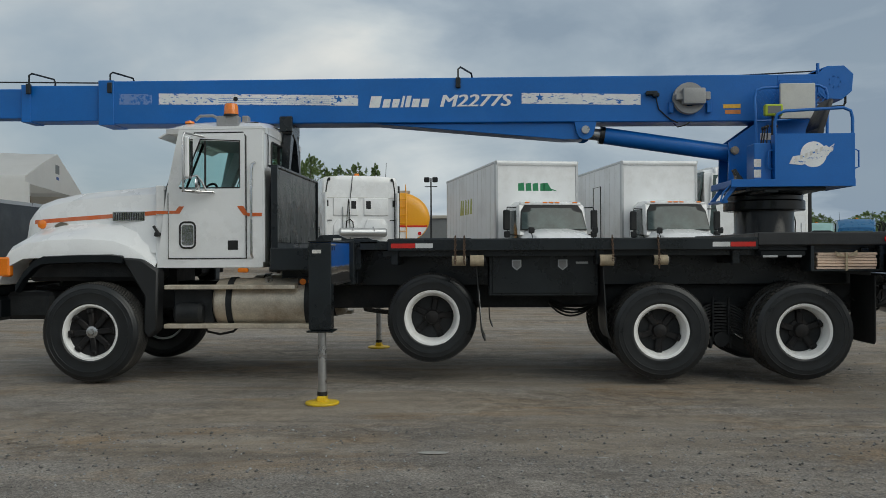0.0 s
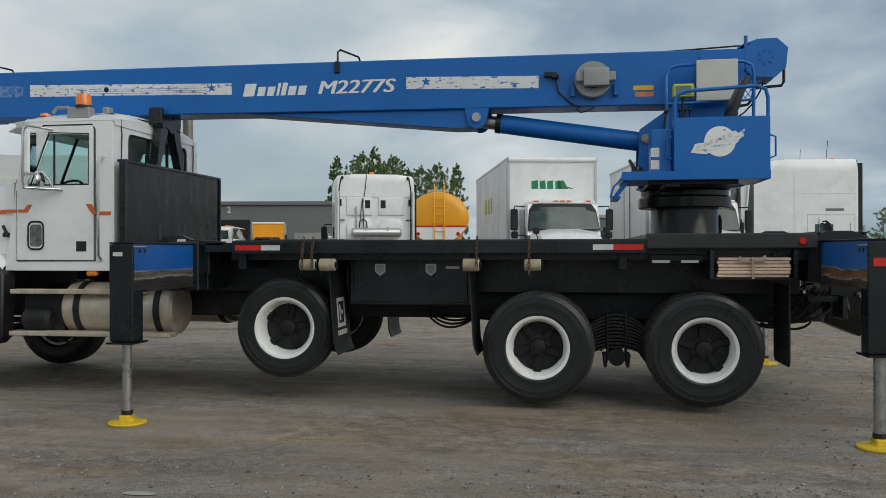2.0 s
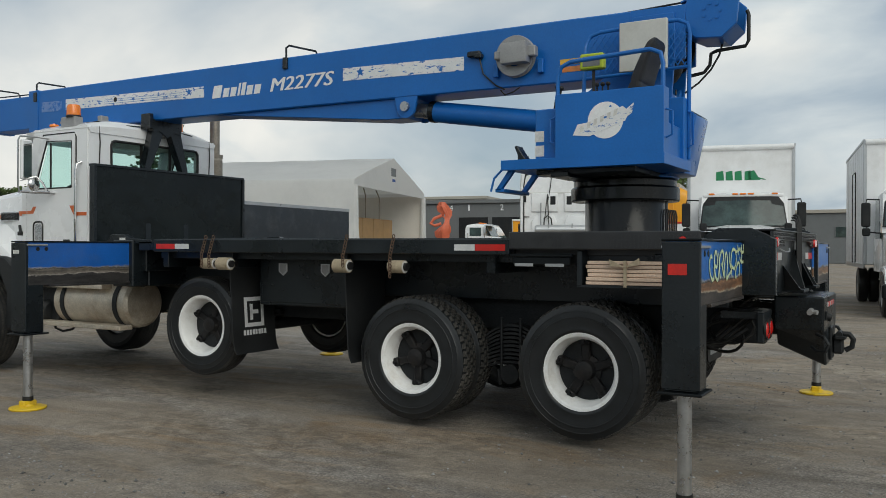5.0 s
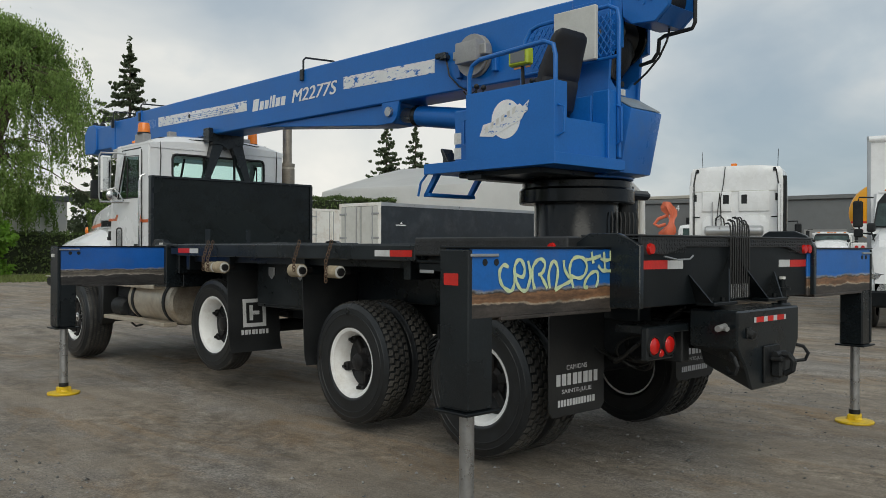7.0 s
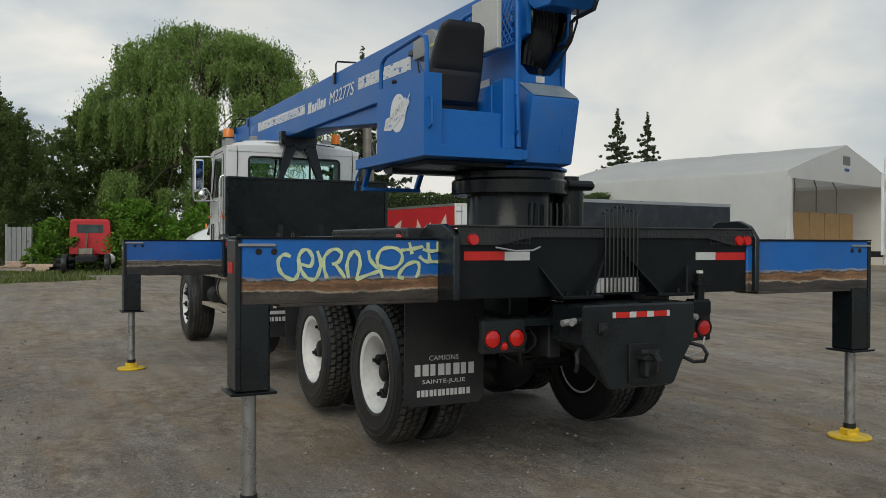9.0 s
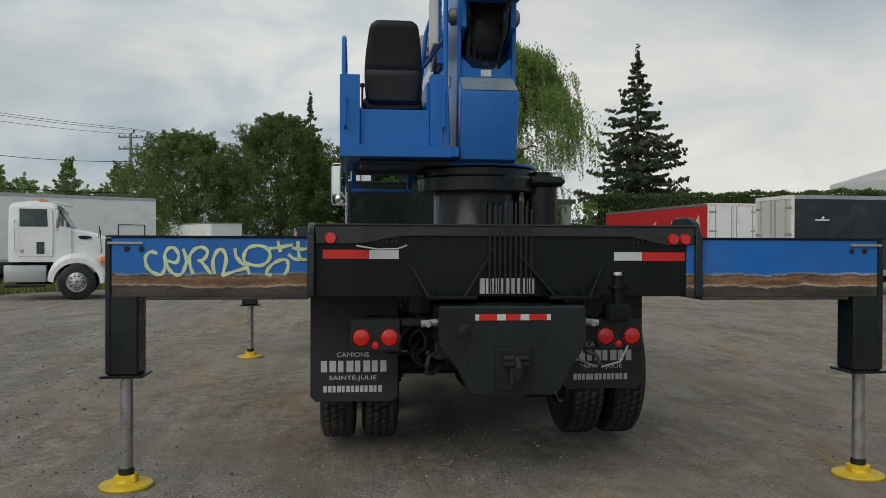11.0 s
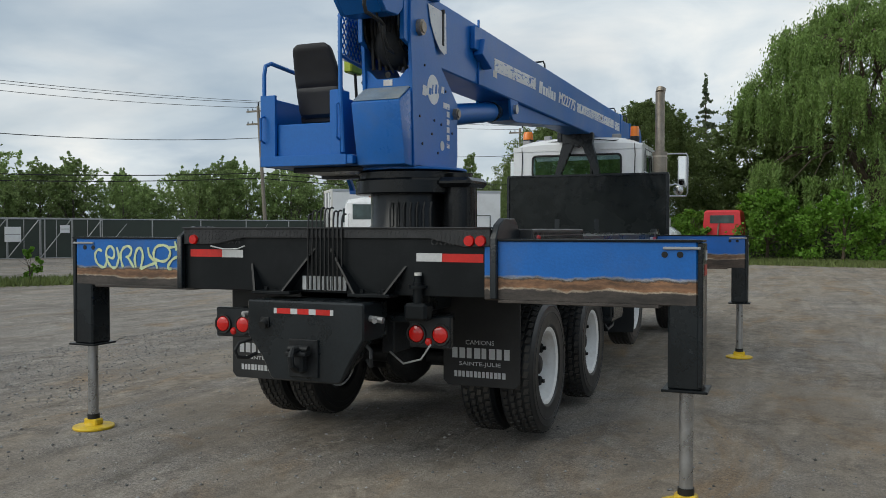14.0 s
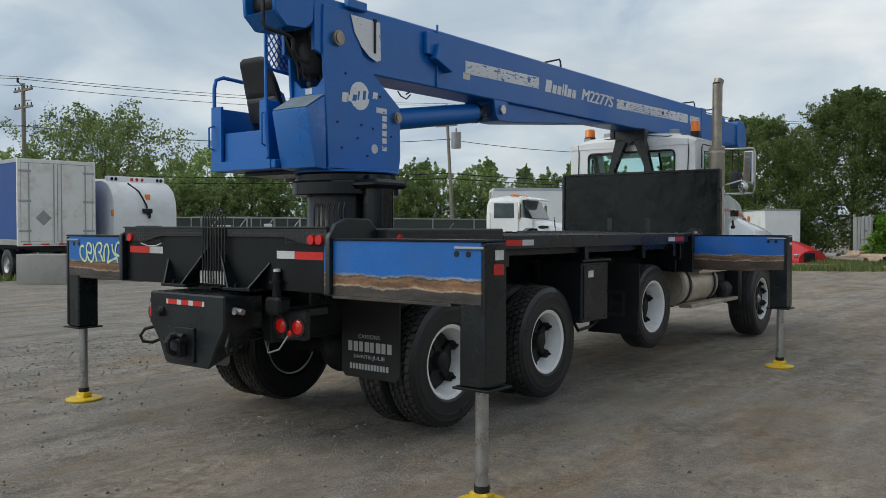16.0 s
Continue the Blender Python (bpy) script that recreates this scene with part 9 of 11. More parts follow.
    for s in (-1, 1):
        part("rear_flap", G().box(-8.72, -8.60, s * 0.52, s * 1.10, 0.40, 1.02, 0.015), M_FLAP, t, "black rubber flap")
    part("fifth_wheel_lever", G().tube([(-6.3, -0.40, 1.08), (-6.25, -0.46, 1.35), (-6.15, -0.46, 1.42)], 0.025, 6), M_GALV, t, "steel lever on the frame")
    return t


M_RUSTRIM = mat("rusty_orange_rim", (0.42, 0.20, 0.07), 0.6, var=0.2, scale=6, dirt=(0.20, 0.12, 0.07), dirt_amt=0.5)
day_cab(pose(-14.96, 2.09, 0, 0, 0, 103))
day_cab(pose(-18.6, 53.6, 0, 0, 0, 12) @ Matrix.Scale(1.12, 4))
tractor("highway_tractor", "white day cab tractor far off", pose(-25.6, 64.5, 0, 0, 0, -28), 0.8, 1.8, 3.3, frame=3.0)

# yellow tank truck
tk = thing("tank_truck", "yellow tank truck with red line and rear ladder", "truck", pose(-3.67, 39.5, 0, 0, 0, 90 + ROT - 4) @ Matrix.Diagonal((1.2, 1.13, 1.225, 1)), "parked tank trucks")
secs = []
for x, k in ((0.28, 0.99), (0.32, 1.0), (5.5, 1.0), (5.7, 0.9)):
    secs.append([(x, 1.25 * k * math.cos(2 * math.pi * i / 36), 2.45 + 0.98 * k * math.sin(2 * math.pi * i / 36)) for i in range(36)])
tb = part("tank", G().loft(secs), M_WHITE_DULL, tk, "pale oval tank")
secs = []
for x, k in ((-0.05, 0.62), (-0.02, 0.84), (0.05, 0.95), (0.14, 1.0), (0.30, 1.005)):
    secs.append([(x, 1.25 * k * math.cos(2 * math.pi * i / 40), 2.45 + 0.98 * k * math.sin(2 * math.pi * i / 40)) for i in range(40)])
part("rear_head", G().loft(secs), M_TANKYEL, tb, "deep yellow dished rear head")
seg_ = [(1.20 * math.cos(radians(a)), 2.45 + 0.94 * math.sin(radians(a))) for a in range(202, 339, 8)]
part("white_belly", G().prism(seg_, "x", -0.085, 0.35, 0.01), M_WHITE_DULL, tb, "white lower half")
part("red_line", G().box(-0.09, 0.2, -1.12, 1.12, 2.11, 2.17, 0.004), M_REFLRED, tb, "red line")
for y in (-0.8, 0.8):
    part("belly_lamp", G().cyl((-0.086, y, 1.86), (-0.11, y, 1.86), 0.07, seg=14), M_RED, tb, "round red lamp")
part("walkway", G().box(0.3, 5.2, -0.45, 0.45, 3.40, 3.52, 0.02), M_ALU, tb, "aluminium top walkway")
for y in (-0.25, 0.15):
    part("ladder_rail", G().tube([(-0.14, y, 0.9), (-0.14, y, 3.2), (-0.05, y, 3.5), (0.1, y, 3.72), (0.3, y, 3.5)], 0.02, 6), M_TANKYEL, tk, "ladder rail")
for k in range(8):
    part("rung", G().cyl((-0.14, -0.25, 1.05 + k * 0.3), (-0.14, 0.15, 1.05 + k * 0.3), 0.014, seg=6), M_TANKYEL, tk, "ladder rung")
part("rear_panel", G().box(-0.05, 0.1, -1.1, 1.1, 0.75, 1.5, 0.03), M_WHITE_DULL, tk)
for y in (-0.95, -0.75, 0.75, 0.95):
    part("tail_lamp", G().cyl((-0.05, y, 1.35), (-0.08, y, 1.35), 0.06, seg=14), M_RED, tk, "red tail lamp")
for x in (1.0, 2.3):
    for s in (-1, 1):
        simple_wheel(tk, x, s * 1.0, 0.5, 0.5, 0.28, M_GALV)
part("frame", G().box(0, 7.5, -0.45, 0.45, 0.6, 1.4, 0.02), M_UNDER, tk)
part("cab", G().box(6.0, 7.6, -1.1, 1.1, 0.9, 2.8, 0.15, 2), M_TANKYEL, tk, "yellow cab")
for s in (-1, 1):
    simple_wheel(tk, 7.0, s * 1.0, 0.5, 0.5, 0.28, M_GALV)

# trailers on the north-west side
dk = trailer("cargo_trailer", "dark streaked cargo trailer with silver corner", pose(-15.45, 23.4, 0, 0, 0, 94.8), (8.95, 2.1, 0.75, 3.12), M_DARKTRAILER, M_PALEBOX)
part("small_mark", G().box(0.75, 1.25, -1.054, -1.051, 2.35, 2.39).prism([(0.95, 2.41), (1.05, 2.5), (1.08, 2.42)], "y", -1.054, -1.051), M_WHITE_DULL, dk, "small white mark")
rt = trailer("snack_trailer", "red printed box trailer with white rear doors", pose(-26.1, 27.0, 0, 0, 0, 184), (12.6, 2.5, 1.0, 3.44), M_SNACK, M_WHITE_DULL)
M_SNACKCHIP = mat("pale_triangle_print", (0.75, 0.62, 0.55), 0.5, var=0.15, scale=4)
for cx, cz, sz, ro in ((1.0, 2.55, 0.45, 20), (2.6, 2.2, 0.5, 160), (3.6, 2.3, 0.5, -15), (4.6, 1.6, 0.42, 190), (5.8, 2.4, 0.5, 40), (6.4, 1.5, 0.4, 100), (7.2, 2.0, 0.45, 10), (8.9, 1.9, 0.4, 60)):
    tri_ = [(cx + sz * math.cos(radians(ro + a)), cz + sz * math.sin(radians(ro + a))) for a in (90, 215, 325)]
    part("triangle_print", G().prism(tri_, "y", 1.252, 1.256), M_SNACKCHIP, rt, "pale triangle printed on red")
for i, w_ in enumerate((0.34, 0.24, 0.16, 0.12, 0.16, 0.24, 0.2)):
    x = 8.6 - i * 0.30
    part("word_block", G().prism([(x, 1.75 + 0.03 * i), (x - w_, 1.75 + 0.03 * i), (x - w_, 2.15 + 0.03 * i - 0.06 * (i % 3)), (x, 2.2 + 0.02 * i)], "y", 1.257, 1.261), M_WHITE_DULL, rt, "white block of the printed word")
part("word_shadow", G().prism([(8.9, 1.62), (6.3, 1.78), (6.3, 2.5), (7.6, 2.42), (8.9, 2.35)], "y", 1.2525, 1.2565), M_INTERIOR, rt, "dark ground behind the word")
trailer("box_trailer", "white slatted box trailer with rusty rear frame", pose(-26.3, 30.0, 0, 0, 0, 182), (8.0, 2.6, 1.0, 3.44), M_RUSTWHITE, M_RUSTWHITE)
# south side
trailer("box_trailer", "plain white box trailer with dark side door", pose(-22.12, -5.0, 0, 0, 0, 128), (7.6, 2.5, 0.9, 3.41), M_WHITE_DULL, M_WHITE_DULL)
wt = bpy.data.objects["box_trailer.001"]
part("side_window", G().box(0.47, 1.29, -1.262, -1.252, 2.0, 2.6, 0.05), M_DARKGLASS, wt, "dark rounded side window")
part("side_door", G().box(6.0, 7.1, -1.262, -1.252, 0.95, 2.32, 0.003), M_WHITE_DULL, wt, "white side door")
part("door_frame", G().tube([(6.0, -1.262, 0.95), (6.0, -1.262, 2.32), (7.1, -1.262, 2.32), (7.1, -1.262, 0.95)], 0.025, 6), M_UNDER, wt, "dark door frame")
ct = trailer("curtain_trailer", "blue-sided trailer with white rear doors and warning diamond", pose(-4.88, -10.24, 0, 0, 0, 264.6), (9.0, 2.5, 1.25, 3.85), M_BLUEVINYL, M_RUSTWHITE)
part("warning_diamond", G().prism([(0.45, 1.75), (0.70, 2.0), (0.45, 2.25), (0.20, 2.0)], "x", -0.024, -0.018), M_GREYBOX, ct, "grey warning diamond")
for i in range(8):
    part("tape", G().box(-0.026, -0.021, -1.1 + i * 0.275, -0.84 + i * 0.275, 1.135, 1.18), M_REFLRED if i % 2 else M_REFLWHITE, ct, "red and white tape")
# white refuse truck with a rounded tail
gt = thing("refuse_truck", "white refuse truck with rounded tailgate", "truck", pose(-7.79, -10.4, 0, 0, 0, 266) @ Matrix.Diagonal((1.0, 0.97, 1.12, 1)), "parked refuse trucks")
secs = []
for i, (x, zt, zb) in enumerate(((-0.75, 2.0, 1.5), (-0.72, 2.35, 1.25), (-0.55, 2.68, 1.05), (-0.25, 2.9, 0.95), (0.15, 3.0, 0.9), (0.9, 3.0, 0.9))):
    secs.append([(x, -1.2, zb), (x, -1.2, zt - 0.05), (x, -1.12, zt), (x, 1.12, zt), (x, 1.2, zt - 0.05), (x, 1.2, zb)])
tg = part("tailgate", G().loft(secs), M_WHITE_DULL, gt, "white rounded tailgate")
part("body", G().box(0.95, 6.0, -1.22, 1.22, 0.95, 3.05, 0.08, 2), M_WHITE_DULL, gt, "white refuse body")
part("lamp_bar", G().box(-0.12, 0.1, -1.1, 1.1, 2.92, 3.1, 0.02), M_WHITE_DULL, tg, "lamp bar")
for y in (-0.95, -0.8, -0.2, 0.0, 0.2, 0.8, 0.95):
    part("bar_lamp", G().cyl((-0.12, y, 3.01), (-0.14, y, 3.01), 0.055, seg=12), M_UNDER if abs(y) > 0.5 else M_RED, tg, "dark round lamp")
part("hose_arm", G().tube([(-0.3, 0.45, 2.88), (-0.62, 0.2, 2.62), (-0.78, 0.0, 2.2), (-0.78, -0.05, 1.9)], 0.03, 8), M_UNDER, tg, "black rope and hook")
part("hook_boss", G().box(-0.85, -0.72, -0.2, 0.15, 1.95, 2.1, 0.02).cyl((-0.8, -0.1, 1.8), (-0.8, -0.1, 2.1), 0.05), M_UNDER, tg)
for y, z in ((-1.15, 1.95), (1.15, 1.95), (-0.1, 2.45)):
    part("amber_lamp", G().box(-0.72, -0.60, y - 0.09, y + 0.09, z - 0.1, z + 0.1, 0.02), M_AMBER, tg, "amber lamp")
part("lamp_rail", G().box(-0.62, -0.50, -1.2, 1.2, 0.98, 1.16, 0.02), M_WHITE_DULL, tg, "white lower lamp rail")
for y in (-1.05, -0.9, -0.75, 0.6, 0.75, 0.9):
    part("rail_lamp", G().cyl((-0.62, y, 1.07), (-0.64, y, 1.07), 0.055, seg=12), M_UNDER if abs(y) > 0.8 else M_RED, tg, "dark round lamp")
part("folded_step", G().tube([(-0.55, -0.35, 0.95), (-0.80, -0.75, 0.45), (-0.80, -1.05, 0.45)], 0.05, 6).box(-0.98, -0.62, -1.15, -0.75, 0.36, 0.44, 0.01), M_UNDER, gt, "dark folding step")
part("side_seam", G().box(0.90, 0.96, -1.225, -1.19, 0.95, 3.02).box(0.90, 0.96, 1.19, 1.225, 0.95, 3.02), M_GALV, gt, "steel hinge seam")
part("hopper_sill", G().box(-0.8, 0.4, -1.15, 1.15, 0.75, 1.0, 0.03).box(-0.9, -0.6, -0.95, 0.95, 0.45, 0.75, 0.02), M_UNDER, gt, "dark hopper sill")
for s in (-1, 1):
    for x in (1.6, 2.9, 6.9):
        simple_wheel(gt, x, s * 1.0, 0.5, 0.5, 0.28, M_GALV)
part("cab", G().box(6.1, 7.9, -1.2, 1.2, 0.9, 2.7, 0.12, 2), M_WHITE_DULL, gt, "white cab")

# red cab tractor and loose red hood at the grass edge
rc = thing("red_tractor", "bright red old day cab with bare frame", "truck", pose(-36.6, 10.4, 0, 0, 0, 172), "old red trucks")
rb = part("cab", G().loft([[(x, -1.0 * k, 0.95), (x, -1.0 * k, 1.9), (x, -0.93 * k, zr - 0.1), (x, -0.8 * k, zr), (x, 0.8 * k, zr), (x, 0.93 * k, zr - 0.1), (x, 1.0 * k, 1.9), (x, 1.0 * k, 0.95)] for x, zr, k in ((0.0, 2.62, 0.98), (0.08, 2.72, 1.0), (1.0, 2.72, 1.0), (1.25, 2.6, 0.97))]), M_REDCAB, rc, "red cab shell")
part("rear_window", G().box(-0.012, 0.002, -0.62, 0.62, 2.02, 2.45, 0.02), M_DARKGLASS, rb, "dark rear window")
part("frame", G().box(-3.2, 0.2, -0.42, 0.42, 0.6, 0.9, 0.03), M_UNDER, rc, "bare frame")
part("fuel_tank", G().lathe([(0.0, -0.5), (0.27, -0.48), (0.3, -0.4), (0.3, 0.4), (0.27, 0.48), (0.0, 0.5)], 24, pose(-0.3, -0.95, 0.72, 0, 0, 90)), M_CHROME, rc, "bright fuel tank")
part("air_gear", G().box(-0.8, -0.2, -0.2, 0.5, 0.9, 1.25, 0.05).cyl((-0.15, 0.2, 1.0), (-0.25, 0.1, 2.0), 0.05), M_EXH, rc, "rusty gear behind the cab")
part("hood", G().box(1.2, 2.6, -0.75, 0.75, 0.7, 1.7, 0.15, 2), M_REDCAB, rc, "red hood")
for s in (-1, 1):
    for x in (-2.4, 1.8):
        simple_wheel(rc, x, s * 0.95, 0.5, 0.5, 0.28, M_CHROME)
secs = []
for u in [i / 8 for i in range(9)]:
    x = -1.3 + 2.6 * u
    zt = 1.15 - 0.55 * u ** 2.2
    w_ = 0.95 - 0.10 * u
    secs.append([(x, w_ * math.cos(a), 0.02 + zt * max(0.0, math.sin(a)) ** 0.7) for a in [math.pi * k / 12 for k in range(13)]])
lh = thing("loose_hood", "loose red truck hood lying on the grass", "truck hood", pose(-35.6, 4.4, 0, 0, 0, 55))
part("shell", G().loft(secs), M_REDCAB, lh, "red hood shell")
part("lamp", G().box(0.95, 1.2, -0.9, -0.55, 0.28, 0.45, 0.04), M_CHROME, lh, "bright lamp")
part("grille", G().box(1.28, 1.36, -0.55, 0.10, 0.06, 0.5, 0.02), M_UNDER, lh, "black grille")

# boxes, blocks and piles
for i, (x, y, w_, h_) in enumerate(((-42.3, 0.9, 5.6, 2.75),)):
    t = thing("steel_box", "white steel storage box with dents", "storage box", pose(x, y, 0, 0, 0, 36))
    part("body", G().box(-w_ / 2, w_ / 2, -1.0, 1.0, 0.1, h_, 0.03), M_WHITE_DULL, t, "white box")
    part("lid_rail", G().box(-w_ / 2 - 0.02, w_ / 2 + 0.02, -1.02, 1.02, h_ - 0.05, h_ + 0.02, 0.01), M_GALV, t)
    part("skid", G().box(-w_ / 2 + 0.2, w_ / 2 - 0.2, -0.9, -0.7, 0, 0.1).box(-w_ / 2 + 0.2, w_ / 2 - 0.2, 0.7, 0.9, 0, 0.1), M_GALV, t)
br = random.Random(11)


def rough_block(x, y, rz, lx, ly, h, lb):
    """A worn cast block: bevelled, with knocked corners."""
    g = G().box(-lx / 2, lx / 2, -ly / 2, ly / 2, 0, h, 0.04, 2)
    for v in g.bm.verts:
        if v.co.z > 0.1:
            v.co += Vector((br.uniform(-1, 1), br.uniform(-1, 1), br.uniform(-1, 0.2))) * 0.018
    solid("concrete_block", g, M_CONC, lb, "concrete block", pose(x, y, 0, 0, 0, rz), "concrete blocks")


rough_block(-3.7, -8.65, 128, 1.5, 0.8, 0.9, "stained grey concrete block beside the trailer wheels")
rough_block(-8.75, -11.1, 120, 1.3, 0.8, 0.85, "grey concrete block behind the step of the refuse truck")
rough_block(-6.6, -9.85, 124, 1.35, 0.8, 0.9, "grey concrete block beside the refuse truck")
for x, y, rz, lx, ly, h in ((-24.9, 19.0, 80, 0.7, 0.6, 0.62), (-24.4, 19.75, 84, 0.75, 0.7, 0.85), (-24.2, 20.65, 78, 0.95, 0.75, 0.95), (-24.5, 21.75, 83, 1.05, 0.7, 0.9), (-25.6, 20.6, 70, 0.9, 0.7, 0.55), (-23.9, 22.9, 86, 0.9, 0.7, 0.7)):
    rough_block(x, y, rz, lx, ly, h, "rough stained concrete block on the grass edge")
pl_ = thing("pallet_pile", "pile of pallets, pipes and tyres on grass", "scrap pile", pose(-36.0, 7.9, 0, 0, 0, 60))
for i in range(4):
    part("pallet", G().box(-0.6, 0.6, -0.5, 0.5, 0.12 * i, 0.12 * i + 0.03).box(-0.6, 0.6, -0.5, -0.4, 0.12 * i + 0.03, 0.12 * i + 0.11).box(-0.6, 0.6, 0.4, 0.5, 0.12 * i + 0.03, 0.12 * i + 0.11).box(-0.6, 0.6, -0.5, 0.5, 0.12 * i + 0.105, 0.12 * i + 0.118), M_WOOD, pl_, "wooden pallet", pose(0.1 * i, 0, 0, 0, 0, 6 * i))
for i in range(3):
    part("old_tyre", G().lathe([(0.28, -0.13), (0.45, -0.13), (0.52, -0.05), (0.52, 0.05), (0.45, 0.13), (0.28, 0.13)], 24, pose(1.3, 0.3, 0.14 + 0.26 * i, 90)), M_TYRE, pl_, "old tyre")
part("pipe", G().cyl((-1.6, -0.7, 0.16), (0.4, -0.9, 0.16), 0.16, seg=16), M_EXH, pl_, "rusty pipe")

# storage tent
tn = thing("storage_tent", "white tarpaulin storage tent with open gable", "tent", pose(-28.5, 56.1, 0, 0, 0, 194.9))
hwid, eave, peak, ln = 8.1, 5.9, 8.1, 20.0
secs = []
for x in [i * ln / 12 for i in range(13)]:
    sag = 0.05 * math.sin(x * 2.4)
    hip = 1.0 if x < ln - 0.6 else 0.97
    sec = [(x, -hwid, 0.25), (x, -hwid, eave - 0.1), (x, -hwid + 0.12, eave + 0.1), (x, -hwid * 0.5, (eave + peak) / 2 + 0.08 + sag), (x, 0, peak + sag * 0.5), (x, hwid * 0.5, (eave + peak) / 2 + 0.08 + sag), (x, hwid - 0.12, eave + 0.1), (x, hwid, eave - 0.1), (x, hwid, 0.25)]
    secs.append([(a, b_, c_ * hip) for a, b_, c_ in sec])
sk = G().loft(secs, False)
bmesh.ops.solidify(sk.bm, geom=sk.bm.faces[:], thickness=0.04)
part("cover", sk, M_TENT, tn, "white tarpaulin cover")
part("gable", G().prism([(-hwid, eave - 0.35), (hwid, eave - 0.35), (hwid, eave), (0, peak), (-hwid, eave)], "x", -0.02, 0.02), M_TENT, tn, "white gable sheet")
part("gable_vent", G().box(-0.03, -0.021, -0.55, 0.55, peak - 1.35, peak - 0.75), M_GREYWALL, tn, "dark gable vent")
part("gable_mark", G().box(-0.03, -0.021, -0.4, 0.3, peak - 1.75, peak - 1.55), M_BLUEVINYL, tn, "small blue mark")
part("back_wall", G().box(ln - 0.05, ln, -hwid, hwid, 0.0, eave - 0.1), M_TARPIN, tn, "beige lining")
for s in (-1, 1):
    part("lining", G().box(0.3, ln, s * hwid - s * 0.09, s * hwid - s * 0.06, 0.0, eave - 0.2), M_TARPIN, tn, "beige lining")
for y in (-hwid + 0.25, hwid - 0.25):
    part("gathered_flap", G().loft([[(r * math.sin(k * math.pi / 4), y + r * math.cos(k * math.pi / 4), z) for k in range(8)] for z, r in ((0.0, 0.35), (0.8, 0.22), (1.8, 0.32), (2.8, 0.24), (eave - 0.3, 0.2))]), M_TENT, tn, "gathered white door flap")
for y in (-5.4, -2.2, 1.0, 4.6):
    part("hoop", G().tube([(3.0, y, 0.0), (3.0, y, eave - 0.4), (3.1, y * 0.9, eave + 0.2)], 0.05, 8), M_EXH, tn, "brown steel hoop")
for y in (-5.2, -2.9, -0.6, 1.7):
    part("plywood_sheet", G().box(2.2, 2.25, y - 1.1, y + 1.1, 0.0, 3.7), M_PLY, tn, "brown plywood sheet")

# buildings
def building(name, label, m, size, wall, roof, openings, category="building"):
    L_, w_, h_ = size
    b = thing(name, label, category, m)
    part("wall", G().box(-L_ / 2, L_ / 2, 0, w_, 0, h_, 0.03), wall, b, "clad wall")
    part("roof", G().box(-L_ / 2 - 0.25, L_ / 2 + 0.25, -0.25, w_ + 0.25, h_, h_ + 0.35, 0.03), roof, b, "flat roof edge")
    for x, z, ww, hh, mt, nm in openings:
        o = part(nm, G().box(x - ww / 2, x + ww / 2, -0.04, 0.02, z, z + hh, 0.01), mt, b, "dark opening")
        part("frame", G().box(x - ww / 2 - 0.06, x - ww / 2, -0.06, 0.0, z, z + hh).box(x + ww / 2, x + ww / 2 + 0.06, -0.06, 0.0, z, z + hh).box(x - ww / 2 - 0.06, x + ww / 2 + 0.06, -0.06, 0.0, z + hh, z + hh + 0.06), M_GREYWALL, o)
    return b


bA = building("warehouse", "grey metal warehouse with numbered doors", pose(-32.6, 76, 0, 0, 0, 8), (34, 18, 5.75), M_GREYWALL, M_GREYWALL, [(-9, 0, 3.4, 3.4, M_UNDER, "dock_door"), (0.3, 0, 3.0, 4.4, M_UNDER, "dock_door"), (3.7, 0, 3.0, 4.4, M_UNDER, "dock_door"), (11, 0, 3.4, 3.2, M_GREYBOX, "dock_door")])
for tx_, x, wd in (("4", -2.0, 0.36), ("1", -0.15, 0.16), ("2", 3.2, 0.36)):
    part("door_number", fit_text(tx_, wd, 0.58), M_WHITE_DULL, bA, "white door number", Matrix.Translation((x, -0.07, 5.05)) @ FACE_LEFT)
building("shed", "long beige shed with flat roof", pose(-50.0, 92, 0, 0, 0, 10), (20, 12, 7.3), M_BEIGEWALL, M_BEIGEWALL, [(-6, 2.8, 6, 0.8, M_DARKGLASS, "window_band"), (4, 2.8, 6, 0.8, M_DARKGLASS, "window_band")])
building("shed", "dark low building with sloping roof", pose(-22, 84, 0, 0, 0, 12), (16, 14, 5.6), M_GREYWALL, M_GREYWALL, [(0, 3.2, 8, 1.2, M_DARKGLASS, "window_band")])
building("shed", "grey workshop with ribbon window", pose(8, 95, 0, 0, 0, 0), (30, 14, 5.0), M_GREYWALL, M_BEIGEWALL, [(-4, 2.6, 12, 1.0, M_DARKGLASS, "window_band")])
hs = building("house", "pale house with low roof behind the willow", pose(-51.0, 22.9, 0, 0, 0, -80 + 180), (6.6, 7, 4.6), mat("pale_house_render", (0.72, 0.71, 0.68), 0.7, var=0.06), M_GREYWALL, [], "house")
part("window", G().box(1.4, 2.5, -0.05, 0.02, 1.5, 2.5, 0.01), M_DARKGLASS, hs, "dark house window")
part("window_frame", G().tube([(1.4, -0.05, 1.5), (2.5, -0.05, 1.5), (2.5, -0.05, 2.5), (1.4, -0.05, 2.5)], 0.04, 6, True).cyl((1.95, -0.05, 1.5), (1.95, -0.05, 2.5), 0.03), M_WHITE_DULL, hs, "white window frame")
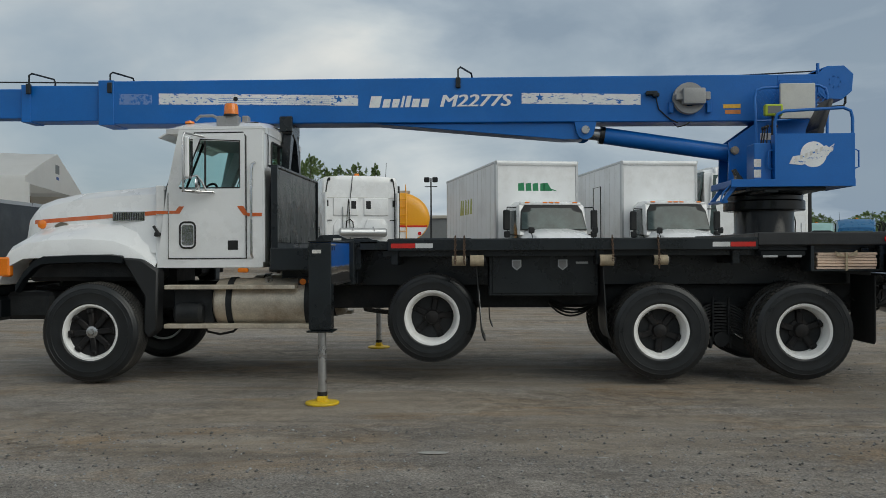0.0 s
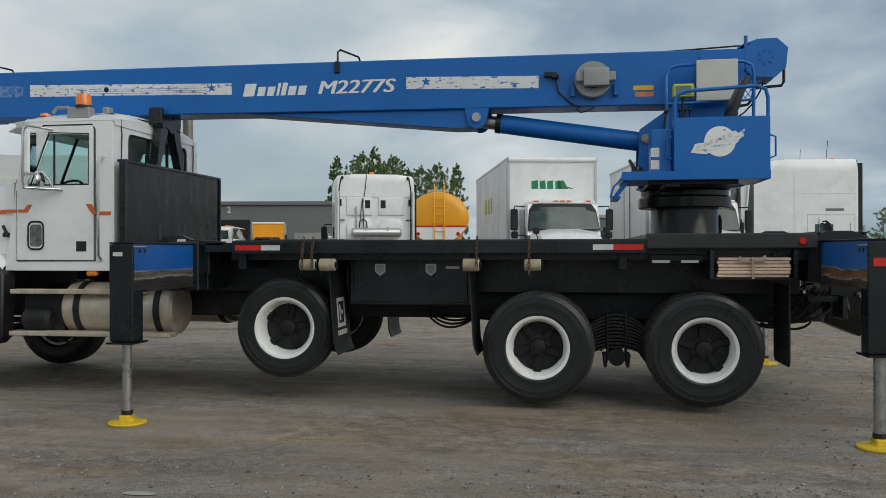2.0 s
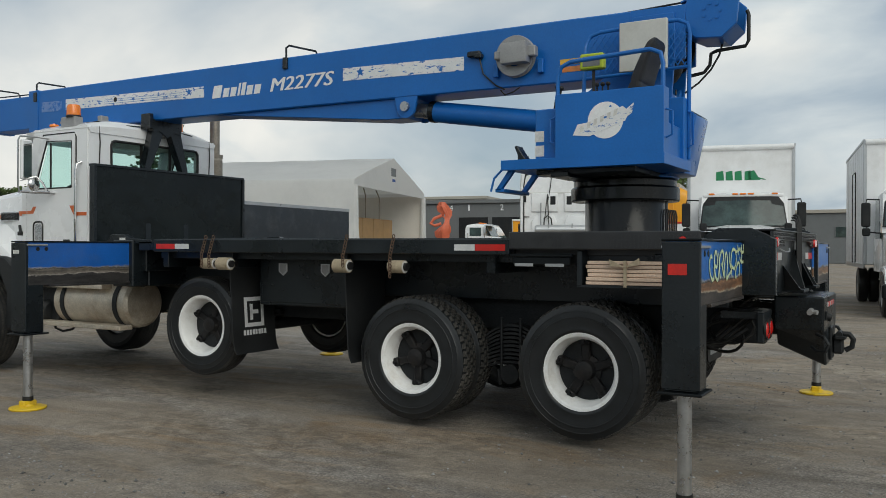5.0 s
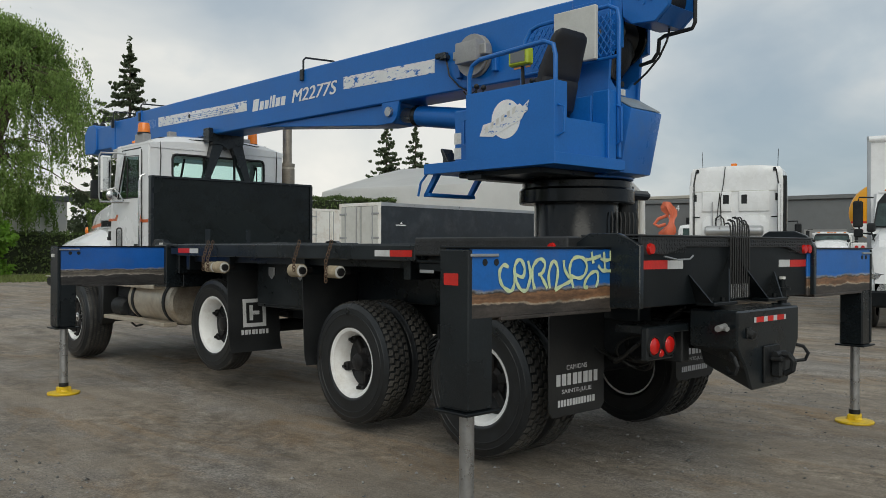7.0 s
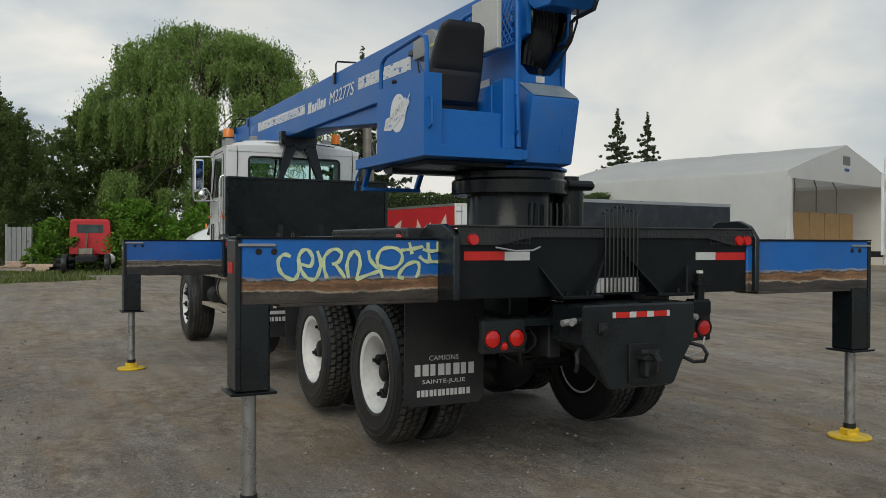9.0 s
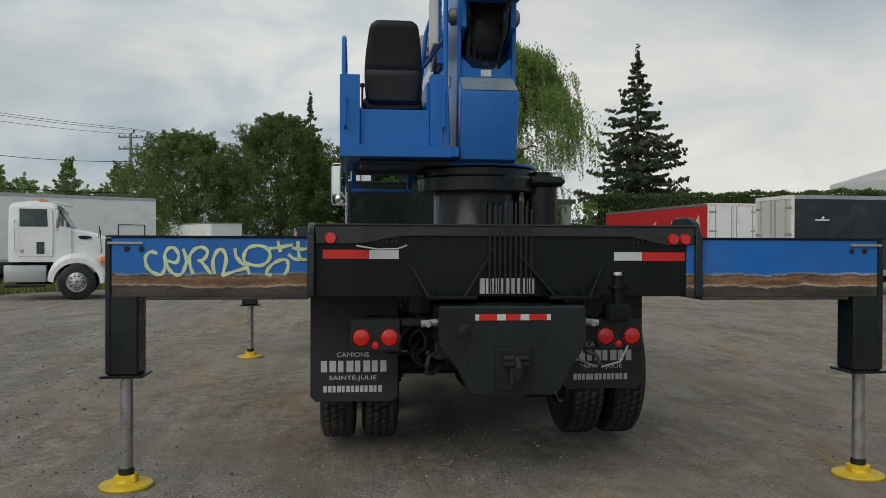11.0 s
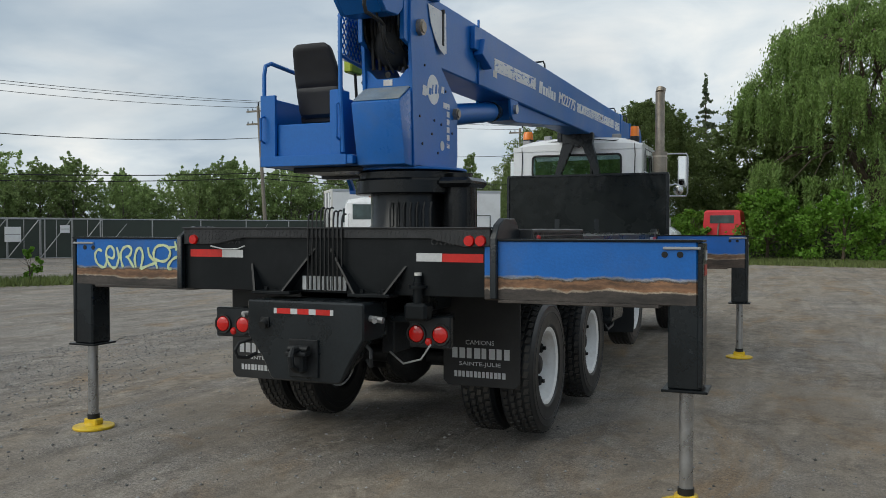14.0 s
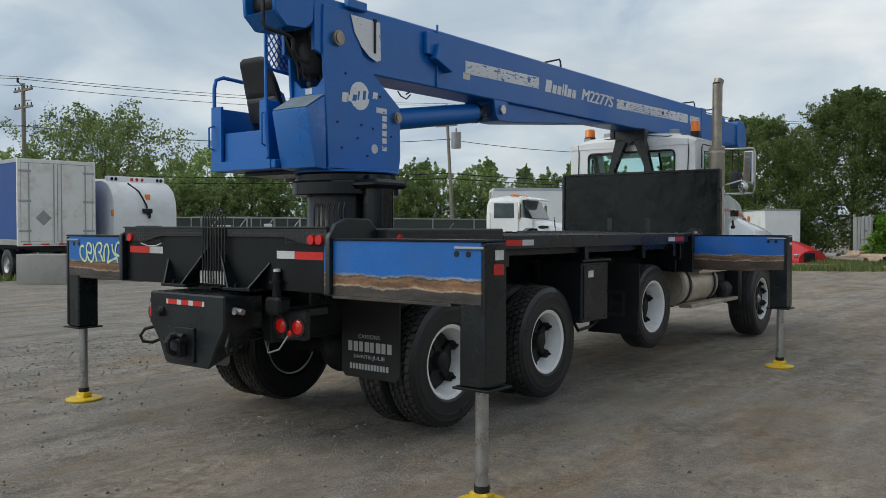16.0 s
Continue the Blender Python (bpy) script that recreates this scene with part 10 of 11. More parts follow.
# orange tarp figure and crowd fences near the tent
of = thing("orange_netting", "salmon orange plastic sheet bunched round a post", "safety netting", pose(-33.2, 72.0, 0, 0, 0, 20) @ Matrix.Scale(1.35, 4))
part("post", G().cyl((0, 0, 0), (0, 0, 4.2), 0.05, seg=8), M_GALV, of, "steel post")
nr = random.Random(2)
secs = []
for k in range(15):
    z = 0.15 + k * 0.29
    rad_ = 0.42 + 0.16 * math.sin(k * 1.15) - 0.012 * k
    ox, oy = 0.16 * math.sin(k * 0.8), 0.12 * math.cos(k * 1.1)
    secs.append([(ox + rad_ * (1 + 0.28 * math.sin(5 * a + k * 0.7)) * math.cos(a), oy + 0.6 * rad_ * (1 + 0.22 * math.cos(4 * a + k)) * math.sin(a), z + nr.uniform(-0.04, 0.04)) for a in [i * 2 * math.pi / 16 for i in range(16)]])
part("drape", G().loft(secs), M_ORNET, of, "bunched orange plastic")
part("loose_end", G().tube([(-0.2, 0, 3.3), (-0.75, 0.05, 3.1), (-1.0, 0.0, 2.75), (-0.7, 0.0, 2.6), (-0.25, 0.02, 2.75)], 0.11, 8), M_ORNET, of, "hanging loose end")
part("low_sheet", G().loft([[(x, 0.06 * math.sin(x * 9), 0.08), (x, 0.06 * math.sin(x * 9) + 0.02, 0.08), (x, 0.05 * math.cos(x * 7) + 0.02, 1.35 + 0.1 * math.sin(x * 5)), (x, 0.05 * math.cos(x * 7), 1.35 + 0.1 * math.sin(x * 5))] for x in [-1.5 + 0.2 * i for i in range(16)]]), M_ORNET, of, "low orange sheet")
for i in range(6):
    cf = thing("crowd_fence", "grey steel crowd fence panel", "fence panel", pose(-31.0 + i * 2.2, 70.0 - 0.3 * i, 0, 0, 0, -8) @ Matrix.Scale(1.2, 4), "crowd fences")
    part("frame", G().tube([(-1.0, 0, 0.0), (-1.0, 0, 1.9), (1.0, 0, 1.9), (1.0, 0, 0.0)], 0.03, 6), M_GALV, cf, "steel frame")
    for k in range(9):
        part("bar", G().cyl((-0.8 + k * 0.2, 0, 0.2), (-0.8 + k * 0.2, 0, 1.9), 0.012, seg=5), M_GALV, cf)
# tractors far off beyond the gap on the east side
M_FARBLUE = mat("bright_blue_truck_paint", (0.012, 0.13, 0.30), 0.3, var=0.08, coat=0.4)
M_PALETEAL = mat("pale_teal_truck_paint", (0.30, 0.50, 0.48), 0.35, var=0.08, coat=0.3)
for x, y, rz, top_, mt, lb in ((27.3, 63.0, 248, 3.55, M_FARBLUE, "blue sleeper tractor parked far off"), (30.9, 62.2, 240, 3.45, M_WHITE_DULL, "white rounded tractor parked far off"), (26.0, 67.0, 246, 3.40, M_PALETEAL, "pale teal tractor parked behind the blue one")):
    tractor("highway_tractor", lb, pose(x, y, 0, 0, 0, rz), 0.7, 1.5, top_, cab_mat=mt, frame=2.0, group="far tractors")
# light mast
lm = thing("light_mast", "tall dark yard light mast", "street lamp", pose(-3.55, 62, 0))
part("pole", G().cyl((0, 0, 0), (0, 0, 6.75), 0.08, 0.05, 10), M_UNDER, lm, "mast")
part("cross_bar", G().box(-0.45, 0.45, -0.04, 0.04, 6.10, 6.16), M_UNDER, lm, "thin cross bar")
for x in (-0.30, 0.30):
    part("lamp_head", G().box(x - 0.20, x + 0.20, -0.15, 0.15, 6.45, 6.82, 0.05), M_UNDER, lm, "dark floodlight head")

# ---- trees, hedges, poles and wires ----
rng = np.random.default_rng(7)


def leaf_mesh(name, pos, size, flat=0.0, long=1.6):
    """Many small leaf blades at the given places, each a folded quad turned at random."""
    n = len(pos)
    d = rng.normal(size=(n, 3)); d /= np.linalg.norm(d, axis=1, keepdims=True)
    e = rng.normal(size=(n, 3)); e -= (e * d).sum(1, keepdims=True) * d; e /= np.linalg.norm(e, axis=1, keepdims=True)
    if flat:
        d[:, 2] *= 1 - flat
    s = size * rng.uniform(0.6, 1.35, (n, 1))
    v = np.stack([pos - d * s * long * 0.5, pos + e * s * 0.5, pos + d * s * long * 0.5, pos - e * s * 0.5], 1).reshape(-1, 3)
    me = bpy.data.meshes.new(name)
    me.vertices.add(len(v)); me.vertices.foreach_set("co", v.ravel())
    me.loops.add(4 * n); me.loops.foreach_set("vertex_index", np.arange(4 * n, dtype=np.int32))
    me.polygons.add(n); me.polygons.foreach_set("loop_start", np.arange(0, 4 * n, 4, dtype=np.int32))
    me.update(); me.validate()
    return me


def clump_points(centres, radii, per):
    """Leaves along short twigs that point outwards and up from each centre."""
    out = []
    for c, r in zip(centres, radii):
        d = np.array((c[0], c[1], 0.0)); d /= max(0.3, np.linalg.norm(d))
        d = d * 0.8 + np.array((0, 0, 0.75)) + rng.normal(size=3) * 0.55
        d /= np.linalg.norm(d)
        u = rng.random((per, 1))
        thick = r * (0.50 * (1 - u) + 0.16)
        out.append(c + d * (u - 0.35) * r * 2.3 + rng.normal(size=(per, 3)) * thick * np.array([1, 1, 0.85]))
    return np.concatenate(out)


def limbs(g, base, tops, r0, split=0.3):
    base = Vector(base)
    for t in tops:
        t = Vector(t)
        j = base.lerp(t, split) + Vector((0, 0, 0.12 * (t - base).length))
        m = j.lerp(t, 0.5) + Vector((random.uniform(-0.3, 0.3), random.uniform(-0.3, 0.3), 0.1))
        g.cyl(base, j, r0, r0 * 0.6, 7)
        g.cyl(j, m, r0 * 0.6, r0 * 0.32, 6)
        g.cyl(m, t, r0 * 0.32, r0 * 0.08, 5)


def broad_tree(name, label, m, height, width, base, leaf_m, n_clumps, per, leaf, shape="round", bark=None, ragged=0.25, group="yard trees", clump=1.0):
    """Trunk with limbs, and a crown of many leaf clumps in an uneven outline."""
    t = thing(name, label, "tree", m, group)
    cs, rs = [], []
    for _ in range(n_clumps):
        u = rng.random() ** 0.8
        a = rng.uniform(0, 2 * math.pi)
        if shape == "round":
            w = math.sin(math.pi * min(1, 0.12 + 0.85 * u)) ** 0.6
        elif shape == "poplar":
            w = (1 - u) ** 0.55 * 0.9 + 0.06
        elif shape == "wall":
            w = (1 - u ** 3) ** 0.5
        else:
            w = math.sin(math.pi * min(1, 0.25 + 0.72 * u)) ** 0.5
        r = width / 2 * w * math.sqrt(rng.uniform(0.25, 1.0)) * (1 + ragged * rng.normal() * 0.5)
        cs.append((r * math.cos(a), r * math.sin(a), base + (height - base) * u + ragged * rng.normal() * 0.4))
        rs.append(width * clump * rng.uniform(0.055, 0.12) * (0.4 + 0.6 * w))
    pts = clump_points(np.array(cs), rs, per)
    pts = pts[pts[:, 2] > max(0.05, base * 0.5)]
    part("crown", leaf_mesh("crown", pts, leaf), leaf_m, t, "crown of many small leaves")
    g = G()
    tr = max(0.10 if height > 2 else 0.012, height * 0.022)
    top = height * 0.55
    g.cyl((0, 0, -0.05), (0.1, 0.05, top * 0.5), tr, tr * 0.75, 9).cyl((0.1, 0.05, top * 0.5), (0, 0, height * 0.85), tr * 0.75, tr * 0.12, 8)
    pick = [cs[i] for i in rng.choice(len(cs), min(12, len(cs)), replace=False)]
    limbs(g, (0.08, 0.04, top * 0.45), pick, tr * 0.5)
    part("trunk", g, bark or M_BARK, t, "branching trunk")
    return t


def spruce(name, label, m, height, width, leaf_m, rows, per, leaf=0.12, ragged=0.2):
    """Straight trunk; each bough droops, lifts its tip, and carries side twigs with needles."""
    t = thing(name, label, "tree", m, "spruce trees")
    pts = []
    g = G().cyl((0, 0, -0.05), (0, 0, height), height * 0.018, 0.02, 8)
    for i in range(rows):
        u = i / rows
        r = width / 2 * (1 - u) ** 0.95 * (1 + ragged * rng.normal() * 0.25) + 0.16
        k = max(4, int(9 * (1 - u) + 4))
        for b in range(k):
            a = 2 * math.pi * (b + rng.random() * 0.8) / k + i * 1.7
            L_ = r * rng.uniform(0.55, 1.18)
            zb = height * (0.05 + 0.945 * u) + rng.uniform(-1.0, 1.0) * height / rows
            n = int(per * (0.30 + (1 - u)))
            fwd, side = np.array((math.cos(a), math.sin(a))), np.array((-math.sin(a), math.cos(a)))
            tw = max(5, int(L_ * 4))
            st = rng.random(tw) ** 0.75
            which = rng.integers(0, tw, n)
            s, q = st[which], rng.random(n)
            sg = np.where(which % 2 == 0, 1.0, -1.0)
            reach = 0.34 * L_ * (1.12 - s) * q + 0.03
            ax = L_ * s + reach * 0.75
            off = sg * reach * 0.8 + rng.normal(size=n) * 0.045
            dz = -0.30 * L_ * s + 0.24 * L_ * s ** 3 - 0.38 * reach - np.abs(rng.normal(size=n)) * 0.06
            pts.append(np.stack([fwd[0] * ax + side[0] * off, fwd[1] * ax + side[1] * off, zb + dz], 1))
            if u < 0.92:
                tip = (fwd[0] * L_ * 0.6, fwd[1] * L_ * 0.6, zb - 0.15 * L_)
                g.cyl((0, 0, zb), tip, 0.035 * (1 - u) + 0.012, 0.010, 4)
    top = rng.normal(size=(120, 3)) * np.array((0.07, 0.07, 0.45)) + np.array((0, 0, height - 0.15))
    pts = np.concatenate(pts + [top])
    part("crown", leaf_mesh("crown", pts, leaf, long=1.9), leaf_m, t, "tiers of drooping needled branches")
    part("trunk", g, M_BARK, t, "straight trunk")
    return t


def hanging_leaves(name, pos, size, long):
    """Narrow blades that hang more or less straight down."""
    n = len(pos)
    d = rng.normal(size=(n, 3)) * 0.55 + np.array((0, 0, -1.0)); d /= np.linalg.norm(d, axis=1, keepdims=True)
    e = rng.normal(size=(n, 3)); e -= (e * d).sum(1, keepdims=True) * d; e /= np.linalg.norm(e, axis=1, keepdims=True)
    s = size * rng.uniform(0.6, 1.4, (n, 1))
    v = np.stack([pos - d * s * long * 0.5, pos + e * s * 0.5, pos + d * s * long * 0.5, pos - e * s * 0.5], 1).reshape(-1, 3)
    me = bpy.data.meshes.new(name)
    me.vertices.add(len(v)); me.vertices.foreach_set("co", v.ravel())
    me.loops.add(4 * n); me.loops.foreach_set("vertex_index", np.arange(4 * n, dtype=np.int32))
    me.polygons.add(n); me.polygons.foreach_set("loop_start", np.arange(0, 4 * n, 4, dtype=np.int32))
    me.update(); me.validate()
    return me


def willow(m, height, width):
    """Forked trunk, arching limbs, and curtains of strands that hang from the twigs in layers; dense to -y, open to +y."""
    t = thing("willow_tree", "large weeping willow with hanging light green strands", "tree", m)
    g = G()
    fork = Vector((0.2, 0.1, 3.0))
    g.cyl((0, 0, -0.1), fork, 0.55, 0.44, 12)
    heads, pts = [], []
    half = width / 2
    for i in range(150):
        u = math.sqrt((i + 0.5) / 150)
        a = i * 2.39996 + rng.normal() * 0.25
        r = half * (0.10 + 0.84 * u) * (1 + 0.08 * math.sin(3 * a + 1)) + rng.normal() * 0.3
        z = height * (0.97 - 0.36 * u ** 2.4) + rng.normal() * 0.45 - 0.7
        heads.append((r * math.cos(a), r * math.sin(a), z, rng.uniform(0.7, 1.25), u))
    # lower skirts, thick on the near side, thin on the open side
    for i in range(95):
        a = rng.uniform(0, 2 * math.pi)
        if math.sin(a) > 0.45 and rng.random() < 0.6:
            continue
        u = rng.uniform(0.55, 1.0)
        heads.append((half * u * math.cos(a), half * u * math.sin(a), height * rng.uniform(0.24, 0.60), rng.uniform(0.6, 1.1), u))
    limb_ends = []
    for k in range(9):
        a = k * 0.698 + 0.3
        out = Vector((math.cos(a), math.sin(a), 0)) * half * rng.uniform(0.35, 0.55)
        e = Vector((out.x, out.y, height * rng.uniform(0.55, 0.75)))
        j = fork.lerp(e, 0.45) + Vector((rng.normal() * 0.4, rng.normal() * 0.4, 0.7))
        g.cyl(fork, j, 0.30, 0.19, 8).cyl(j, e, 0.19, 0.09, 7)
        limb_ends += [j, e]
    for hx, hy, hz, sz, u in heads:
        hv = Vector((hx, hy, hz))
        src = min(limb_ends, key=lambda q: (q - hv).length)
        mid = src.lerp(hv, 0.55) + Vector((rng.normal() * 0.35, rng.normal() * 0.35, 0.55))
        g.cyl(src, mid, 0.075, 0.042, 5).cyl(mid, hv, 0.042, 0.014, 4)
        thin = 0.30 if (hy > half * 0.25 and height * 0.33 < hz < height * 0.72) else 0.9
        c = np.array((hx, hy, hz))
        way = np.array((hx, hy, 0.0)); way /= max(0.1, np.linalg.norm(way))
        # leafy crest over the arching twig
        k = int(330 * sz * thin)
        p = rng.normal(size=(k, 3)) * np.array((0.60, 0.60, 0.26)) * sz
        p[:, 2] -= 0.30 * (p[:, 0] ** 2 + p[:, 1] ** 2) / sz
        pts.append(c + p)
        # strands in a few bunches, each bunch with one sway
        for _ in range(int(5 * sz + 1)):
            w = rng.normal(size=2) * sz * 0.62
            b0 = c + np.array((w[0], w[1], 0.12 * sz - 0.25 * (w[0] ** 2 + w[1] ** 2)))
            full = (rng.uniform(0.9, 2.2) + 1.6 * u ** 3) * (0.75 if thin < 1 else 1.0)
            sway = rng.normal(size=2) * 0.16 + way[:2] * 0.30 * u
            for _ in range(int(6 * thin) + 1):
                s0 = b0 + np.append(rng.normal(size=2) * 0.13, rng.normal() * 0.08)
                ln = min(full * rng.uniform(0.55, 1.15), max(0.3, s0[2] - 0.9))
                n = int(ln * 15) + 2
                sv = np.linspace(0, 1, n)[:, None]
                pts.append(s0 + np.concatenate([sway[0] * np.sqrt(sv), sway[1] * np.sqrt(sv), -ln * sv ** 1.15], 1) + rng.normal(size=(n, 3)) * 0.045)
    pts = np.concatenate(pts)
    pts = pts[pts[:, 2] > 0.5]
    part("crown", hanging_leaves("crown", pts, 0.075, 2.6), M_WILLOW, t, "hanging willow leaves")
    part("trunk", g, M_BARK, t, "branching grey-brown trunk")
    return t


def hedge(m, length, depth, height, leaf_m, label, per_m=800, leaf=0.12):
    n = int(per_m * length * height / 4)
    x = rng.uniform(0, length, n)
    f = rng.random(n)
    top = height * (1 + 0.012 * np.sin(x * 1.3) + 0.012 * np.sin(x * 3.7))
    z = np.where(f < 0.75, rng.random(n) * top, top + rng.normal(size=n) * 0.07)
    y = np.where(f < 0.75, np.where(rng.random(n) < 0.6, -depth / 2, depth / 2) + rng.normal(size=n) * 0.15, rng.uniform(-depth / 2, depth / 2, n))
    t = thing("hedge", label, "hedge", m, "hedges")
    part("foliage", leaf_mesh("foliage", np.stack([x, y, np.maximum(z, 0.05)], 1), leaf), leaf_m, t, "clipped foliage")
    # solid near-black box: the shade inside the foliage is put into its colour
    part("core", G().box(0.1, length - 0.1, -depth / 2 + 0.1, depth / 2 - 0.1, 0, height * 0.965), mat("hedge_inner_shade", (0.02, 0.03, 0.012), 0.9), t, "inner box, its near-black colour standing for shaded twigs")
    return t


willow(pose(-46.5, 18.6, 0), 16.2, 15.2)
spruce("spruce_tree", "tall dark spruce beside the hedge", pose(-60.6, 34.3, 0), 18.0, 15.0, M_SPRUCE, 40, 230, 0.17)
sp = spruce("spruce_tree", "dark spruce behind the white tent", pose(-78.0, 76.0, 0), 17.9, 11.5, M_SPRUCE, 30, 150, 0.24)
copy_thing(sp, pose(-73.9, 77.5, 0, 0, 0, 140)).scale = (0.9, 0.9, 0.95)
spruce("spruce_tree", "thin open spruce behind the broad trees", pose(-81.5, 5.2, 0), 16.8, 8.0, M_SPRUCE, 30, 60, 0.2, ragged=0.5)
broad_tree("broadleaf_tree", "dense dark green maple at the yard edge", pose(-45.5, 5.1, 0), 9.7, 8.0, 0.3, M_MAPLE, 1150, 80, 0.088, "wall", ragged=0.34, clump=0.6)
broad_tree("broadleaf_tree", "broad dark maple with ragged crown", pose(-46.4, -1.0, 0), 8.6, 8.2, 0.3, M_MAPLE, 950, 80, 0.086, "wall", ragged=0.45, clump=0.6)
broad_tree("broadleaf_tree", "dark maple behind the willow", pose(-49, 12.2, 0), 9.8, 8.5, 1.0, M_MAPLE, 560, 88, 0.14, "round", ragged=0.6, clump=0.62)
broad_tree("broadleaf_tree", "bright shrubby sapling in front of the willow", pose(-36.5, 16.2, 0), 3.4, 4.0, 0.2, M_BRIGHT, 60, 110, 0.13, "wall")
broad_tree("broadleaf_tree", "bright green bush behind the red cab", pose(-38.0, 12.6, 0), 3.6, 4.6, 0.2, M_BRIGHT, 70, 110, 0.13, "wall")
broad_tree("broadleaf_tree", "low green bush beside the gate", pose(-37.8, 8.8, 0), 2.6, 3.4, 0.1, M_BRIGHT, 50, 180, 0.12, "wall")
broad_tree("broadleaf_tree", "spreading open tree behind the trailers", pose(-14.9, -24.3, 0), 7.3, 7.0, 3.4, M_MAPLE, 190, 90, 0.085, "umbrella", ragged=0.8)
hedge(pose(-49.0, 27.5, 0, 0, 0, 60), 20, 1.6, 5.0, M_HEDGE, "tall clipped green cedar hedge")
hedge(pose(-44.5, 9.0, 0, 0, 0, 83), 22, 1.4, 2.3, M_HEDGE, "low dark clipped hedge before the house")
# woods behind the fence: a few kinds, copied along two rows
kinds = [broad_tree("wood_tree", "mixed green tree in the woods behind the fence", pose(-60 + 4 * i, -70, 0), h, w_, 0.3, M_WOODS, 300, 28, 0.135, sh, M_BIRCH, 0.5, "woods behind the fence", 0.62) for i, (h, w_, sh) in enumerate(((7.2, 5.8, "wall"), (8.2, 4.6, "poplar"), (6.6, 6.5, "wall"), (8.6, 4.2, "poplar")))]
row = [(-14 - i * 2.05, -41.5 + i * 1.28) for i in range(27)]
for j, off in enumerate((0.0, 2.4)):
    for i, (x, y) in enumerate(row):
        k = kinds[int(rng.integers(0, 4)) if j else (i * 3 + j) % 3]
        sc = float(rng.uniform(0.70, 1.02)) * (0.88 if j == 0 else 0.98)
        ob = copy_thing(k, pose(x - off * 0.55 + float(rng.normal()) * 0.5, y - off * 0.85 + float(rng.normal()) * 0.5, 0, 0, 0, float(rng.uniform(0, 360))))
        ob.scale = (sc, sc, sc)
for i, k in enumerate(kinds):
    k.matrix_basis = pose(6 + i * 5, -52 - i, 0)
# poplars to the north
pk = [broad_tree("poplar_tree", "slender poplar beyond the parked trucks", pose(0, 0, 0), 8.2, 3.2, 0.8, M_POPLAR, 260, 46, 0.10, "poplar", M_BIRCH, 0.3, "northern poplars", 0.6),
      broad_tree("poplar_tree", "fuller poplar beyond the parked trucks", pose(0, 0, 0), 8.8, 5.2, 0.6, M_POPLAR, 240, 36, 0.115, "wall", M_BIRCH, 0.4, "northern poplars", 0.6)]
for i, (dx, top) in enumerate(((-48.9, 22.4), (-45.0, 21.0), (-42.1, 22.8), (-40.3, 24.3), (-38.1, 21.5), (-35.7, 22.0), (-33.1, 19.5), (-30.7, 20.3), (-25.9, 20.1), (-22.4, 20.3))):
    k = pk[0 if i % 3 == 0 else 1]
    mt_ = pose(dx, 180 + 4 * math.sin(i * 2.1), 0, 0, 0, 70 * i)
    ob = k if i in (0, 1) else copy_thing(k, mt_)
    if i in (0, 1):
        ob.matrix_basis = mt_
    sc = top / (8.6 if i % 3 == 0 else 9.3)
    ob.scale = (sc * 0.8, sc * 0.8, sc)
for i in range(14):
    ob = copy_thing(pk[1], pose(14 + i * 5.5, 96 + 3 * math.sin(i * 2.2), 0, 0, 0, 50 * i))
    ob.scale = (0.95, 0.95, 0.60 + 0.10 * math.sin(i * 1.9))
for i in range(9):
    ob = copy_thing(pk[1], pose(33.5 + i * 2.3, 88 + 3 * math.sin(i * 1.7), 0, 0, 0, 64 * i))
    ob.scale = (0.80, 0.80, 0.52 + 0.07 * math.sin(i * 2.6))
# grass verges as loose blades
def verge(name, m, length, depth, n, h):
    x, y = rng.uniform(0, length, n), rng.uniform(-depth / 2, depth / 2, n) * (0.55 + 0.45 * rng.random(n))
    hh = rng.uniform(0.3, 1.0, n) * h
    b = np.stack([x, y, np.zeros(n)], 1)
    a = rng.uniform(0, 2 * math.pi, n)
    wv = np.stack([np.cos(a), np.sin(a), np.zeros(n)], 1) * 0.03
    tip = b + np.stack([rng.normal(size=n) * 0.08, rng.normal(size=n) * 0.08, hh], 1)
    v = np.stack([b - wv, b + wv, tip], 1).reshape(-1, 3)
    me = bpy.data.meshes.new(name)
    me.vertices.add(len(v)); me.vertices.foreach_set("co", v.ravel())
    me.loops.add(3 * n); me.loops.foreach_set("vertex_index", np.arange(3 * n, dtype=np.int32))
    me.polygons.add(n); me.polygons.foreach_set("loop_start", np.arange(0, 3 * n, 3, dtype=np.int32))
    me.update(); me.validate()
    ob = part(name, me, M_GRASS, None, "", m)
    return tagged(ob, "rough unmown grass verge", "grass", "", "stuff")


verge("grass", pose(-39.5, -3, 0, 0, 0, 76), 34, 7.0, 42000, 0.28)
verge("grass", pose(-25.5, 18.6, 0, 0, 0, 75), 6.5, 3.0, 7000, 0.22)
verge("grass", pose(-4.0, -12.0, 0, 0, 0, 142), 22, 3.2, 15000, 0.28)
verge("grass", pose(-20.0, -6.0, 0, 0, 0, 120), 18, 3.0, 9000, 0.30)
for x, y in ((-9.6, -8.6), (-16.5, -4.8)):
    broad_tree("weed_bush", "small yellow-green weed clump", pose(x, y, 0), 1.0, 0.9, 0.05, M_BRIGHT, 12, 70, 0.07, "wall", group="weeds")

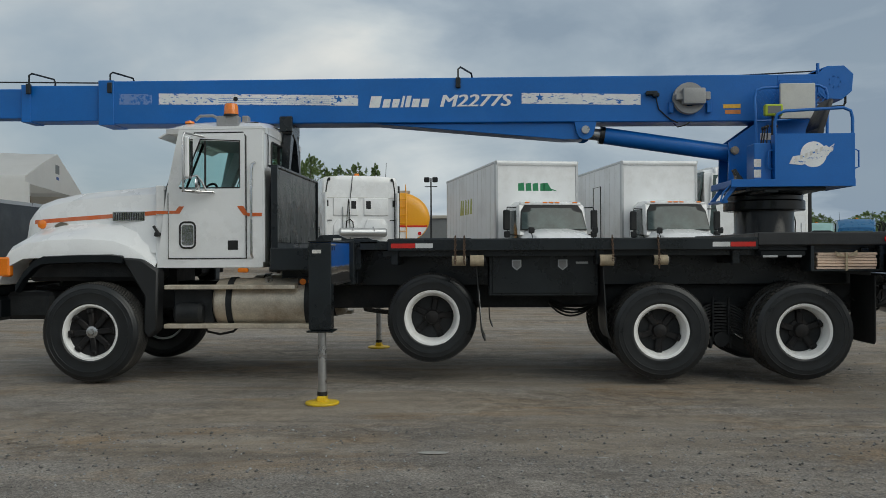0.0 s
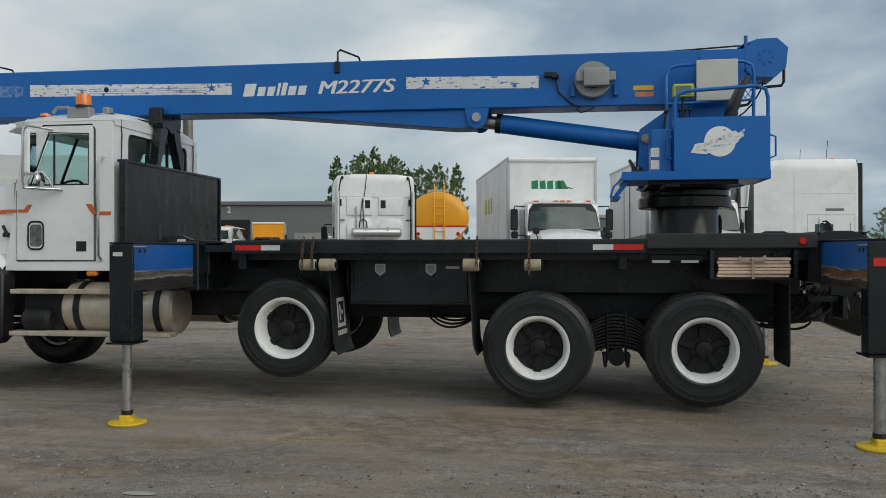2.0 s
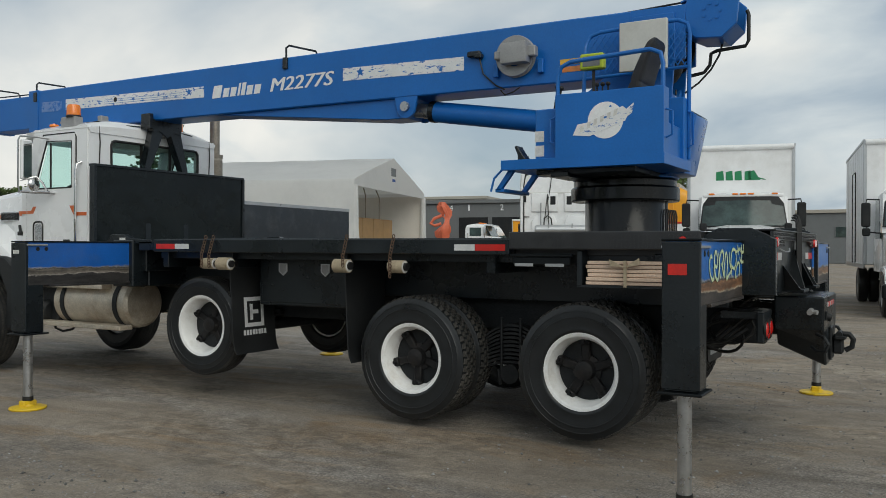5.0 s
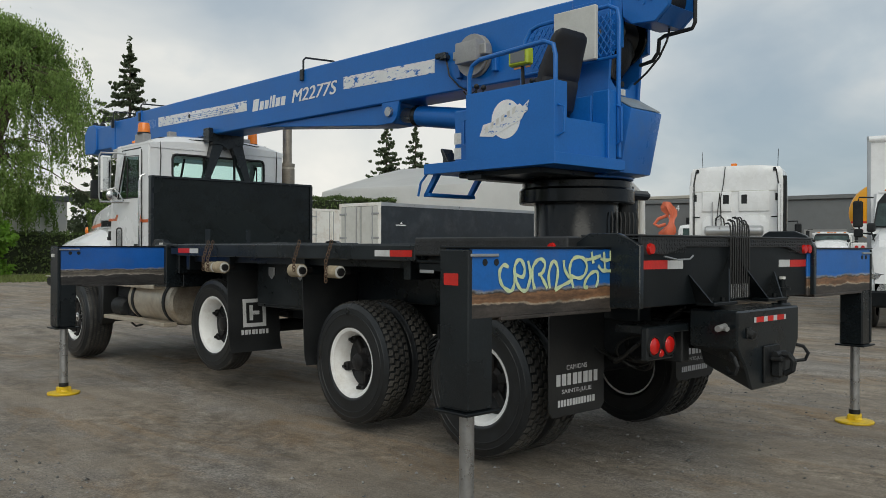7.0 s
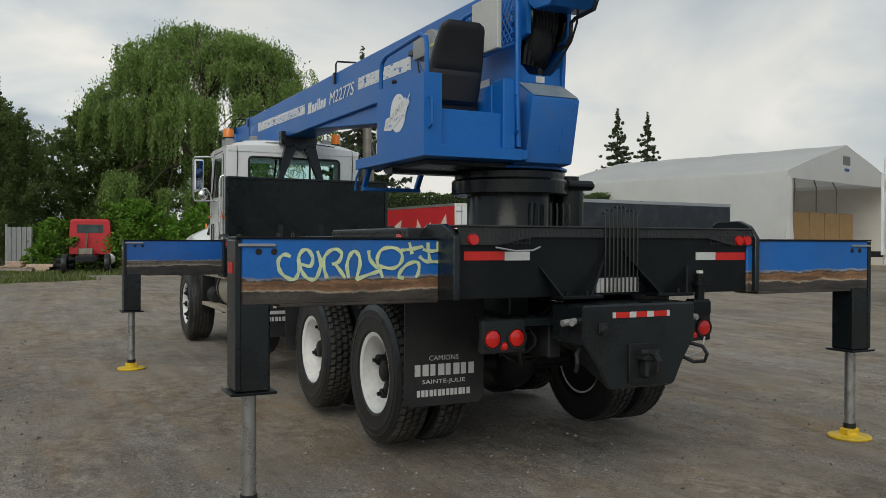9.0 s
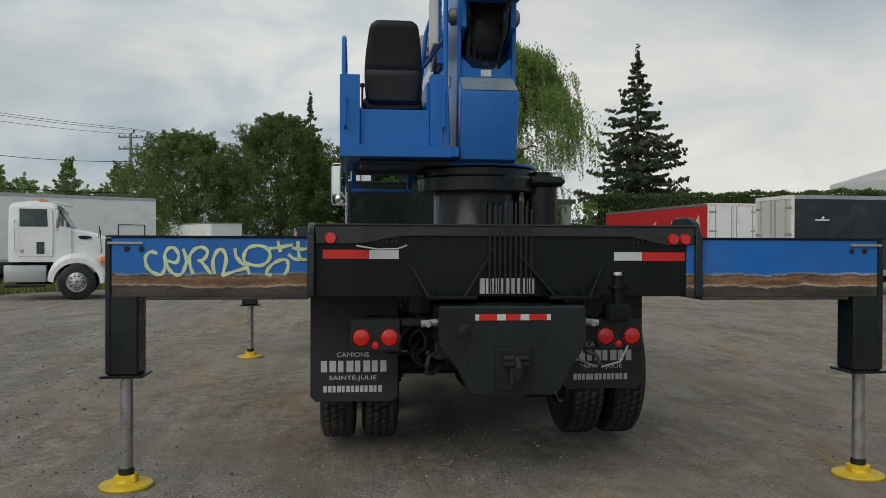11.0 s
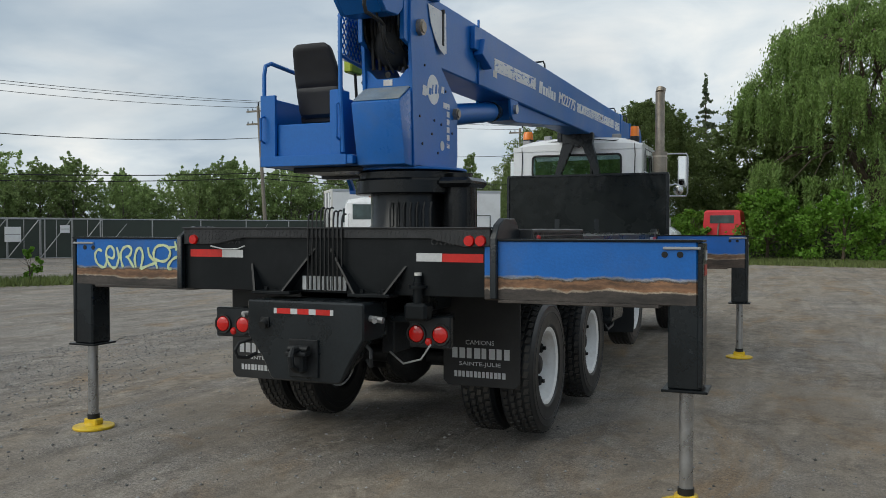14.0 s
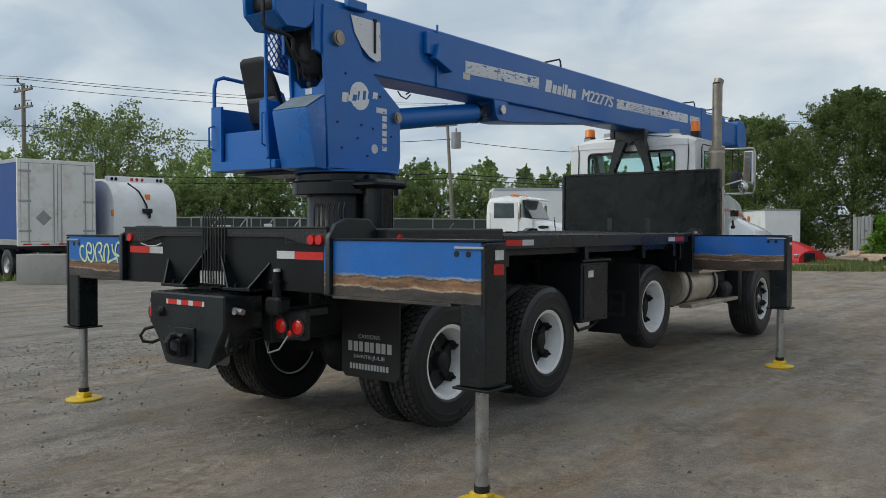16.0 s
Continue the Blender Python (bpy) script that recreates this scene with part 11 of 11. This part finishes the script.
# fence in front of the woods
p0, p1 = Vector((-13.0, -34.5, 0)), Vector((-58.0, -7.0, 0))
d = (p1 - p0)
nseg = 17
fc = thing("yard_fence", "chain-link fence with dark screen and steel posts", "fence")
for i in range(nseg + 1):
    a = p0 + d * (i / nseg)
    part("post", G().cyl((a.x, a.y, 0), (a.x, a.y, 2.38), 0.045, seg=8), M_GALV, fc, "steel fence post")
    if i < nseg:
        b = p0 + d * ((i + 1) / nseg)
        part("top_rail", G().cyl((a.x, a.y, 2.31), (b.x, b.y, 2.31), 0.035, seg=6), M_GALV, fc, "steel top rail")
        n = Vector((-(b - a).y, (b - a).x, 0)).normalized() * 0.008
        q = G()
        vs = [q.bm.verts.new(v) for v in (a - n + Vector((0, 0, 0.05)), b - n + Vector((0, 0, 0.05)), b - n + Vector((0, 0, 2.28)), a - n + Vector((0, 0, 2.28)), a + n + Vector((0, 0, 0.05)), b + n + Vector((0, 0, 0.05)), b + n + Vector((0, 0, 2.28)), a + n + Vector((0, 0, 2.28)))]
        for f in ((0, 1, 2, 3), (7, 6, 5, 4), (0, 4, 5, 1), (1, 5, 6, 2), (2, 6, 7, 3), (3, 7, 4, 0)):
            q.bm.faces.new([vs[k] for k in f])
        part("screen", q, M_SCREEN, fc, "dark fence screen")
        if i % 3 == 0:
            part("brace", G().cyl((a.x, a.y, 0.1), (b.x * 0.5 + a.x * 0.5, b.y * 0.5 + a.y * 0.5, 2.05), 0.025, seg=6), M_GALV, fc)
# double gate leaves in front of the fence, with braces and two notices
gd = Vector((-0.853, 0.521, 0))
go = Vector((-22.9, -28.2, 0)) + Vector((0.521, 0.853, 0)) * 0.35
for k in range(4):
    a, b = go + gd * (1.72 * k + 0.03), go + gd * (1.72 * k + 1.69)
    gl = thing("gate_leaf", "galvanised chain-link gate leaf with diagonal brace", "gate", None, "gate leaves")
    part("gate_frame", G().tube([(a.x, a.y, 0.06), (a.x, a.y, 2.36), (b.x, b.y, 2.36), (b.x, b.y, 0.06)], 0.032, 8, True), M_GALV, gl, "steel gate frame")
    part("brace", G().cyl((a.x, a.y, 0.1), (b.x, b.y, 2.32), 0.028, seg=6), M_GALV, gl, "diagonal brace")
    part("mid_post", G().cyl(((a.x + b.x) / 2, (a.y + b.y) / 2, 0.06), ((a.x + b.x) / 2, (a.y + b.y) / 2, 2.36), 0.02, seg=6), M_GALV, gl)
for q, z0, z1, hw in ((2.0, 1.0, 1.85, 0.42), (4.75, 1.5, 1.95, 0.26)):
    c_ = go + gd * q + Vector((0.521, 0.853, 0)) * 0.06
    nt_ = thing("notice_board", "white notice board hung on the gate", "sign", Matrix.Translation(c_) @ Matrix.Rotation(radians(148.6), 4, "Z"), "notice boards")
    part("board", G().box(-hw, hw, -0.01, 0.01, z0, z1, 0.004), M_WHITE_DULL, nt_, "white board")
    part("print_line", G().box(-hw * 0.9, hw * 0.9, -0.014, -0.011, (z0 + z1) / 2 - 0.02, (z0 + z1) / 2 + 0.02), M_GREYBOX, nt_, "grey print line")
gp = thing("corrugated_gate", "corrugated grey gate panel beside the bushes", "gate", pose(-37.5, 7.2, 0, 0, 0, 35))
for k in range(10):
    part("corrugation", G().box(-1.0 + k * 0.2, -0.84 + k * 0.2, -0.03 - 0.03 * (k % 2), 0.03, 0.05, 2.3, 0.01), M_GALV, gp, "corrugated sheet")
part("gate_post", G().cyl((-1.05, 0, 0), (-1.05, 0, 2.45), 0.06, seg=10), M_GALV, gp, "post")

# utility poles and wires
poles = []
for x, y, h in ((-39.9, -21.1, 10.4), (-12.8, -28.6, 9.3), (-58.0, -7.5, 10.2), (10.0, -38.0, 9.5)):
    u = thing("utility_pole", "leaning weathered wooden utility pole with wires", "utility pole", pose(x, y, 0), "utility poles")
    lean = 0.7 if x == -39.9 else 0.1
    part("pole", G().cyl((0, lean, -0.1), (0, 0, h), 0.15, 0.10, 12), M_POLE, u, "weathered wooden pole")
    part("cross_arm", G().cyl((0, 0, h - 0.15), (0.45, 0.35, h + 0.0), 0.03, seg=6).cyl((-0.05, 0, h - 0.9), (-0.6, -0.4, h - 0.75), 0.03, seg=6), M_GALV, u, "steel bracket")
    for dz in (0.35, 1.25):
        part("wooden_arm", G().box(-0.06, 0.06, -0.95, 0.95, h - dz - 0.06, h - dz + 0.06, 0.01), M_POLE, u, "short wooden cross arm")
        for yy in (-0.85, -0.45, 0.45, 0.85):
            part("pin_insulator", G().cyl((0, yy, h - dz + 0.06), (0, yy, h - dz + 0.20), 0.035, seg=8), M_UNDER, u)
    part("insulator", G().cyl((0.45, 0.35, h - 0.05), (0.45, 0.35, h + 0.2), 0.06, seg=8), M_UNDER, u)
    if x == -39.9:
        part("transformer", G().cyl((-0.35, 0.62, h - 2.9), (-0.35, 0.62, h - 1.75), 0.36, seg=20).cyl((-0.35, 0.62, h - 1.75), (-0.35, 0.62, h - 1.45), 0.06, seg=8), M_GREYBOX, u, "grey transformer can")
    poles.append((x, y, h))
order = [poles[3], poles[1], poles[0], poles[2], (-80.0, 12.0, 10.5)]
wr = thing("overhead_wires", "thin black overhead power wires", "power line")
for dz, off, sag in ((0.15, 0.4, 0.35), (-0.05, -0.3, 0.4), (0.35, 0.0, 0.3), (-2.25, 0.1, 0.6), (-4.72, 0.1, 0.3), (-5.08, 0.15, 0.3)):
    for (xa, ya, ha), (xb, yb, hb) in zip(order, order[1:]):
        pts = [(xa + (xb - xa) * t + off, ya + (yb - ya) * t + off, ha + (hb - ha) * t + dz - 4 * sag * t * (1 - t)) for t in [i / 10 for i in range(11)]]
        part("wire", G().tube(pts, 0.04 if dz < -4 else 0.028 if dz < -2 else 0.018, 4), M_WIRE, wr)

# timber left lying beside the gate
tb = thing("timber_pile", "pile of weathered boards and pallet wood on the grass", "timber pile", pose(-37.3, 6.4, 0, 0, 0, 52))
for k in range(3):
    part("bearer", G().box(-1.3 + k * 1.0, -1.2 + k * 1.0, -0.5, 0.5, 0.0, 0.09, 0.006), M_WOOD, tb, "pallet bearer")
for k in range(7):
    part("board", G().box(-1.45, 1.05 + 0.1 * math.sin(k * 3), -0.52 + k * 0.15, -0.40 + k * 0.15, 0.09, 0.115, 0.004), M_WOOD, tb, "pallet board")
for k in range(9):
    part("stacked_board", G().box(0.45 + 0.05 * math.sin(k * 2.3), 1.35 + 0.07 * math.sin(k * 4.1), -0.3 + 0.04 * math.sin(k), 0.2 + 0.05 * math.sin(k * 1.7), 0.115 + k * 0.055, 0.16 + k * 0.055, 0.004), M_WOOD, tb, "stacked board")
part("plank", G().cyl((-0.9, -0.2, 0.14), (0.5, 0.1, 0.42), 0.05, seg=6), M_WOOD, tb)
part("pipe", G().ring([(-0.16 * math.cos(a), 0.29 + 0.16 * math.sin(a)) for a in [k * math.pi / 8 for k in range(16)]], [(-0.12 * math.cos(a), 0.29 + 0.12 * math.sin(a)) for a in [k * math.pi / 8 for k in range(16)]], "x", -1.35, -0.5), M_GREYBOX, tb, "short grey pipe")

# loose stones on the near ground
def stone_mesh(n):
    front = rng.random(n) < 0.68
    x = np.where(front, rng.uniform(-6, 9, n), rng.uniform(3.0, 9.0, n))
    y = np.where(front, 4.3 + 3.2 * rng.random(n) ** 1.6, rng.uniform(4.0, 19.0, n))
    r = 0.0035 + 0.013 * rng.random(n) ** 3
    octa = np.array(((1, 0, 0), (-1, 0, 0), (0, 1, 0), (0, -1, 0), (0, 0, 1), (0, 0, -0.5)), float)
    v = octa[None] * (r[:, None, None] * rng.uniform(0.6, 1.5, (n, 6, 1)))
    a = rng.uniform(0, 6.28, n)
    c, s_ = np.cos(a)[:, None], np.sin(a)[:, None]
    vx, vy = v[:, :, 0] * c - v[:, :, 1] * s_, v[:, :, 0] * s_ + v[:, :, 1] * c
    v = np.stack([vx + x[:, None], vy + y[:, None], v[:, :, 2] * 0.75 + r[:, None] * 0.25], 2).reshape(-1, 3)
    tri_ = np.array(((0, 2, 4), (2, 1, 4), (1, 3, 4), (3, 0, 4), (2, 0, 5), (1, 2, 5), (3, 1, 5), (0, 3, 5)))
    f = (tri_[None] + 6 * np.arange(n)[:, None, None]).reshape(-1)
    me = bpy.data.meshes.new("gravel")
    me.vertices.add(len(v)); me.vertices.foreach_set("co", v.ravel())
    me.loops.add(len(f)); me.loops.foreach_set("vertex_index", f.astype(np.int32))
    me.polygons.add(len(f) // 3); me.polygons.foreach_set("loop_start", np.arange(0, len(f), 3, dtype=np.int32))
    me.update(); me.validate()
    return me


tagged(part("gravel", stone_mesh(19000), M_STONE, None, ""), "scattered loose grey gravel stones", "gravel", "", "stuff")
for x, y, r in ((-0.25, 6.55, 0.12), (1.0, 6.45, 0.045)):
    solid("pale_stone", G().sphere((0, 0, 0), r, 1.0, 0.35, 0.06, 12, 6), M_CONC, "flat pale stone on the gravel", "stone", pose(x, y, r * 0.06), "pale stones")
